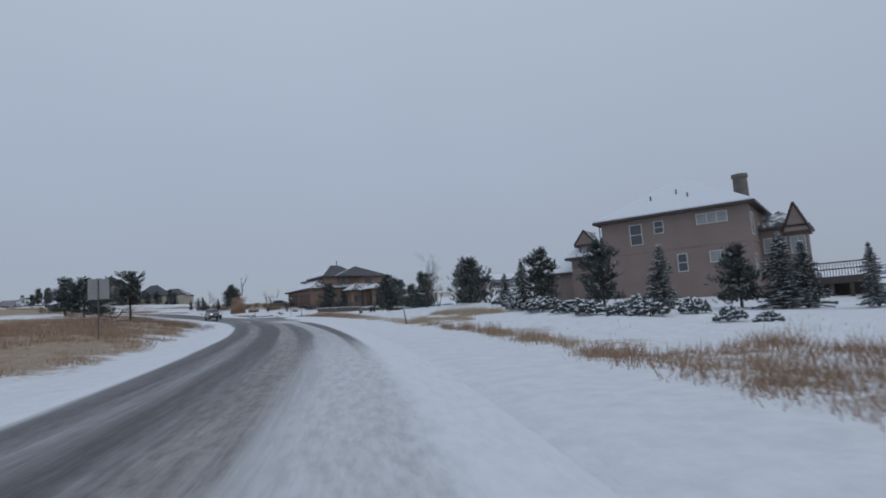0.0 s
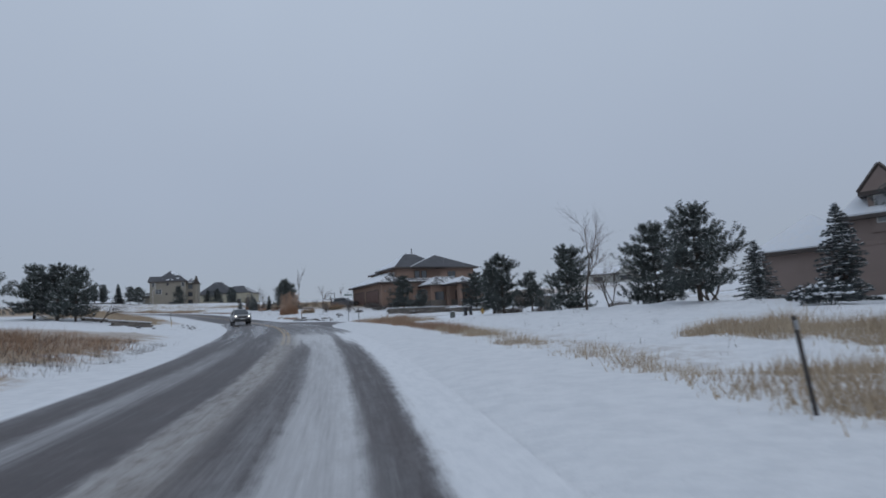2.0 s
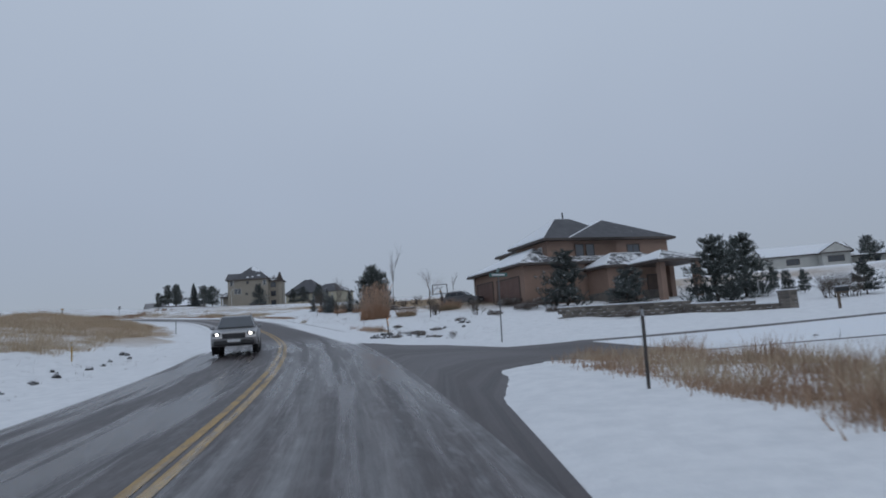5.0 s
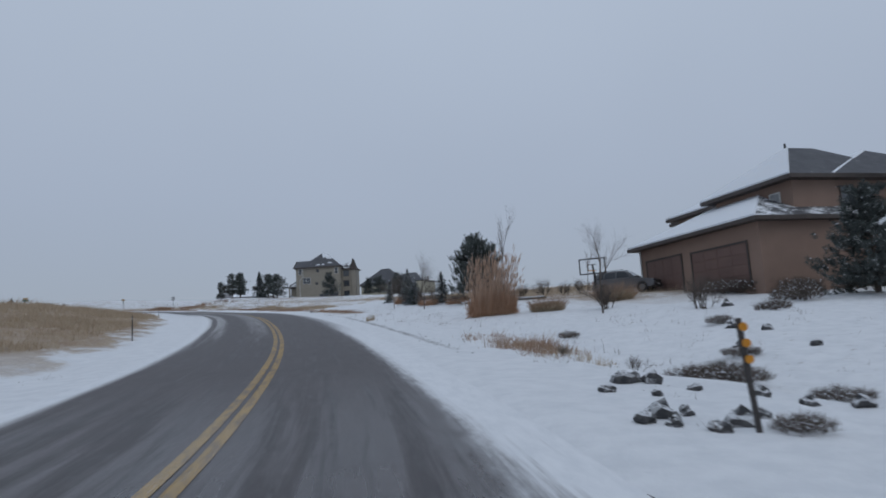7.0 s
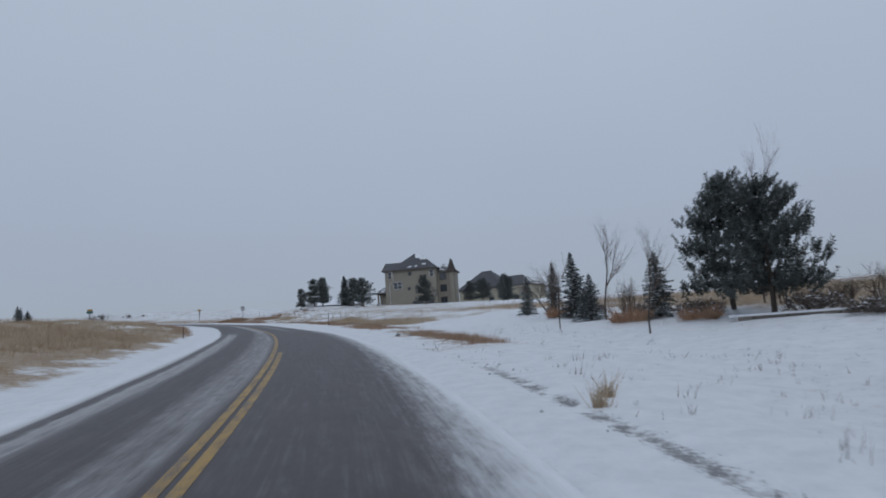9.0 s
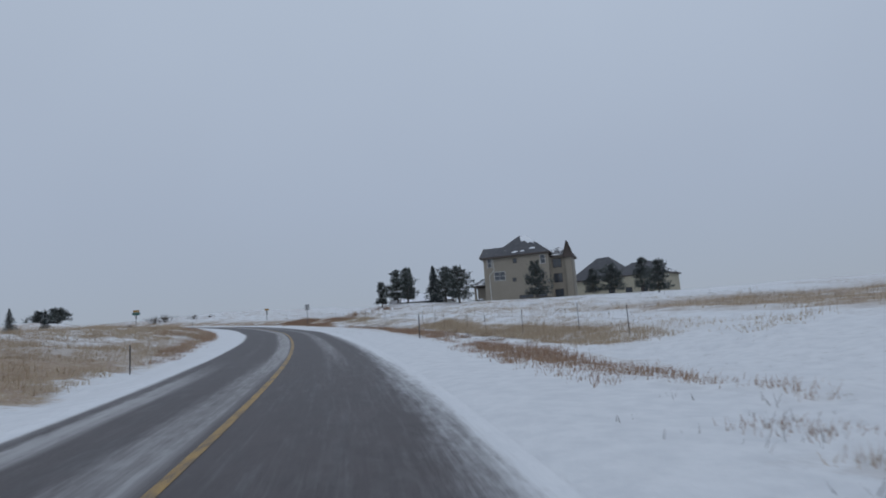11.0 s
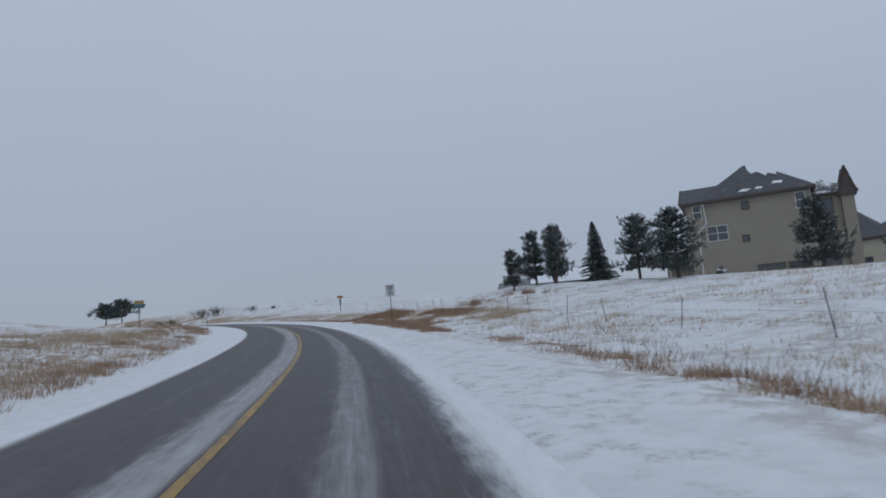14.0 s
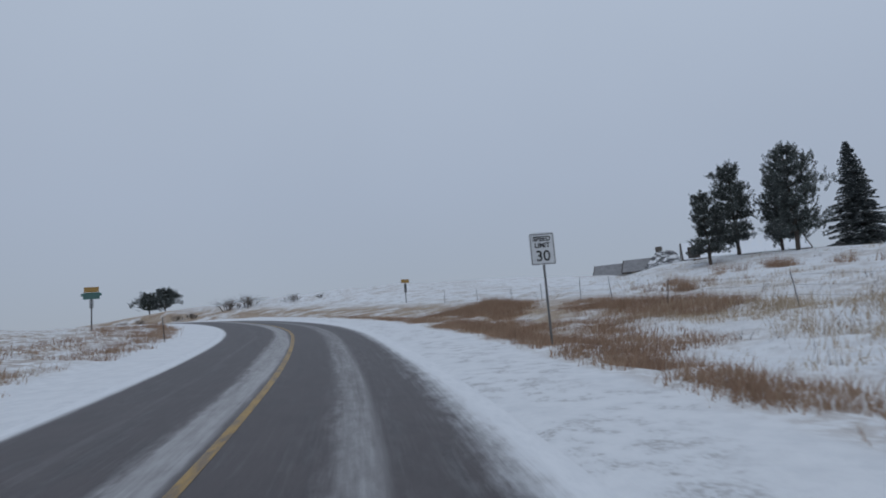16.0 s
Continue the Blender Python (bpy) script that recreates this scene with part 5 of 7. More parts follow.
def stand(stock, k, x, y, h, w, turn=0.0, group="", z=None, h0=5.0, w0=3.8, sink=0.0):
    src = stock[k % len(stock)]
    m = pose(x, y, (floor_z(x, y) if z is None else z) - sink, 0, 0, turn) @ Matrix.Diagonal((w / w0, w / w0, h / h0, 1))
    if src not in USED:
        USED.add(src)
        src.matrix_basis = m
        ob = src
    else:
        loc, rot, sc = m.decompose()
        ob = copy_thing(src, m)
        ob.matrix_basis = m
    if group:
        tagged(ob, group=group)
    return ob


for k, (x, y, h, w) in enumerate([(19.0, 59.7, 4.6, 3.5), (14.9, 80.0, 4.7, 3.1), (15.2, 85.0, 4.7, 2.1), (19.3, 87.5, 3.7, 2.6), (13.2, 120.5, 3.3, 3.0)]):
    stand(PINES, k, x, y, h, w, 70 * k, "roadside pines")
for k, (x, y, h, w) in enumerate([(22.5, 70.7, 5.4, 4.6), (17.4, 72.6, 4.4, 3.4), (22.7, 128.5, 5.6, 4.8), (26.5, 131.7, 5.6, 4.8), (12.5, 138.2, 5.5, 5.0)]):
    stand(FULL, k, x, y, h, w, 40 + 70 * k, "full roadside pines", w0=4.2)
for k, (x, y, h, w) in enumerate([(22.8, 55.5, 4.0, 2.9), (23.4, 41.7, 5.0, 3.2), (23.6, 35.0, 4.1, 2.6), (26.9, 32.0, 3.9, 3.0), (27.0, 28.9, 4.2, 3.2),
                                  (22.4, 50.6, 5.0, 3.3), (23.5, 62.0, 3.0, 2.6), (29.0, 25.0, 3.2, 1.9), (29.0, 29.3, 3.8, 2.8)]):
    stand(SPRUCES if k not in (1, 3, 5) else PINES, k, x, y, h, w, 50 * k, "trees by the houses", w0=2.6 if k not in (1, 3, 5) else 3.8)
stand(TALL, 0, -11.3, 59.2, 4.3, 3.4, 40, "pines across the road")
for k, (x, y, h, w) in enumerate([(-25.6, 102.2, 6.0, 5.0), (-23.0, 100.0, 5.6, 4.0), (-28.5, 104.0, 5.8, 4.6)]):
    stand(PINES, k + 1, x, y, h, w, 40 * k, "pines across the road")
for k, (x, y, h, w) in enumerate([(-77.8, 263.5, 7.0, 3.9), (-74.7, 269.2, 7.2, 4.8), (-66.4, 254.4, 6.2, 4.0), (-82.7, 262.8, 5.0, 3.2), (-82.0, 267.9, 6.8, 3.9),
                                  (-62.2, 249.7, 6.0, 4.6), (-52.3, 259.1, 6.4, 4.0), (-36.6, 264.0, 5.8, 3.2), (-32.9, 247.1, 4.6, 3.6), (-42.0, 268.0, 5.2, 4.6),
                                  (-79.0, 266.0, 5.6, 3.0), (-45.5, 271.0, 4.8, 3.4)]):
    if k in (1,):
        stand(BROAD, k, x, y, h, w, 33 * k, "pines round the beige house", h0=7.0, w0=4.8)
    elif k in (0, 2, 3, 4, 5, 7, 10):
        stand(HILL, k, x, y, h, w, 33 * k, "pines round the beige house", h0=6.5, w0=4.4)
    else:
        stand(PINES, k, x, y, h, w, 33 * k, "pines round the beige house")
for k, (x, y, h, w) in enumerate([(-17.0, 170.6, 3.1, 1.4), (-15.4, 165.3, 3.4, 1.9), (-14.6, 163.2, 2.2, 1.7), (-11.6, 160.6, 2.8, 1.9), (-19.0, 173.0, 2.6, 1.5),
                                  (-15.6, 170.4, 2.5, 1.5)]):
    stand(SPRUCES, k, x, y, h, w, 61 * k, "young spruces in a row", w0=2.6)
stand(PLAIN, 0, -8.7, 160.2, 5.9, 4.3, 20, "dark pines", w0=4.6)
stand(PLAIN, 1, -7.9, 157.0, 5.2, 3.9, 80, "dark pines", w0=4.6)
for k, (x, y, h, w) in enumerate([(97.5, 222.0, 6.4, 5.0), (104.5, 221.0, 6.0, 5.0), (112.0, 219.0, 6.0, 6.0), (31.4, 136.7, 2.4, 1.2), (29.9, 131.3, 2.0, 1.2), (29.8, 128.7, 2.0, 1.0),
                                  (30.7, 122.5, 2.4, 1.9)]):
    stand(PINES, k, x, y, h, w, 25 * k, "far pines")

BARE = [build_bare_tree(5, 5.0, 1.0, "bare leafless tree with fine grey twigs"), build_bare_tree(9, 5.0, 0.55, "slender bare tree with upright twigs"),
        build_bare_tree(14, 4.0, 1.15, "bare many-stemmed tree with spreading twigs", 4),
        build_bare_tree(33, 5.0, 0.62, "tall pale bare tree with many upright twigs", 1, 5), build_bare_tree(36, 3.6, 1.5, "low bare tree with a wide flat crown", 3, 5)]
for k, x, y, h, w in [(2, 22.6, 64.6, 4.4, 4.6), (2, 25.6, 111.4, 2.6, 1.8), (2, 27.7, 121.0, 2.6, 2.6), (2, 28.6, 121.6, 2.4, 2.4), (3, -13.9, 163.0, 4.6, 2.6), (2, -16.8, 167.0, 4.2, 2.6), (3, 16.5, 67.3, 5.7, 4.0), (2, 17.6, 66.4, 3.6, 2.4), (0, -0.6, 137.9, 5.2, 2.6), (2, 3.7, 135.6, 2.3, 1.5), (2, -0.2, 139.9, 2.2, 1.8), (1, -6.4, 166.0, 8.6, 3.0), (3, -12.3, 154.6, 3.6, 1.8),
                      (1, -15.8, 160.0, 3.2, 1.4), (4, -21.4, 101.8, 3.4, 4.6), (1, 2.0, 171.0, 4.5, 1.8), (2, 17.0, 83.0, 2.2, 1.6)]:
    stand(BARE, k, x, y, h, w, 37 * k + x, "bare trees", h0=5.0, w0=3.2)

SHRUBS = [build_shrub(s, 0.9, 0.7, "low evergreen shrub capped with snow", True, 0.3) for s in (2, 6, 13)]
rs = random.Random(12)
for k, (x, y) in enumerate([(19.6, 52.6), (18.4, 47.4), (17.2, 43.0), (17.6, 41.0), (18.9, 42.2), (16.9, 38.4), (18.4, 39.6), (17.0, 34.6), (18.2, 35.6), (16.7, 31.2), (17.0, 28.6),
                            (18.3, 29.4), (16.8, 26.2), (19.8, 26.8), (16.9, 20.8), (17.0, 19.0), (21.5, 56.0)]):
    stand(SHRUBS, k, x, y, rs.uniform(0.95, 1.35) * (0.6 if k in (14, 15) else 1), rs.uniform(0.75, 1.1) * (0.6 if k in (14, 15) else 1), k * 47, "snowy shrubs below the brown house", h0=1.0, w0=1.0)
TANGLE = [build_bare_tree(s, 1.0, 1.3, "low tangled brown twigs dusted with snow", 9, 3, "shrub") for s in (51, 52)]
TWIGGY = [build_shrub(s, 0.8, 0.8, "leafless brown shrub with snow on its twigs", False, 0.8) for s in (22, 26)]
for k, (x, y, h) in enumerate([(7.6, 145.3, 1.5), (9.4, 145.0, 1.6), (11.0, 143.6, 1.4), (8.4, 137.3, 1.2), (12.0, 116.5, 0.8), (16.0, 117.5, 0.7), (5.0, 131.0, 0.7),
                               (10.0, 131.0, 0.8), (15.5, 133.0, 0.9), (18.0, 131.0, 0.9), (2.0, 127.5, 0.5), (-3.0, 128.0, 0.4)]):
    stand(TWIGGY, k, x, y, h, h * 1.1, k * 31, "twiggy yard shrubs", h0=1.0, w0=1.0)

for k, (x, y, h, w) in enumerate([(3.6, 135.9, 2.0, 1.2), (-0.2, 140.2, 1.9, 1.4), (8.6, 137.0, 1.3, 1.1),
                                  (-4.6, 160.2, 1.6, 1.5), (-3.0, 161.0, 1.9, 1.7), (-1.0, 160.0, 1.5, 1.6), (-6.0, 163.5, 1.8, 1.5), (0.5, 163.0, 1.8, 1.8), (-12.9, 162.6, 2.2, 1.4), (-14.9, 168.0, 2.0, 1.6),
                                  (6.8, 146.0, 1.5, 1.2), (27.2, 121.4, 2.2, 1.5), (28.6, 120.6, 2.2, 1.5)]):
    stand(TANGLE, k, x, y, h, w, 67 * k, "leafless tangled shrubs", h0=1.0, w0=1.0)
for k, (s_, l_, h, w) in enumerate([(116.2, 6.0, 0.55, 0.75), (116.6, 6.6, 0.5, 0.7), (115.8, 6.5, 0.45, 0.6), (114.4, 7.2, 0.35, 0.5), (111.6, 4.3, 0.3, 0.35), (118.5, 8.5, 0.35, 0.5),
                                    (79.5, 15.5, 0.7, 0.8), (81.5, 16.5, 0.6, 0.7), (83.0, 16.0, 0.8, 0.8), (75.0, 15.8, 0.5, 0.9), (71.0, 16.5, 0.5, 0.8), (68.0, 17.5, 0.6, 0.8),
                                    (150.0, 15.8, 1.0, 1.1), (153.0, 16.4, 1.2, 1.2), (157.5, 15.2, 0.9, 1.1), (161.0, 14.6, 0.9, 1.0), (166.5, 15.0, 0.8, 0.9)]):
    x, y = (float(q) for q in spot(s_, l_))
    stand(TWIGGY, k, x, y, h, w, 83 * k, "snow-dusted brush", h0=1.0, w0=1.0)


# ---- dry grass ----
def grass(name, label, mat, seed, regions, width=0.010, more=2.6):
    """regions: along from, to, across from, to, clumps, blades a clump, height low, high, spread of a clump."""
    rng = np.random.default_rng(seed)
    vs = []
    for s0, s1, l0, l1, clumps, per, h0, h1, spread in regions:
        per = int(per * more)
        s, l = rng.uniform(s0, s1, clumps), rng.uniform(l0, l1, clumps)
        edge = 0.5 + 0.5 * np.array([0.7 * noise.noise((a * 0.09, b * 0.25, seed)) + 0.45 * noise.noise((a * 0.5, b * 0.9, seed + 4)) for a, b in zip(s, l)])
        keep = edge > 0.37
        s, l, edge = s[keep], l[keep], edge[keep]
        x, y = spot(s, l)
        z = np.array([floor_z(a, b) for a, b in zip(x, y)])
        big = (0.6 + 0.7 * rng.random(len(s)) ** 1.5) * np.clip(0.7 + (edge - 0.41) * 3.0, 0.7, 1.4)
        n = len(s) * per
        bx, by = np.repeat(x, per) + rng.normal(0, spread, n), np.repeat(y, per) + rng.normal(0, spread, n)
        bz = np.repeat(z, per) - 0.05
        h = rng.uniform(h0 * 0.5, h1, n) * np.repeat(big, per)
        lean = rng.normal(0, 0.34, (n, 2)) * h[:, None] + np.array([0.14, 0.07]) * h[:, None]
        a = rng.uniform(0, 6.283, n)
        w = width * rng.uniform(0.6, 1.5, n)
        base = np.stack([bx, by, bz], 1)
        tip = base + np.stack([lean[:, 0], lean[:, 1], h], 1)
        side = np.stack([np.cos(a) * w, np.sin(a) * w, np.zeros(n)], 1)
        vs.append(np.stack([base - side, base + side, tip], 1).reshape(-1, 3))
    v = np.concatenate(vs)
    f = np.arange(len(v)).reshape(-1, 3)
    ob = raw(name, v.tolist(), f.tolist(), mat)
    return tagged(ob, label, "grass", kind="stuff")


grass("dry_grass", "russet dry grass standing along the road verge", M_RUST, 5, [
    (13, 35, 5.2, 5.8, 46, 30, 0.25, 0.50, 0.20), (60, 92, 5.2, 5.9, 260, 22, 0.15, 0.34, 0.20), (80, 95.5, 6.2, 9.0, 110, 30, 0.25, 0.55, 0.26), (121, 128, 4.5, 5.8, 70, 18, 0.15, 0.4, 0.22), (155.5, 168, 4.5, 6.1, 170, 18, 0.10, 0.24, 0.22), (-6, 66, -19.0, -8.8, 1500, 12, 0.2, 0.5, 0.35),
    (172, 196, 5.2, 6.6, 240, 14, 0.12, 0.36, 0.22), (192, 214, 5.7, 7.6, 360, 15, 0.10, 0.28, 0.22), (205, 236, 5.5, 6.6, 240, 16, 0.12, 0.30, 0.20), (244, 284, 4.9, 6.3, 560, 20, 0.12, 0.32, 0.20), (254, 284, 6.0, 9.0, 560, 20, 0.15, 0.36, 0.24), (196, 300, -9.8, -8.2, 520, 14, 0.15, 0.42, 0.25), (259, 284, 9.0, 13.5, 1000, 20, 0.2, 0.45, 0.30), (265.5, 266.5, 15.0, 15.8, 12, 24, 0.4, 0.8, 0.2), (266.5, 267.5, 21.0, 21.8, 12, 24, 0.4, 0.9, 0.2), (262, 272, 15.0, 24.0, 26, 22, 0.25, 0.6, 0.22), (284, 300, 5.0, 7.0, 90, 14, 0.12, 0.3, 0.2),
    (-4, 13.5, 4.9, 9.5, 330, 18, 0.18, 0.42, 0.28), (168, 190, 4.4, 6.0, 120, 14, 0.1, 0.3, 0.22), (225, 300, -13.0, -8.4, 260, 18, 0.2, 0.5, 0.3)])
grass("dry_grass", "pale straw-coloured dry grass poking through snow", M_STRAW, 9, [
    (30, 60, 5.1, 6.2, 170, 14, 0.10, 0.26, 0.25), (41, 50, 9.4, 12.4, 240, 26, 0.25, 0.50, 0.25), (50, 64, 5.1, 5.9, 90, 16, 0.10, 0.26, 0.25), (79, 95.5, 5.8, 9.2, 120, 24, 0.2, 0.5, 0.28), (36, 42, 5.2, 8.5, 120, 18, 0.15, 0.4, 0.25), (140, 200, 18.0, 50.0, 1500, 10, 0.2, 0.5, 0.5),
    (112, 134, -23.0, -12.0, 600, 16, 0.25, 0.6, 0.35), (132, 185, -24.0, -10.2, 1700, 13, 0.25, 0.6, 0.35), (185, 262, -22.0, -9.0, 1300, 16, 0.2, 0.5, 0.35),
    (184, 219, 8.8, 11.8, 850, 14, 0.15, 0.40, 0.30), (219, 252, 8.0, 12.5, 260, 10, 0.10, 0.26, 0.30), (180, 246, 12.0, 15.0, 260, 10, 0.10, 0.30, 0.35), (200, 275, 6.5, 20.0, 700, 9, 0.08, 0.25, 0.30), (195, 260, 15.0, 30.0, 700, 10, 0.10, 0.30, 0.35), (160, 180, 18.0, 45.0, 900, 12, 0.2, 0.5, 0.4), (119, 124, 4.6, 5.6, 16, 14, 0.12, 0.28, 0.2), (200, 236, 5.5, 7.0, 90, 12, 0.10, 0.26, 0.25), (247, 262, 10.0, 13.0, 240, 16, 0.12, 0.36, 0.30), (2, 30, 5.1, 6.2, 120, 14, 0.12, 0.3, 0.25),
    (156, 169, 4.4, 6.4, 60, 14, 0.10, 0.24, 0.22), (143.0, 143.1, 3.55, 3.6, 3, 16, 0.2, 0.40, 0.05), (143.7, 143.8, 3.95, 4.0, 3, 18, 0.25, 0.50, 0.06),
    (262, 300, 12.0, 30.0, 240, 10, 0.10, 0.30, 0.30), (8, 60, -30, -18, 700, 14, 0.2, 0.45, 0.4)])
grass("weeds", "sparse dark weed stalks in the snowy yards", M_TWIG, 12, [
    (15, 60, 6.0, 18.0, 120, 5, 0.08, 0.25, 0.12), (60, 95, 8.5, 15.0, 60, 6, 0.1, 0.35, 0.12), (110, 175, 4.0, 16.0, 300, 6, 0.08, 0.28, 0.12),
    (190, 290, 5.5, 40.0, 1300, 8, 0.10, 0.4, 0.18), (190, 240, 5.8, 9.0, 260, 9, 0.10, 0.38, 0.14), (138, 172, 3.2, 10.0, 160, 6, 0.08, 0.28, 0.12), (190, 280, -24.0, -9.0, 300, 8, 0.1, 0.35, 0.15), (90, 125, -14.0, -7.0, 160, 6, 0.06, 0.2, 0.12), (48, 66, -16.0, -7.5, 420, 16, 0.12, 0.4, 0.2), (110, 120, 3.6, 8.0, 60, 8, 0.08, 0.25, 0.12)], 0.007, 1.0)


def reed_clump(x, y, r, h, count, label, mat, seed, leaves=M_STRAW):
    rng = random.Random(seed)
    t = thing("reed_clump", pose(x, y, floor_z(x, y)), label, "ornamental grass")
    cl, low = Cloud(), Cloud()
    for _ in range(count):
        a, q = rng.uniform(0, 6.283), math.sqrt(rng.random()) * r
        b = Vector((math.cos(a) * q, math.sin(a) * q, -0.1))
        hh = h * rng.uniform(0.5, 1.04) * (1 - 0.22 * (q / r) ** 2)
        tip = b + Vector((math.cos(a) * q * 1.1 + rng.gauss(0, 0.06) * h + 0.05 * h, math.sin(a) * q * 1.1 + rng.gauss(0, 0.06) * h, hh))
        cl.blade(b, tip, rng.uniform(0.006, 0.011), rng)
        if h > 2:
            for _ in range(2):
                cl.blade(b.lerp(tip, rng.uniform(0.80, 0.9)), tip + Vector((rng.gauss(0.05, 0.06), rng.gauss(0, 0.05), rng.uniform(0.0, 0.14))), 0.018, rng)
    for _ in range(count * 7):
        a, q = rng.uniform(0, 6.283), math.sqrt(rng.random()) * r
        b = Vector((math.cos(a) * q, math.sin(a) * q, -0.05))
        hh = h * rng.uniform(0.12, 0.50) * (1 - 0.35 * (q / r) ** 2)
        low.blade(b, b + Vector((math.cos(a) * rng.uniform(0.05, 0.35) + rng.gauss(0, 0.12), math.sin(a) * rng.uniform(0.05, 0.35) + rng.gauss(0, 0.12), hh)), 0.013, rng)
    for _ in range(count):
        a, q = rng.uniform(0, 6.283), r * rng.uniform(0.75, 1.15)
        b = Vector((math.cos(a) * q * 0.8, math.sin(a) * q * 0.8, rng.uniform(0.0, 0.45)))
        low.blade(b, b + Vector((math.cos(a) * 0.5, math.sin(a) * 0.5, rng.uniform(-0.35, 0.15))), 0.016, rng)
    tagged(cl.mesh("stem_stand", mat, t), kind="stuff")
    tagged(low.mesh("leaf_mass", leaves, t), kind="stuff")
    return t


for k, (x, y, r, h) in enumerate([(-7.1, 141.5, 0.45, 3.5), (-6.6, 141.9, 0.48, 4.1), (-6.0, 142.2, 0.48, 4.2), (-5.5, 142.6, 0.45, 3.7)]):
    reed_clump(x, y, r, h, 120, "tall clump of reddish dry reeds in snow", M_RED_STEM, 3 + k, M_FLUFF)
reed_clump(-16.2, 166.6, 0.7, 1.5, 110, "rusty leafless shrub among young spruces", M_RUST, 21, M_FLUFF)
reed_clump(-12.8, 160.2, 0.7, 1.5, 90, "rusty leafless shrub among young spruces", M_RUST, 22, M_FLUFF)
reed_clump(-10.2, 158.6, 0.6, 1.2, 80, "rusty leafless shrub beside a pine", M_RUST, 23, M_FLUFF)
reed_clump(-3.2, 142.4, 0.7, 1.3, 500, "rust-coloured ornamental grass clump in snow", M_RUST, 6)
reed_clump(1.2, 146.5, 0.9, 1.6, 700, "rust-coloured ornamental grass clump beside the drive", M_RUST, 7)


# ---- roadside markers and signs ----
def marker(x, y, h, label, beads=0, mat=None, lean=0.0, turn=0.0, r=0.026, tilt=None):
    t = thing("marker_post", pose(x, y, floor_z(x, y), lean, lean * 0.6 if tilt is None else tilt, turn), label, "marker post", "roadside marker posts")
    b = B()
    box(b, -r, -r * 0.6, -0.3, r, r * 0.6, h, 0.006)
    part("post", b, mat or M_DARKPOST, t)
    if beads:
        for k in range(beads):
            b = B()
            rod(b, (0.025, -r - 0.012, h - 0.09 - 0.165 * k), (0.025, -r + 0.004, h - 0.09 - 0.165 * k), 0.045, 0.045, 12)
            part("reflector", b, M_AMBER, t, "round amber reflector")
    else:
        b = B()
        box(b, -r * 0.9, -r * 0.6 - 0.006, h - 0.16, r * 0.9, -r * 0.6 + 0.002, h - 0.05)
        part("reflector", b, M_SIGN_BACK, t)
    return t


DARK = "slim dark steel marker post in roadside snow"
marker(8.2, 39.3, 1.12, DARK, lean=1.0, tilt=-7.0)
for x, y, h, lean in [(4.1, 87.3, 1.30, 1.5), (-22.6, 132.7, 1.15, 2.0),
                      (-41.85, 191.35, 1.40, 2.0), (-48.5, 177.6, 1.2, 0.0), (-104.1, 238.0, 1.3, 7.0)]:
    marker(x, y, h, DARK, lean=lean)
marker(-2.2, 111.8, 1.15, "dark marker post with three amber reflectors above a culvert", 3, lean=2.0, turn=8, r=0.029, tilt=-5.0)
marker(-15.4, 105.0, 0.85, "short yellow plastic marker post in snow", 0, M_HYDRANT)


def text_part(body, size, mat, parent, m):
    cu = bpy.data.curves.new("letters", "FONT")
    cu.body, cu.size, cu.align_x, cu.align_y, cu.extrude, cu.offset = body, size, "CENTER", "CENTER", 0.002, 0.006
    tmp = bpy.data.objects.new("letters", cu)
    scene.collection.objects.link(tmp)
    me = bpy.data.meshes.new_from_object(tmp.evaluated_get(bpy.context.evaluated_depsgraph_get()))
    bpy.data.objects.remove(tmp)
    me.materials.clear()
    me.materials.append(mat)
    ob = new("lettering", me)
    ob.parent, ob.matrix_basis = parent, m
    return ob


def plate(bm, w, h, zc, y, t=0.006, corner=0.05):
    pts = []
    for cx, cz, a0 in ((w / 2 - corner, h / 2 - corner, 0), (-w / 2 + corner, h / 2 - corner, 90), (-w / 2 + corner, -h / 2 + corner, 180), (w / 2 - corner, -h / 2 + corner, 270)):
        for k in range(4):
            a = radians(a0 + 30 * k)
            pts.append((cx + corner * math.cos(a), y, zc + cz + corner * math.sin(a)))
    f = bm.faces.new([bm.verts.new(p) for p in pts])
    r = bmesh.ops.extrude_face_region(bm, geom=[f])
    bmesh.ops.translate(bm, vec=(0, t, 0), verts=[v for v in r["geom"] if isinstance(v, bmesh.types.BMVert)])
    bmesh.ops.recalc_face_normals(bm, faces=bm.faces)
    return bm


def facing(s, extra=0.0):
    """Turn about z, so that the front (-y) looks back down the road."""
    i = int(np.argmin(np.abs(ALONG - s)))
    return math.degrees(HEADING[i]) - 90 + extra


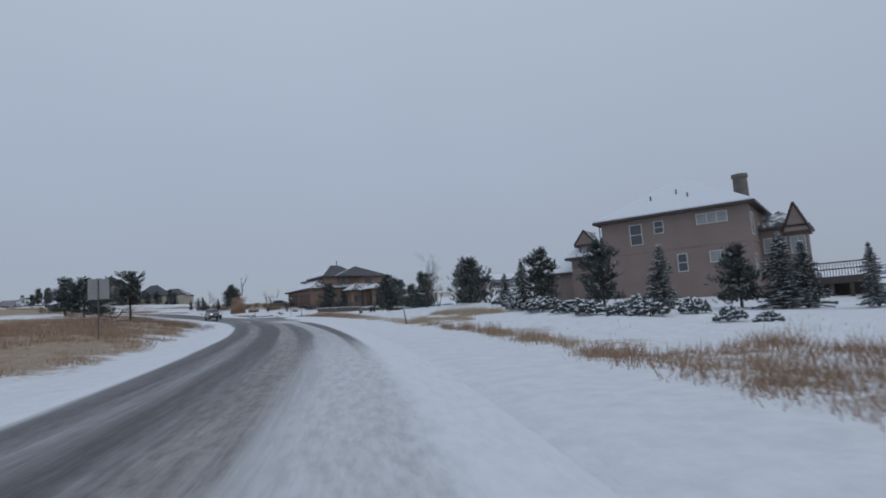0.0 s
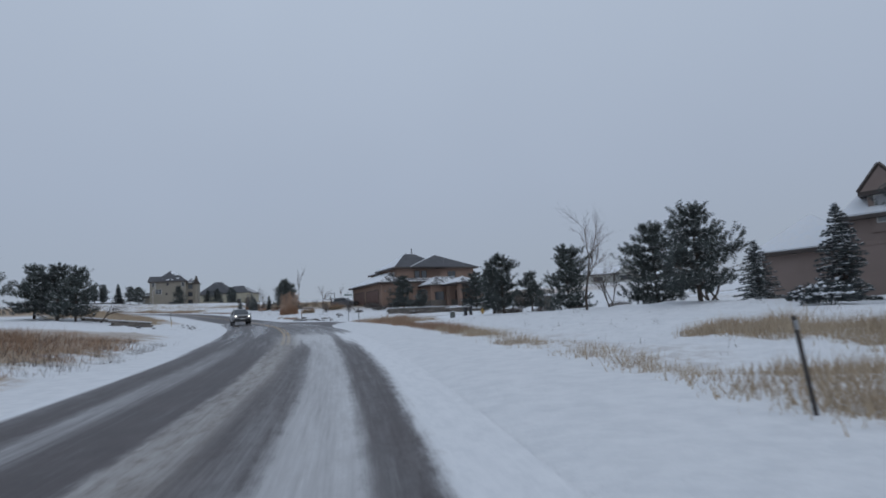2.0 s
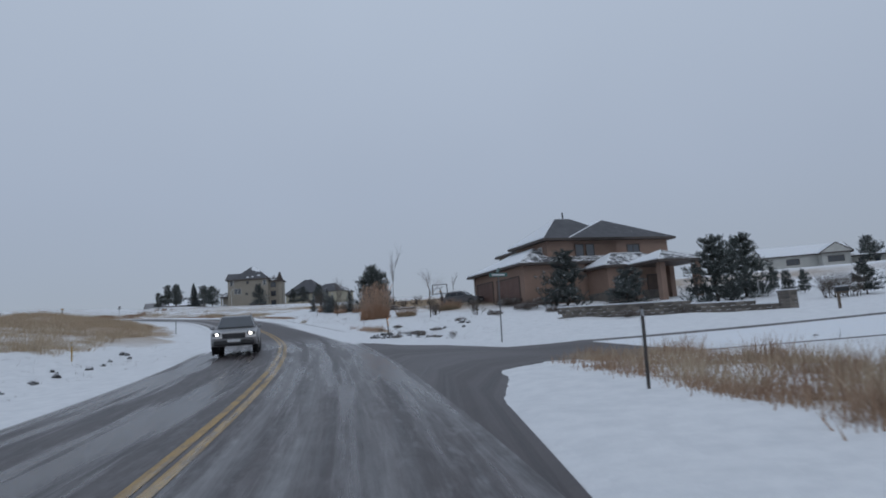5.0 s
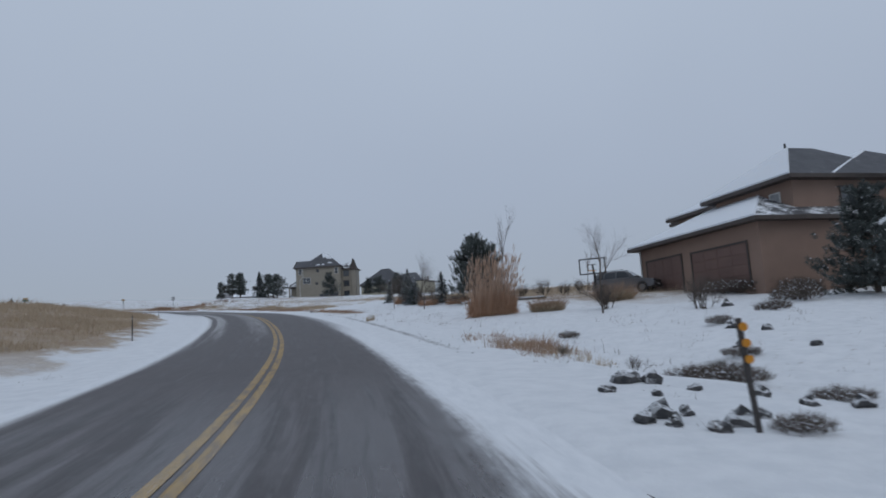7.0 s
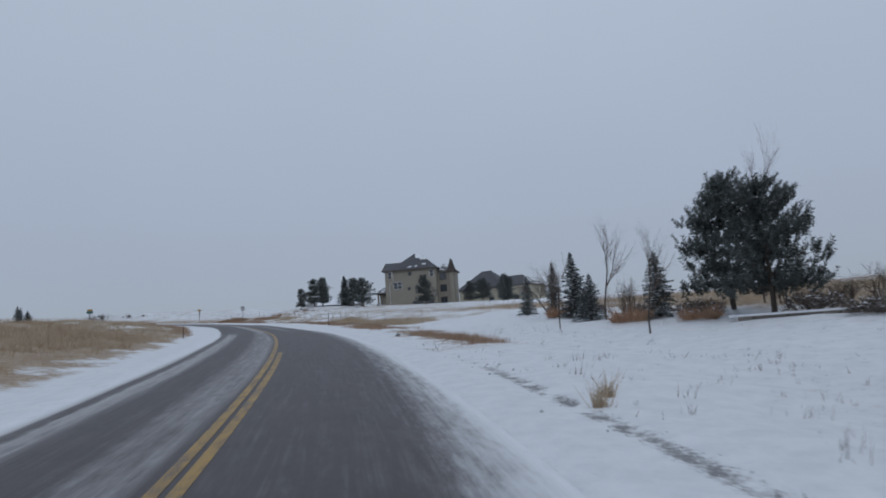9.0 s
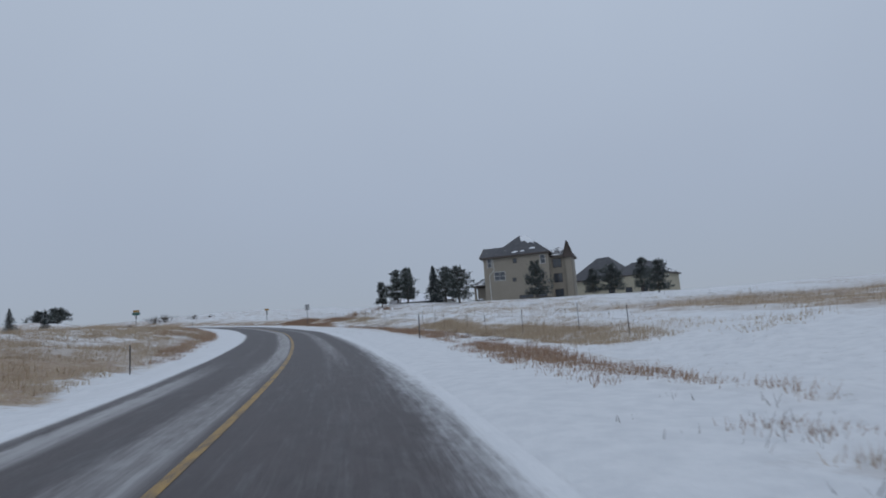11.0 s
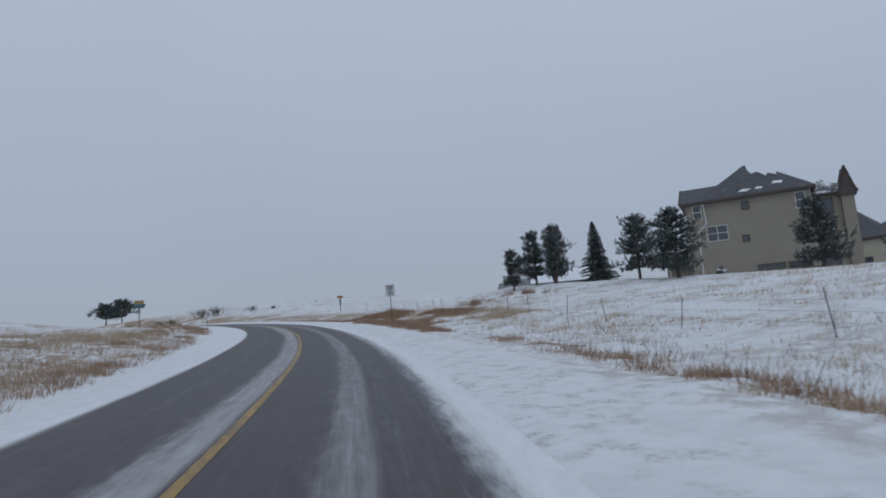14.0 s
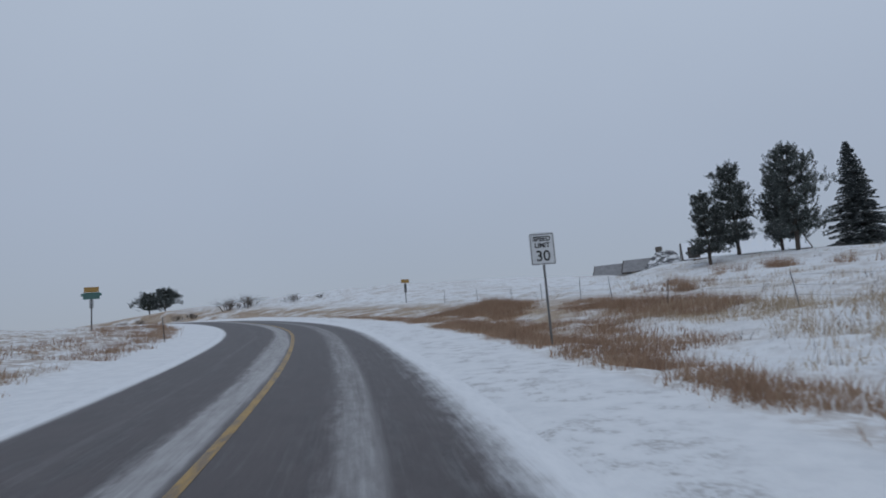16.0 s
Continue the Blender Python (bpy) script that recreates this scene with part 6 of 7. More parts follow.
def speed_sign():
    x, y = -80.0, 235.2
    t = thing("speed_limit_sign", pose(x, y, floor_z(x, y), 0, -0.6, facing(257, -8)), "white speed limit sign on a steel post in snow", "road sign")
    b = B()
    box(b, -0.03, 0.0, -0.5, 0.03, 0.035, 2.95, 0.006)
    part("post", b, M_STEEL, t)
    zc = 2.58
    p = part("sign_panel", plate(B(), 0.68, 0.86, zc, -0.012), M_SIGN_WHITE, t)
    b = B()
    for x0, z0, x1, z1 in ((-0.315, 0.395, 0.315, 0.41), (-0.315, -0.41, 0.315, -0.395), (-0.315, -0.395, -0.30, 0.395), (0.30, -0.395, 0.315, 0.395)):
        box(b, x0, -0.0165, zc + z0, x1, -0.013, zc + z1)
    part("border", b, M_BLACK, p, "black border line")
    for body, size, dz in (("SPEED", 0.175, 0.275), ("LIMIT", 0.175, 0.095), ("30", 0.40, -0.20)):
        text_part(body, size, M_BLACK, p, Matrix.Translation((0, -0.018, zc + dz)) @ Matrix.Rotation(radians(90), 4, "X"))
    b = B()
    box(b, -0.30, -0.02, zc + 0.43, 0.31, 0.02, zc + 0.455, 0.01)
    part("snow", b, M_SNOW, p)


def back_sign():
    x, y = -8.0, 34.5
    t = thing("road_sign", pose(x, y, floor_z(x, y), 0, 0, facing(34, 4)), "bare aluminium back of a road sign on a post in grass", "road sign")
    b = B()
    box(b, -0.03, -0.04, -0.5, 0.03, 0.0, 2.95, 0.006)
    part("post", b, M_STEEL, t)
    part("sign_panel", plate(B(), 0.95, 1.0, 2.45, 0.002, corner=0.04), M_SIGN_BACK, t)


def trail_signs():
    x, y = -121.0, 241.9
    t = thing("road_sign", pose(x, y, 18.0, 0, 0, facing(283, -6)), "teal and amber sign boards on a post in grass", "road sign")
    b = B()
    box(b, -0.05, 0.0, -2.0, 0.05, 0.06, 3.3, 0.008)
    part("post", b, M_STEEL, t)
    b = B()
    box(b, -0.50, -0.03, 3.28, 0.50, 0.0, 3.66, 0.01)
    part("sign_panel", b, M_SIGN_YELLOW, t, "amber upper board")
    b = B()
    box(b, -0.56, -0.035, 2.76, 0.56, -0.005, 3.26, 0.01)
    box(b, -0.70, -0.03, 3.0, 0.70, -0.01, 3.2, 0.01)
    part("sign_panel", b, M_SIGN_GREEN, t, "teal lower board")
    b = B()
    box(b, -0.14, 0.0, 2.1, 0.14, 0.02, 2.74, 0.01)
    part("small_panel", b, M_SIGN_BACK, t)
    x, y = -116.8, 272.7
    t = thing("road_sign", pose(x, y, 18.95, 0, 0, facing(290, -6)), "small amber sign board on a post on a snowy slope", "road sign")
    b = B()
    box(b, -0.05, 0.0, -2.0, 0.05, 0.06, 3.3, 0.008)
    part("post", b, M_STEEL, t)
    b = B()
    box(b, -0.45, -0.03, 3.2, 0.45, 0.0, 3.6, 0.01)
    part("sign_panel", b, M_SIGN_YELLOW, t)
    b = B()
    box(b, -0.14, -0.02, 2.2, 0.14, 0.0, 3.1, 0.01)
    part("small_panel", b, M_STEEL, t)


def street_sign():
    x, y = 3.3, 105.2
    t = thing("street_sign", pose(x, y, floor_z(x, y), 0, 1.5, facing(104)), "green street name sign on a thin pole in snow", "road sign")
    b = B()
    rod(b, (0, 0, -0.4), (0, 0, 2.85), 0.03, 0.03, 8)
    part("post", b, M_STEEL, t)
    for k, (z, turn) in enumerate(((2.95, 0), (3.15, 80))):
        b = B()
        box(b, -0.42, -0.012, z - 0.09, 0.42, 0.012, z + 0.09, 0.004)
        bmesh.ops.rotate(b, matrix=Matrix.Rotation(radians(turn), 3, "Z"), verts=b.verts)
        pl = part("name_blade", b, M_SIGN_GREEN, t)
        b = B()
        box(b, -0.30, -0.016, z - 0.035, 0.30, -0.0125, z + 0.035)
        bmesh.ops.rotate(b, matrix=Matrix.Rotation(radians(turn), 3, "Z"), verts=b.verts)
        part("lettering_bar", b, M_SIGN_WHITE, pl)


speed_sign()
back_sign()
trail_signs()
street_sign()


# ---- fence along the field ----
def fence():
    t = thing("wire_fence", pose(0, 0, 0), "thin steel post and wire fence in dry grass", "fence")
    prev = None
    for k in range(21):
        s = 186 + k * 5.4 + 0.9 * math.sin(k * 5.1)
        l = float(np.interp(s, [186, 202, 208, 230, 262, 300], [10.6, 9.9, 10.1, 10.9, 12.2, 16.0])) + 0.25 * math.sin(k * 2.1)
        x, y = (float(q) for q in spot(s, l))
        z = floor_z(x, y)
        h = 1.15 + 0.16 * math.sin(k * 1.3)
        b = B()
        rod(b, (x, y, z - 0.3), (x + 0.16 * math.sin(k * 3.3), y + 0.14 * math.sin(k * 1.9), z + h), 0.016, 0.015, 5)
        part("post", b, M_DARKPOST, t)
        if prev:
            b = B()
            for f in (0.35, 0.62, 0.9):
                rod(b, (prev[0], prev[1], prev[2] + f), (x, y, z + f), 0.004, 0.004, 3)
            part("wire", b, M_STEEL, t)
        prev = (x, y, z)


fence()


# ---- yard things ----
def wheelie_bin(x, y, turn):
    t = thing("wheelie_bin", pose(x, y, floor_z(x, y), 0, 0, turn), "black plastic wheelie bin standing in snow", "bin", "bins at the kerb")
    b = B()
    box(b, -0.145, -0.19, 0.06, 0.145, 0.19, 0.80)
    for v in b.verts:
        if v.co.z < 0.4:
            v.co.x *= 0.82
            v.co.y *= 0.82
    bmesh.ops.bevel(b, geom=b.edges[:], offset=0.03, segments=2, affect="EDGES")
    part("body", b, M_BLACK, t)
    b = B()
    box(b, -0.16, -0.215, 0.80, 0.16, 0.205, 0.87, 0.025)
    part("lid", b, M_BLACK, t)
    b = B()
    box(b, -0.15, -0.2, 0.872, 0.15, 0.19, 0.895, 0.01)
    part("snow", b, M_SNOW, t)
    for sx in (-0.15, 0.15):
        b = B()
        rod(b, (sx - 0.025, 0.18, 0.09), (sx + 0.025, 0.18, 0.09), 0.09, 0.09, 12)
        part("wheel", b, M_TYRE, t)


def hydrant(x, y):
    t = thing("fire_hydrant", pose(x, y, floor_z(x, y), 0, 0, 20), "yellow fire hydrant half sunk in snow", "hydrant")
    b = B()
    rod(b, (0, 0, -0.1), (0, 0, 0.46), 0.11, 0.10, 12)
    rod(b, (0, 0, 0.40), (0, 0, 0.45), 0.145, 0.145, 12)
    part("barrel", b, M_HYDRANT, t)
    b = B()
    rod(b, (0, 0, 0.46), (0, 0, 0.60), 0.12, 0.045, 12)
    rod(b, (0, 0, 0.60), (0, 0, 0.66), 0.03, 0.03, 5)
    part("bonnet", b, M_HYDRANT, t)
    for d in ((0.2, 0, 0), (-0.2, 0, 0), (0, -0.21, 0)):
        b = B()
        rod(b, (0, 0, 0.32), (d[0], d[1], 0.32), 0.055, 0.06, 10)
        part("nozzle", b, M_HYDRANT, t)


def utility_box(x, y, w, h, turn):
    t = thing("utility_box", pose(x, y, floor_z(x, y), 0, 0, turn), "grey-green utility pedestal box capped with snow", "utility box")
    b = B()
    box(b, -w / 2, -w / 2, -0.1, w / 2, w / 2, h, 0.02)
    part("body", b, M_GREENBOX, t)
    b = B()
    box(b, -w / 2 - 0.02, -w / 2 - 0.02, h, w / 2 + 0.02, w / 2 + 0.02, h + 0.05, 0.015)
    part("lid", b, M_GREENBOX, t)
    b = B()
    box(b, -w / 2, -w / 2, h + 0.05, w / 2, w / 2, h + 0.09, 0.02)
    part("snow", b, M_SNOW, t)


def mailbox(x, y, turn):
    t = thing("mailbox", pose(x, y, floor_z(x, y), 0, 0, turn), "dark mailbox on a wooden post in snow", "mailbox")
    b = B()
    box(b, -0.06, -0.06, -0.3, 0.06, 0.06, 1.05, 0.01)
    part("post", b, M_WOOD, t)
    b = B()
    box(b, -0.05, -0.45, 0.72, 0.05, 0.15, 0.80, 0.01)
    part("arm", b, M_WOOD, t)
    b = B()
    rod(b, (0, -0.48, 0.92), (0, 0.10, 0.92), 0.12, 0.12, 14)
    box(b, -0.12, -0.48, 0.80, 0.12, 0.10, 0.92)
    part("box", b, M_BLACK, t)
    b = B()
    box(b, -0.08, -0.46, 1.035, 0.08, 0.08, 1.07, 0.012)
    part("snow", b, M_SNOW, t)


wheelie_bin(14.0, 91.25, 12)
wheelie_bin(14.42, 90.95, -6)
hydrant(15.9, 92.6)
utility_box(11.6, 84.2, 0.32, 0.42, 15)
mailbox(19.9, 108.1, 70)


def block_mesh(name, seed):
    """A rough-faced wall block a metre long in its own measure, with worn edges."""
    rng = random.Random(seed)
    b = B()
    box(b, -0.5, -0.5, 0, 0.5, 0.5, 1, 0.05)
    for v in b.verts:
        v.co += Vector((rng.gauss(0, 0.012), rng.gauss(0, 0.03), rng.gauss(0, 0.02)))
    return mesh_of(b, name, M_STONE)


BLOCKS = [block_mesh("block", s) for s in range(4)]


def block_wall(p, q, courses, length, depth, height, label, z_drop=0.0, steps=0):
    """Dry-stacked wall of separate blocks; steps: the last stretch drops by a course at a time."""
    p, q = Vector((*p, 0)), Vector((*q, 0))
    d = q - p
    turn = math.degrees(math.atan2(d.y, d.x))
    t = thing("retaining_wall", pose(0, 0, 0), label, "wall")
    n = int(d.length / length)
    rng = random.Random(n)
    for c in range(courses):
        for k in range(n):
            if steps and c >= courses - max(0, int((k - n * 0.45) / (n * 0.55) * steps + 0.5)):
                continue
            f = (k + 0.5 + 0.5 * (c % 2)) / n
            pt = p + d * min(f, 0.995)
            zb = floor_z(pt.x, pt.y) if not z_drop else 0
            zb = (floor_z(p.x, p.y) * (1 - f) + floor_z(q.x, q.y) * f) - 0.12
            o = new("block", BLOCKS[rng.randrange(4)])
            o.parent = t
            o.matrix_basis = pose(pt.x, pt.y, zb + c * height, 0, 0, turn + rng.gauss(0, 1.0)) @ Matrix.Diagonal((length * 0.985, depth, height * 0.97, 1))
    b = B()
    for k in range(n * 2):
        f = (k + 0.5) / (n * 2)
        pt = p + d * f
        top = courses - (max(0, int((int(f * n) - n * 0.45) / (n * 0.55) * steps + 0.5)) if steps else 0)
        zb = (floor_z(p.x, p.y) * (1 - f) + floor_z(q.x, q.y) * f) - 0.12 + top * height
        bmesh.ops.create_cube(b, size=1, matrix=pose(pt.x, pt.y, zb + 0.03, 0, 0, turn) @ Matrix.Diagonal((length * 0.55, depth * 0.9, 0.07, 1)))
    part("snow", b, M_SNOW, t, "snow lying along the wall top")
    return t


block_wall((8.6, 121.2), (20.9, 114.7), 4, 0.55, 0.35, 0.22, "low retaining wall of brown stone blocks capped with snow", steps=2)
block_wall((-18.3, 95.4), (-16.2, 100.3), 3, 0.5, 0.4, 0.2, "low grey stone block wall rising from snow")
block_wall((-23.1, 101.7), (-22.4, 106.6), 2, 0.5, 0.4, 0.2, "low grey stone block wall rising from snow")


def stone_pillar(x, y, w, h):
    t = thing("stone_pillar", pose(x, y, floor_z(x, y), 0, 0, 25), "square stone pillar with a cap beside the drive", "pillar")
    for c in range(5):
        for k in range(4):
            o = new("block", BLOCKS[(c + k) % 4])
            o.parent = t
            a = k * 90
            off = Matrix.Rotation(radians(a), 4, "Z") @ Matrix.Translation((w * 0.12, -w * 0.36, -0.05 + c * h / 5))
            o.matrix_basis = off @ Matrix.Diagonal((w * 0.74, w * 0.28, h / 5 * 0.97, 1))
    b = B()
    box(b, -w * 0.56, -w * 0.56, h - 0.05, w * 0.56, w * 0.56, h + 0.04, 0.02)
    part("cap", b, M_STONE, t)
    b = B()
    box(b, -w * 0.52, -w * 0.52, h + 0.04, w * 0.52, w * 0.52, h + 0.10, 0.03)
    part("snow", b, M_SNOW, t)


stone_pillar(22.9, 95.0, 1.0, 1.15)
stone_pillar(20.9, 114.6, 0.75, 1.0)

ROCKS = []
for sd in range(4):
    b = B()
    bmesh.ops.create_icosphere(b, subdivisions=2, radius=0.5)
    for v in b.verts:
        v.co *= 1 + 0.75 * noise.cell(v.co * 2.3 + Vector((sd * 7, 0, 0))) * 0.6 + 0.3 * noise.noise(v.co * 3 + Vector((sd * 3, 9, 0)))
        v.co.z *= 0.95
    ROCKS.append(mesh_of(b, "rock", rough_surface("dark_snowy_rock", (0.05, 0.052, 0.058), (0.10, 0.098, 0.098), 3.0, 0.9, 12, 0.8, 0.04, snow=0.8)))
rr = random.Random(77)
rock_spots = [(112.8, 3.45, 0.62), (112.9, 3.78, 0.40), (112.6, 3.10, 0.46), (112.3, 3.30, 0.36), (112.1, 3.95, 0.60), (111.9, 3.60, 0.42), (112.4, 4.45, 0.40), (115.7, 4.35, 0.66), (115.5, 4.75, 0.62),
              (115.9, 4.55, 0.50), (114.8, 5.0, 0.40), (113.9, 5.5, 0.46), (113.5, 5.9, 0.42), (114.9, 3.7, 0.36), (114.3, 4.2, 0.34), (116.2, 5.6, 0.40), (113.2, 6.4, 0.44), (117.4, 7.2, 0.5),
              (123.8, 12.3, 0.8), (122.2, 12.3, 0.6), (131.6, 18.6, 1.0), (120.0, 9.6, 0.5), (118.6, 10.5, 0.5), (164.7, 3.6, 0.42), (163.7, 4.05, 0.34)]
rock_spots += [(96 + k * 1.7 + rr.uniform(-0.4, 0.4), -8.4 - rr.uniform(0, 1.2), rr.uniform(0.3, 0.6)) for k in range(11)]
rock_spots += [(98, -12.0, 0.6), (97, -13.2, 0.7), (102, -14.5, 0.5), (94.0, 14.0, 0.5), (252.1, 30.7, 1.8), (251.6, 30.2, 1.1)]
for k, (s, l, r) in enumerate(rock_spots):
    x, y = (float(q) for q in spot(s, l))
    o = new("rock", ROCKS[k % 4])
    r *= 0.5
    o.matrix_basis = pose(x, y, floor_z(x, y) + 0.08 * r, 12 * math.sin(k), 9 * math.cos(k * 2), k * 53) @ Matrix.Diagonal((r * rr.uniform(0.9, 1.4), r, r, 1))
    tagged(o, "dark angular boulder patched with snow", "rock", "boulders along the ditch")


def hoop(x, y, turn, dz):
    t = thing("basketball_hoop", pose(x, y, floor_z(x, y) + dz, 0, 0, turn), "basketball hoop on a dark pole beside the drive", "basketball hoop")
    b = B()
    box(b, -0.08, -0.08, -0.3, 0.08, 0.08, 2.6, 0.01)
    rod(b, (0, 0, 2.5), (0, -0.7, 3.1), 0.06, 0.06, 6)
    rod(b, (0, 0, 2.2), (0, -0.7, 2.8), 0.05, 0.05, 6)
    part("pole", b, M_BLACK, t)
    b = B()
    for x0, z0, x1, z1 in ((-0.9, 2.45, 0.9, 2.53), (-0.9, 3.47, 0.9, 3.55), (-0.9, 2.53, -0.82, 3.47), (0.82, 2.53, 0.9, 3.47), (-0.3, 2.7, 0.3, 2.74), (-0.3, 3.1, 0.3, 3.14)):
        box(b, x0, -0.76, z0, x1, -0.70, z1)
    bd = part("backboard", b, M_BLACK, t)
    b = B()
    box(b, -0.82, -0.738, 2.53, 0.82, -0.728, 3.47)
    acrylic = make_glass("clear_acrylic_board", (0.9, 0.92, 0.95), 0.0)
    acrylic.node_tree.nodes["Principled BSDF"].inputs["Transmission Weight"].default_value = 1.0
    acrylic.node_tree.nodes["Principled BSDF"].inputs["IOR"].default_value = 1.01
    part("board_panel", b, acrylic, bd)
    b = B()
    for k in range(16):
        a, c = radians(22.5 * k), radians(22.5 * (k + 1))
        rod(b, (0.23 * math.cos(a), -1.0 + 0.23 * math.sin(a), 2.68), (0.23 * math.cos(c), -1.0 + 0.23 * math.sin(c), 2.68), 0.012, 0.012, 5)
    part("rim", b, M_AMBER, t)


hoop(0.5, 150.2, -15, -0.85)


# ---- vehicles ----
def suv(x, y, turn, paint, label, lit, z=None):
    """Forward is -y."""
    t = thing("car", pose(x, y, floor_z(x, y) if z is None else z, 0, 0, turn), label, "car")
    half = 0.92
    low = [(-2.25, 0.42), (-2.30, 0.62), (-2.22, 0.86), (-1.25, 1.02), (-0.85, 1.06), (2.05, 1.10), (2.24, 0.98), (2.28, 0.55), (2.18, 0.36), (-2.1, 0.30)]

    def loft(prof, ys):
        b = B()
        rings = []
        for sx, inx in ys:
            cx = sum(p[0] for p in prof) / len(prof)
            cz = sum(p[1] for p in prof) / len(prof)
            rings.append([b.verts.new((sx, cx + (p[0] - cx) * inx, cz + (p[1] - cz) * inx)) for p in prof])
        for r0, r1 in zip(rings, rings[1:]):
            for k in range(len(prof)):
                b.faces.new((r0[k], r0[(k + 1) % len(prof)], r1[(k + 1) % len(prof)], r1[k]))
        b.faces.new(rings[0])
        b.faces.new(rings[-1])
        bmesh.ops.recalc_face_normals(b, faces=b.faces)
        return b

    body = part("body", loft(low, [(-half, 0.93), (-half * 0.96, 0.985), (-half * 0.8, 1.0), (half * 0.8, 1.0), (half * 0.96, 0.985), (half, 0.93)]), paint, t, smooth=False)
    cabin = [(-0.95, 1.04), (-0.25, 1.58), (0.1, 1.66), (1.5, 1.66), (1.85, 1.60), (2.12, 1.08)]
    b = B()
    ring_l = [b.verts.new((-0.84 + 0.22 * (p[1] - 1.04) / 0.62, p[0], p[1])) for p in cabin]
    ring_r = [b.verts.new((0.84 - 0.22 * (p[1] - 1.04) / 0.62, p[0], p[1])) for p in cabin]
    n = len(cabin)
    for k in range(n):
        b.faces.new((ring_l[k], ring_l[(k + 1) % n], ring_r[(k + 1) % n], ring_r[k]))
    b.faces.new(ring_l)
    b.faces.new(ring_r)
    bmesh.ops.recalc_face_normals(b, faces=b.faces)
    bmesh.ops.bevel(b, geom=b.edges[:], offset=0.03, segments=2, affect="EDGES")
    part("cabin", b, paint, t)
    b = B()
    vs = [b.verts.new(p) for p in ((-0.76, -0.90, 1.09), (0.76, -0.90, 1.09), (0.60, -0.30, 1.555), (-0.60, -0.30, 1.555))]
    b.faces.new(vs)
    bmesh.ops.translate(b, vec=(0, -0.035, 0.03), verts=b.verts)
    bmesh.ops.solidify(b, geom=b.faces[:], thickness=0.01)
    part("windscreen", b, M_GLASS, t)
    b = B()
    vs = [b.verts.new(p) for p in ((-0.72, 2.10, 1.14), (0.72, 2.10, 1.14), (0.60, 1.90, 1.56), (-0.60, 1.90, 1.56))]
    b.faces.new(vs)
    bmesh.ops.translate(b, vec=(0, 0.03, 0.01), verts=b.verts)
    bmesh.ops.solidify(b, geom=b.faces[:], thickness=0.01)
    part("rear_window", b, M_GLASS, t)
    for sg in (-1, 1):
        for y0, y1, yt0, yt1 in ((-0.66, 0.42, -0.12, 0.42), (0.50, 1.35, 0.50, 1.30), (1.42, 1.92, 1.38, 1.70)):
            b = B()
            vs = [b.verts.new((sg * (0.845 - 0.22 * (zz - 1.04) / 0.62 + 0.012), yy, zz)) for yy, zz in ((y0, 1.12), (y1, 1.12), (yt1, 1.56), (yt0, 1.56))]
            b.faces.new(vs)
            bmesh.ops.solidify(b, geom=b.faces[:], thickness=0.008)
            part("side_window", b, M_GLASS, t)
        b = B()
        box(b, sg * 0.90, -0.72, 1.06, sg * 1.08, -0.60, 1.20, 0.03)
        part("mirror", b, paint, t)
        for wy in (-1.42, 1.38):
            b = B()
            rod(b, (sg * 0.70, wy, 0.34), (sg * 0.935, wy, 0.34), 0.345, 0.345, 24)
            w = part("wheel", b, M_TYRE, t)
            b = B()
            rod(b, (sg * 0.925, wy, 0.34), (sg * 0.945, wy, 0.34), 0.22, 0.20, 16)
            for k in range(5):
                a = radians(72 * k)
                rod(b, (sg * 0.95, wy, 0.34), (sg * 0.95, wy + 0.2 * math.cos(a), 0.34 + 0.2 * math.sin(a)), 0.025, 0.02, 5)
            part("rim", b, M_STEEL, w)
            b = B()
            rod(b, (sg * 0.86, wy, 0.36), (sg * 0.926, wy, 0.36), 0.41, 0.41, 24)
            part("wheel_arch", b, M_BLACK, t)
        b = B()
        box(b, sg * 0.52, -2.27, 0.72, sg * 0.84, -2.16, 0.86, 0.03)
        part("headlight", b, M_GLASS, t)
        if lit:
            b = B()
            rod(b, (sg * 0.66, -2.285, 0.79), (sg * 0.66, -2.26, 0.79), 0.055, 0.055, 12)
            part("bulb", b, M_LAMP, t, "lit headlight bulb")
        b = B()
        box(b, sg * 0.66, 2.18, 0.86, sg * 0.88, 2.27, 1.06, 0.03)
        part("tail_light", b, rough_surface("dark_red_lens", (0.16, 0.015, 0.012), (0.12, 0.012, 0.01), 3.0, 0.25, 20, 0.05, 0.001), t)
    b = B()
    box(b, -0.46, -2.32, 0.62, 0.46, -2.22, 0.82, 0.02)
    part("grille", b, M_BLACK, t)
    b = B()
    box(b, -0.80, -2.33, 0.34, 0.80, -2.15, 0.54, 0.04)
    part("bumper", b, M_BLACK, t)
    b = B()
    box(b, -0.26, -2.345, 0.46, 0.26, -2.325, 0.57)
    part("number_plate", b, M_SIGN_WHITE, t)
    for sg in (-1, 1):
        b = B()
        rod(b, (sg * 0.58, -0.05, 1.72), (sg * 0.58, 1.75, 1.70), 0.02, 0.02, 6)
        part("roof_rail", b, M_BLACK, t)
    return t


cx, cy = (float(q) for q in spot(107.5, -3.7))
suv(cx, cy, facing(107.5, 0), M_PAINT_SILVER, "silver estate car with lit headlights on the wet road", True, float(road_z(107.5)) + 0.035)
suv(3.0, 152.9, 62, M_PAINT_GREY, "grey estate car parked on the snowy drive by the garage", False)

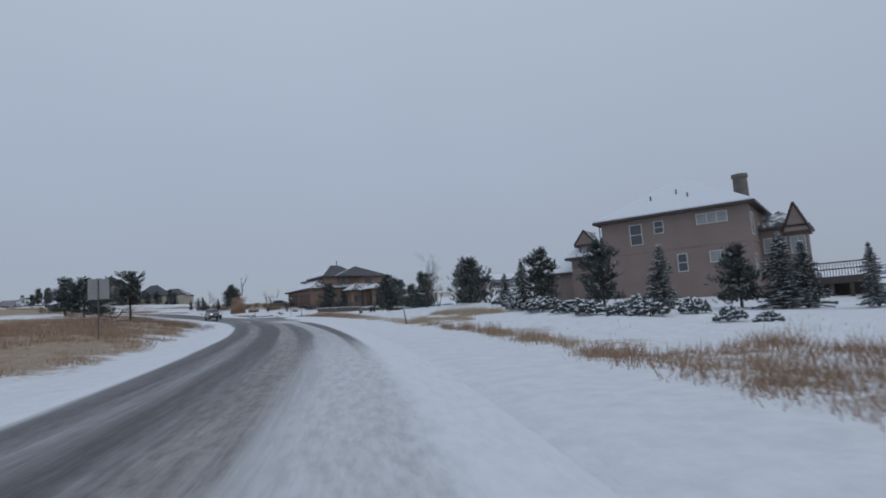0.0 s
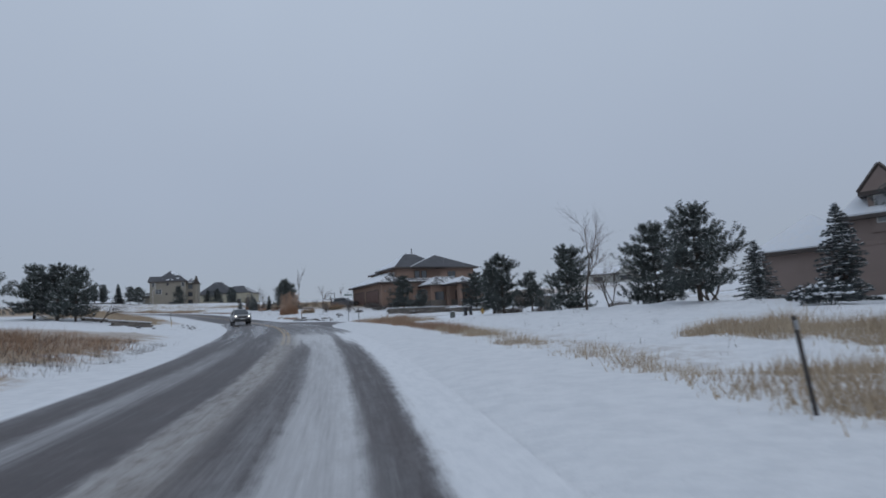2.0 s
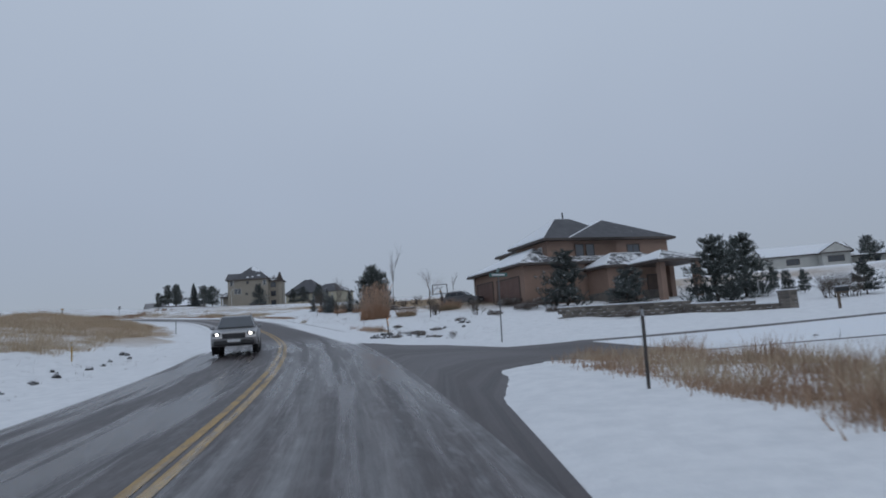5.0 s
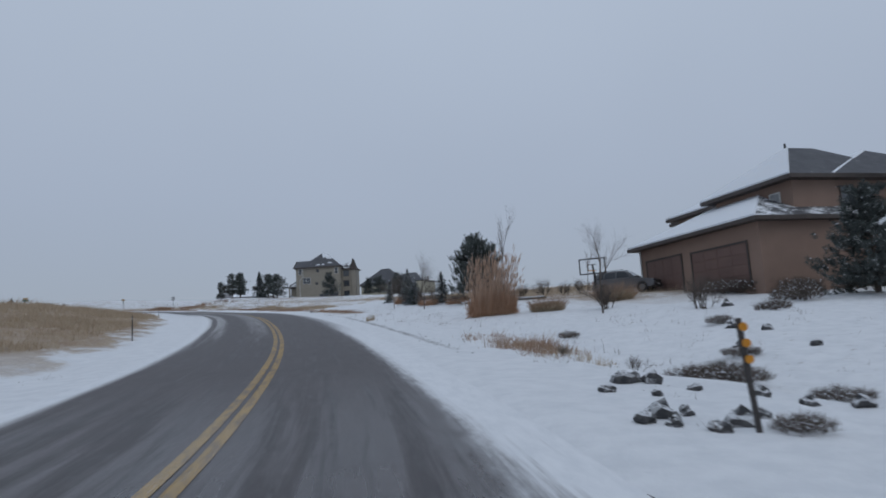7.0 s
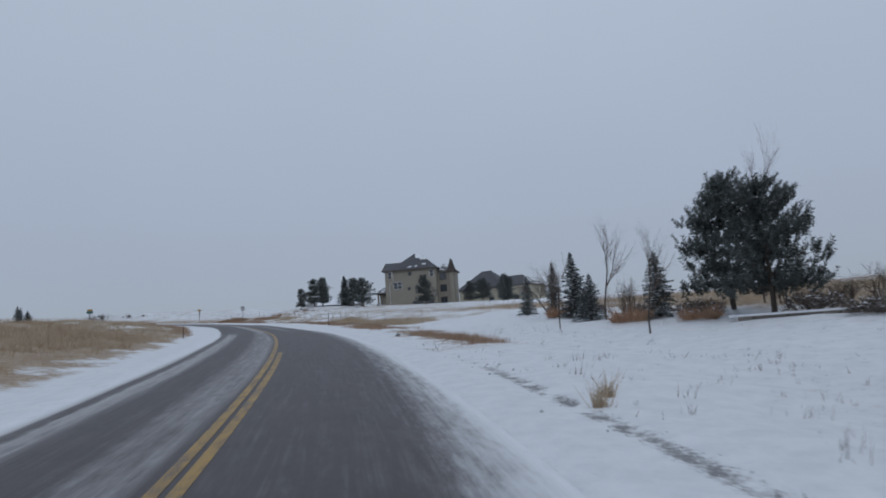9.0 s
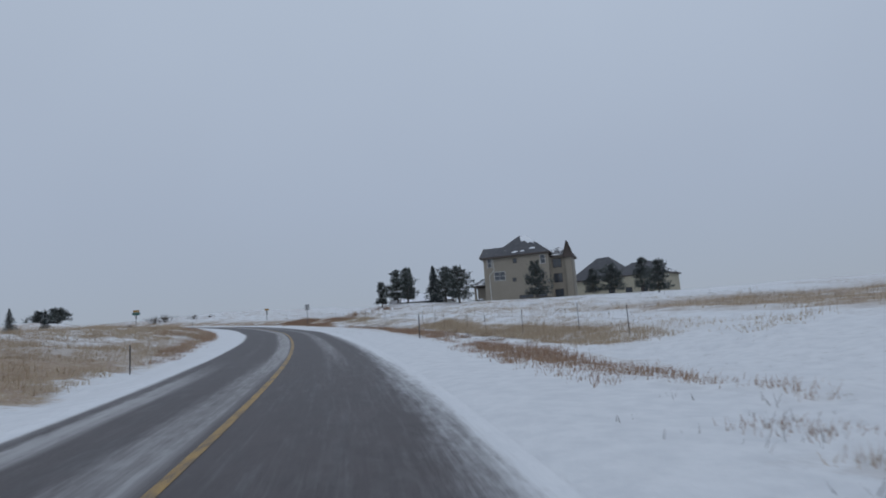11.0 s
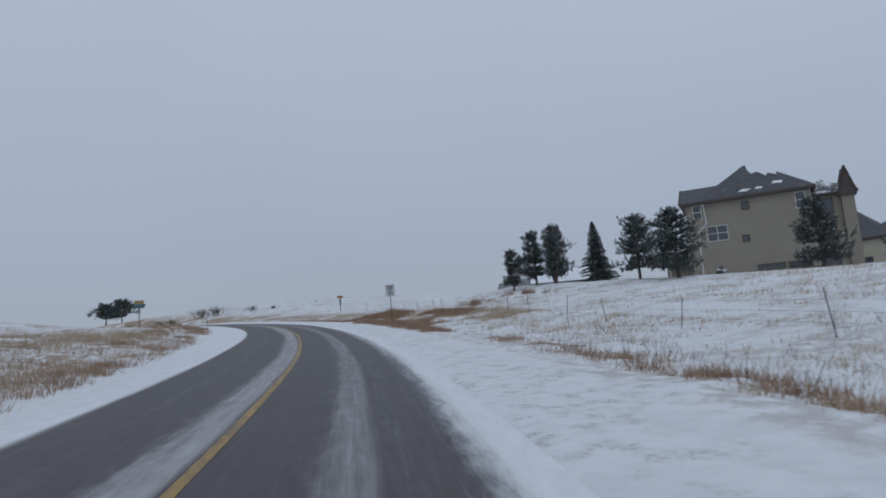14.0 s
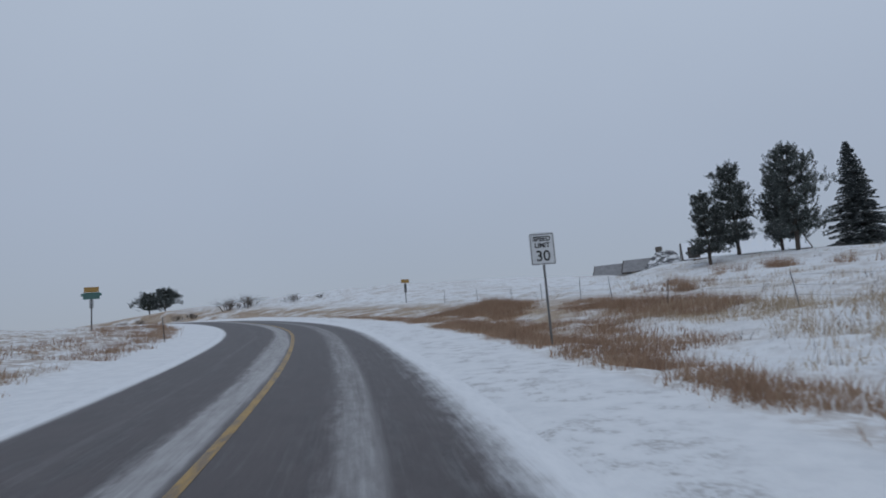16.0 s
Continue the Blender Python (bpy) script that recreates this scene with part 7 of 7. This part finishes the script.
# ---- far trees and bushes on the skyline ----
for k, (x, y, h, w) in enumerate([(-258.4, 320.5, 10.6, 9.4), (-250.1, 320.9, 11.6, 8.8)]):
    stand(FLAT, k, x, y, h, w, 90 * k, "lone pines on the skyline", w0=3.6)
rb = random.Random(77)
for k, f in enumerate((0.06, 0.12, 0.30, 0.36, 0.40, 0.52, 0.58, 0.64, 0.78, 0.93)):
    x, y = -166.0 + 22.0 * f + rb.gauss(0, 0.6), 265.2 + 24.6 * f * (0.6 + 0.4 * f) + rb.gauss(0, 0.5)
    h = 2.4 if k in (7, 5) else rb.uniform(0.9, 1.5)
    stand(TANGLE, k, x, y, h, h * rb.uniform(1.1, 1.7), k * 71, "bushes on the ridge", h0=1.0, w0=1.0)
for k, (s_, l_, h) in enumerate([ (118.5, 6.0, 0.3), (120.5, 5.2, 0.3), (111.4, 7.4, 0.35)]):
    x, y = (float(q) for q in spot(s_, l_))
    stand(TANGLE, k, x, y, h * 1.3, h * 1.4, k * 57, "scrub at the culvert", h0=1.0, w0=1.0)

# spruces and bare trees past the left bank
for k, (x, y, top, w) in enumerate([(-116.9, 222.1, 20.9, 1.8), (-96.0, 203.5, 18.6, 1.9), (-79.5, 190.5, 16.2, 1.5)]):
    stand(SPRUCES, k, x, y, top - floor_z(x, y), w, 40 * k, "spruces past the left bank", w0=2.6)
for k, (x, y, h) in enumerate([(-112.0, 212.0, 4.4), (-110.0, 209.0, 4.0), (-99.0, 200.0, 3.4)]):
    stand(BARE, 1, x, y, h, 1.6, 50 * k, "bare trees", h0=5.0, w0=3.2)
block_wall((-9.5, 156.3), (-3.0, 154.2), 2, 0.5, 0.3, 0.14, "low dark timber and stone edging under snow")


# ---- clods thrown up along the wheel track in the shoulder ----
def clods():
    rng = random.Random(90)
    b = B()
    for _ in range(150):
        st, off = rng.uniform(122, 160), rng.gauss(3.3, 0.25)
        x, y = (float(q) for q in spot(st, off))
        r = rng.uniform(0.008, 0.03)
        q = bmesh.ops.create_icosphere(b, subdivisions=1, radius=r, matrix=pose(x, y, floor_z(x, y) + r * 0.3, 0, 0, rng.uniform(0, 90)))
        for v in q["verts"]:
            v.co += Vector((rng.gauss(0, r * 0.25), rng.gauss(0, r * 0.25), rng.gauss(0, r * 0.2)))
    tagged(new("snow_clods", mesh_of(b, "snow_clods", M_SLUSH)), "grey lumps of slush scattered on shoulder snow", "snow", kind="stuff")


M_SLUSH = rough_surface("wet_grey_slush", (0.28, 0.28, 0.29), (0.55, 0.56, 0.575), 2.5, 0.55, 20, 0.4, 0.01)
clods()


def yard_board(x, y, turn):
    t = thing("board", pose(x, y, floor_z(x, y), 0, 0, turn), "dark square board on a short post under pines", "board")
    b = B()
    box(b, -0.05, 0.0, -0.3, 0.05, 0.08, 0.5, 0.01)
    part("post", b, M_WOOD, t)
    b = B()
    box(b, -0.42, -0.05, 0.25, 0.42, 0.0, 1.08, 0.02)
    part("panel", b, M_TRIM_DARK, t)


yard_board(-85.2, 268.4, 25)
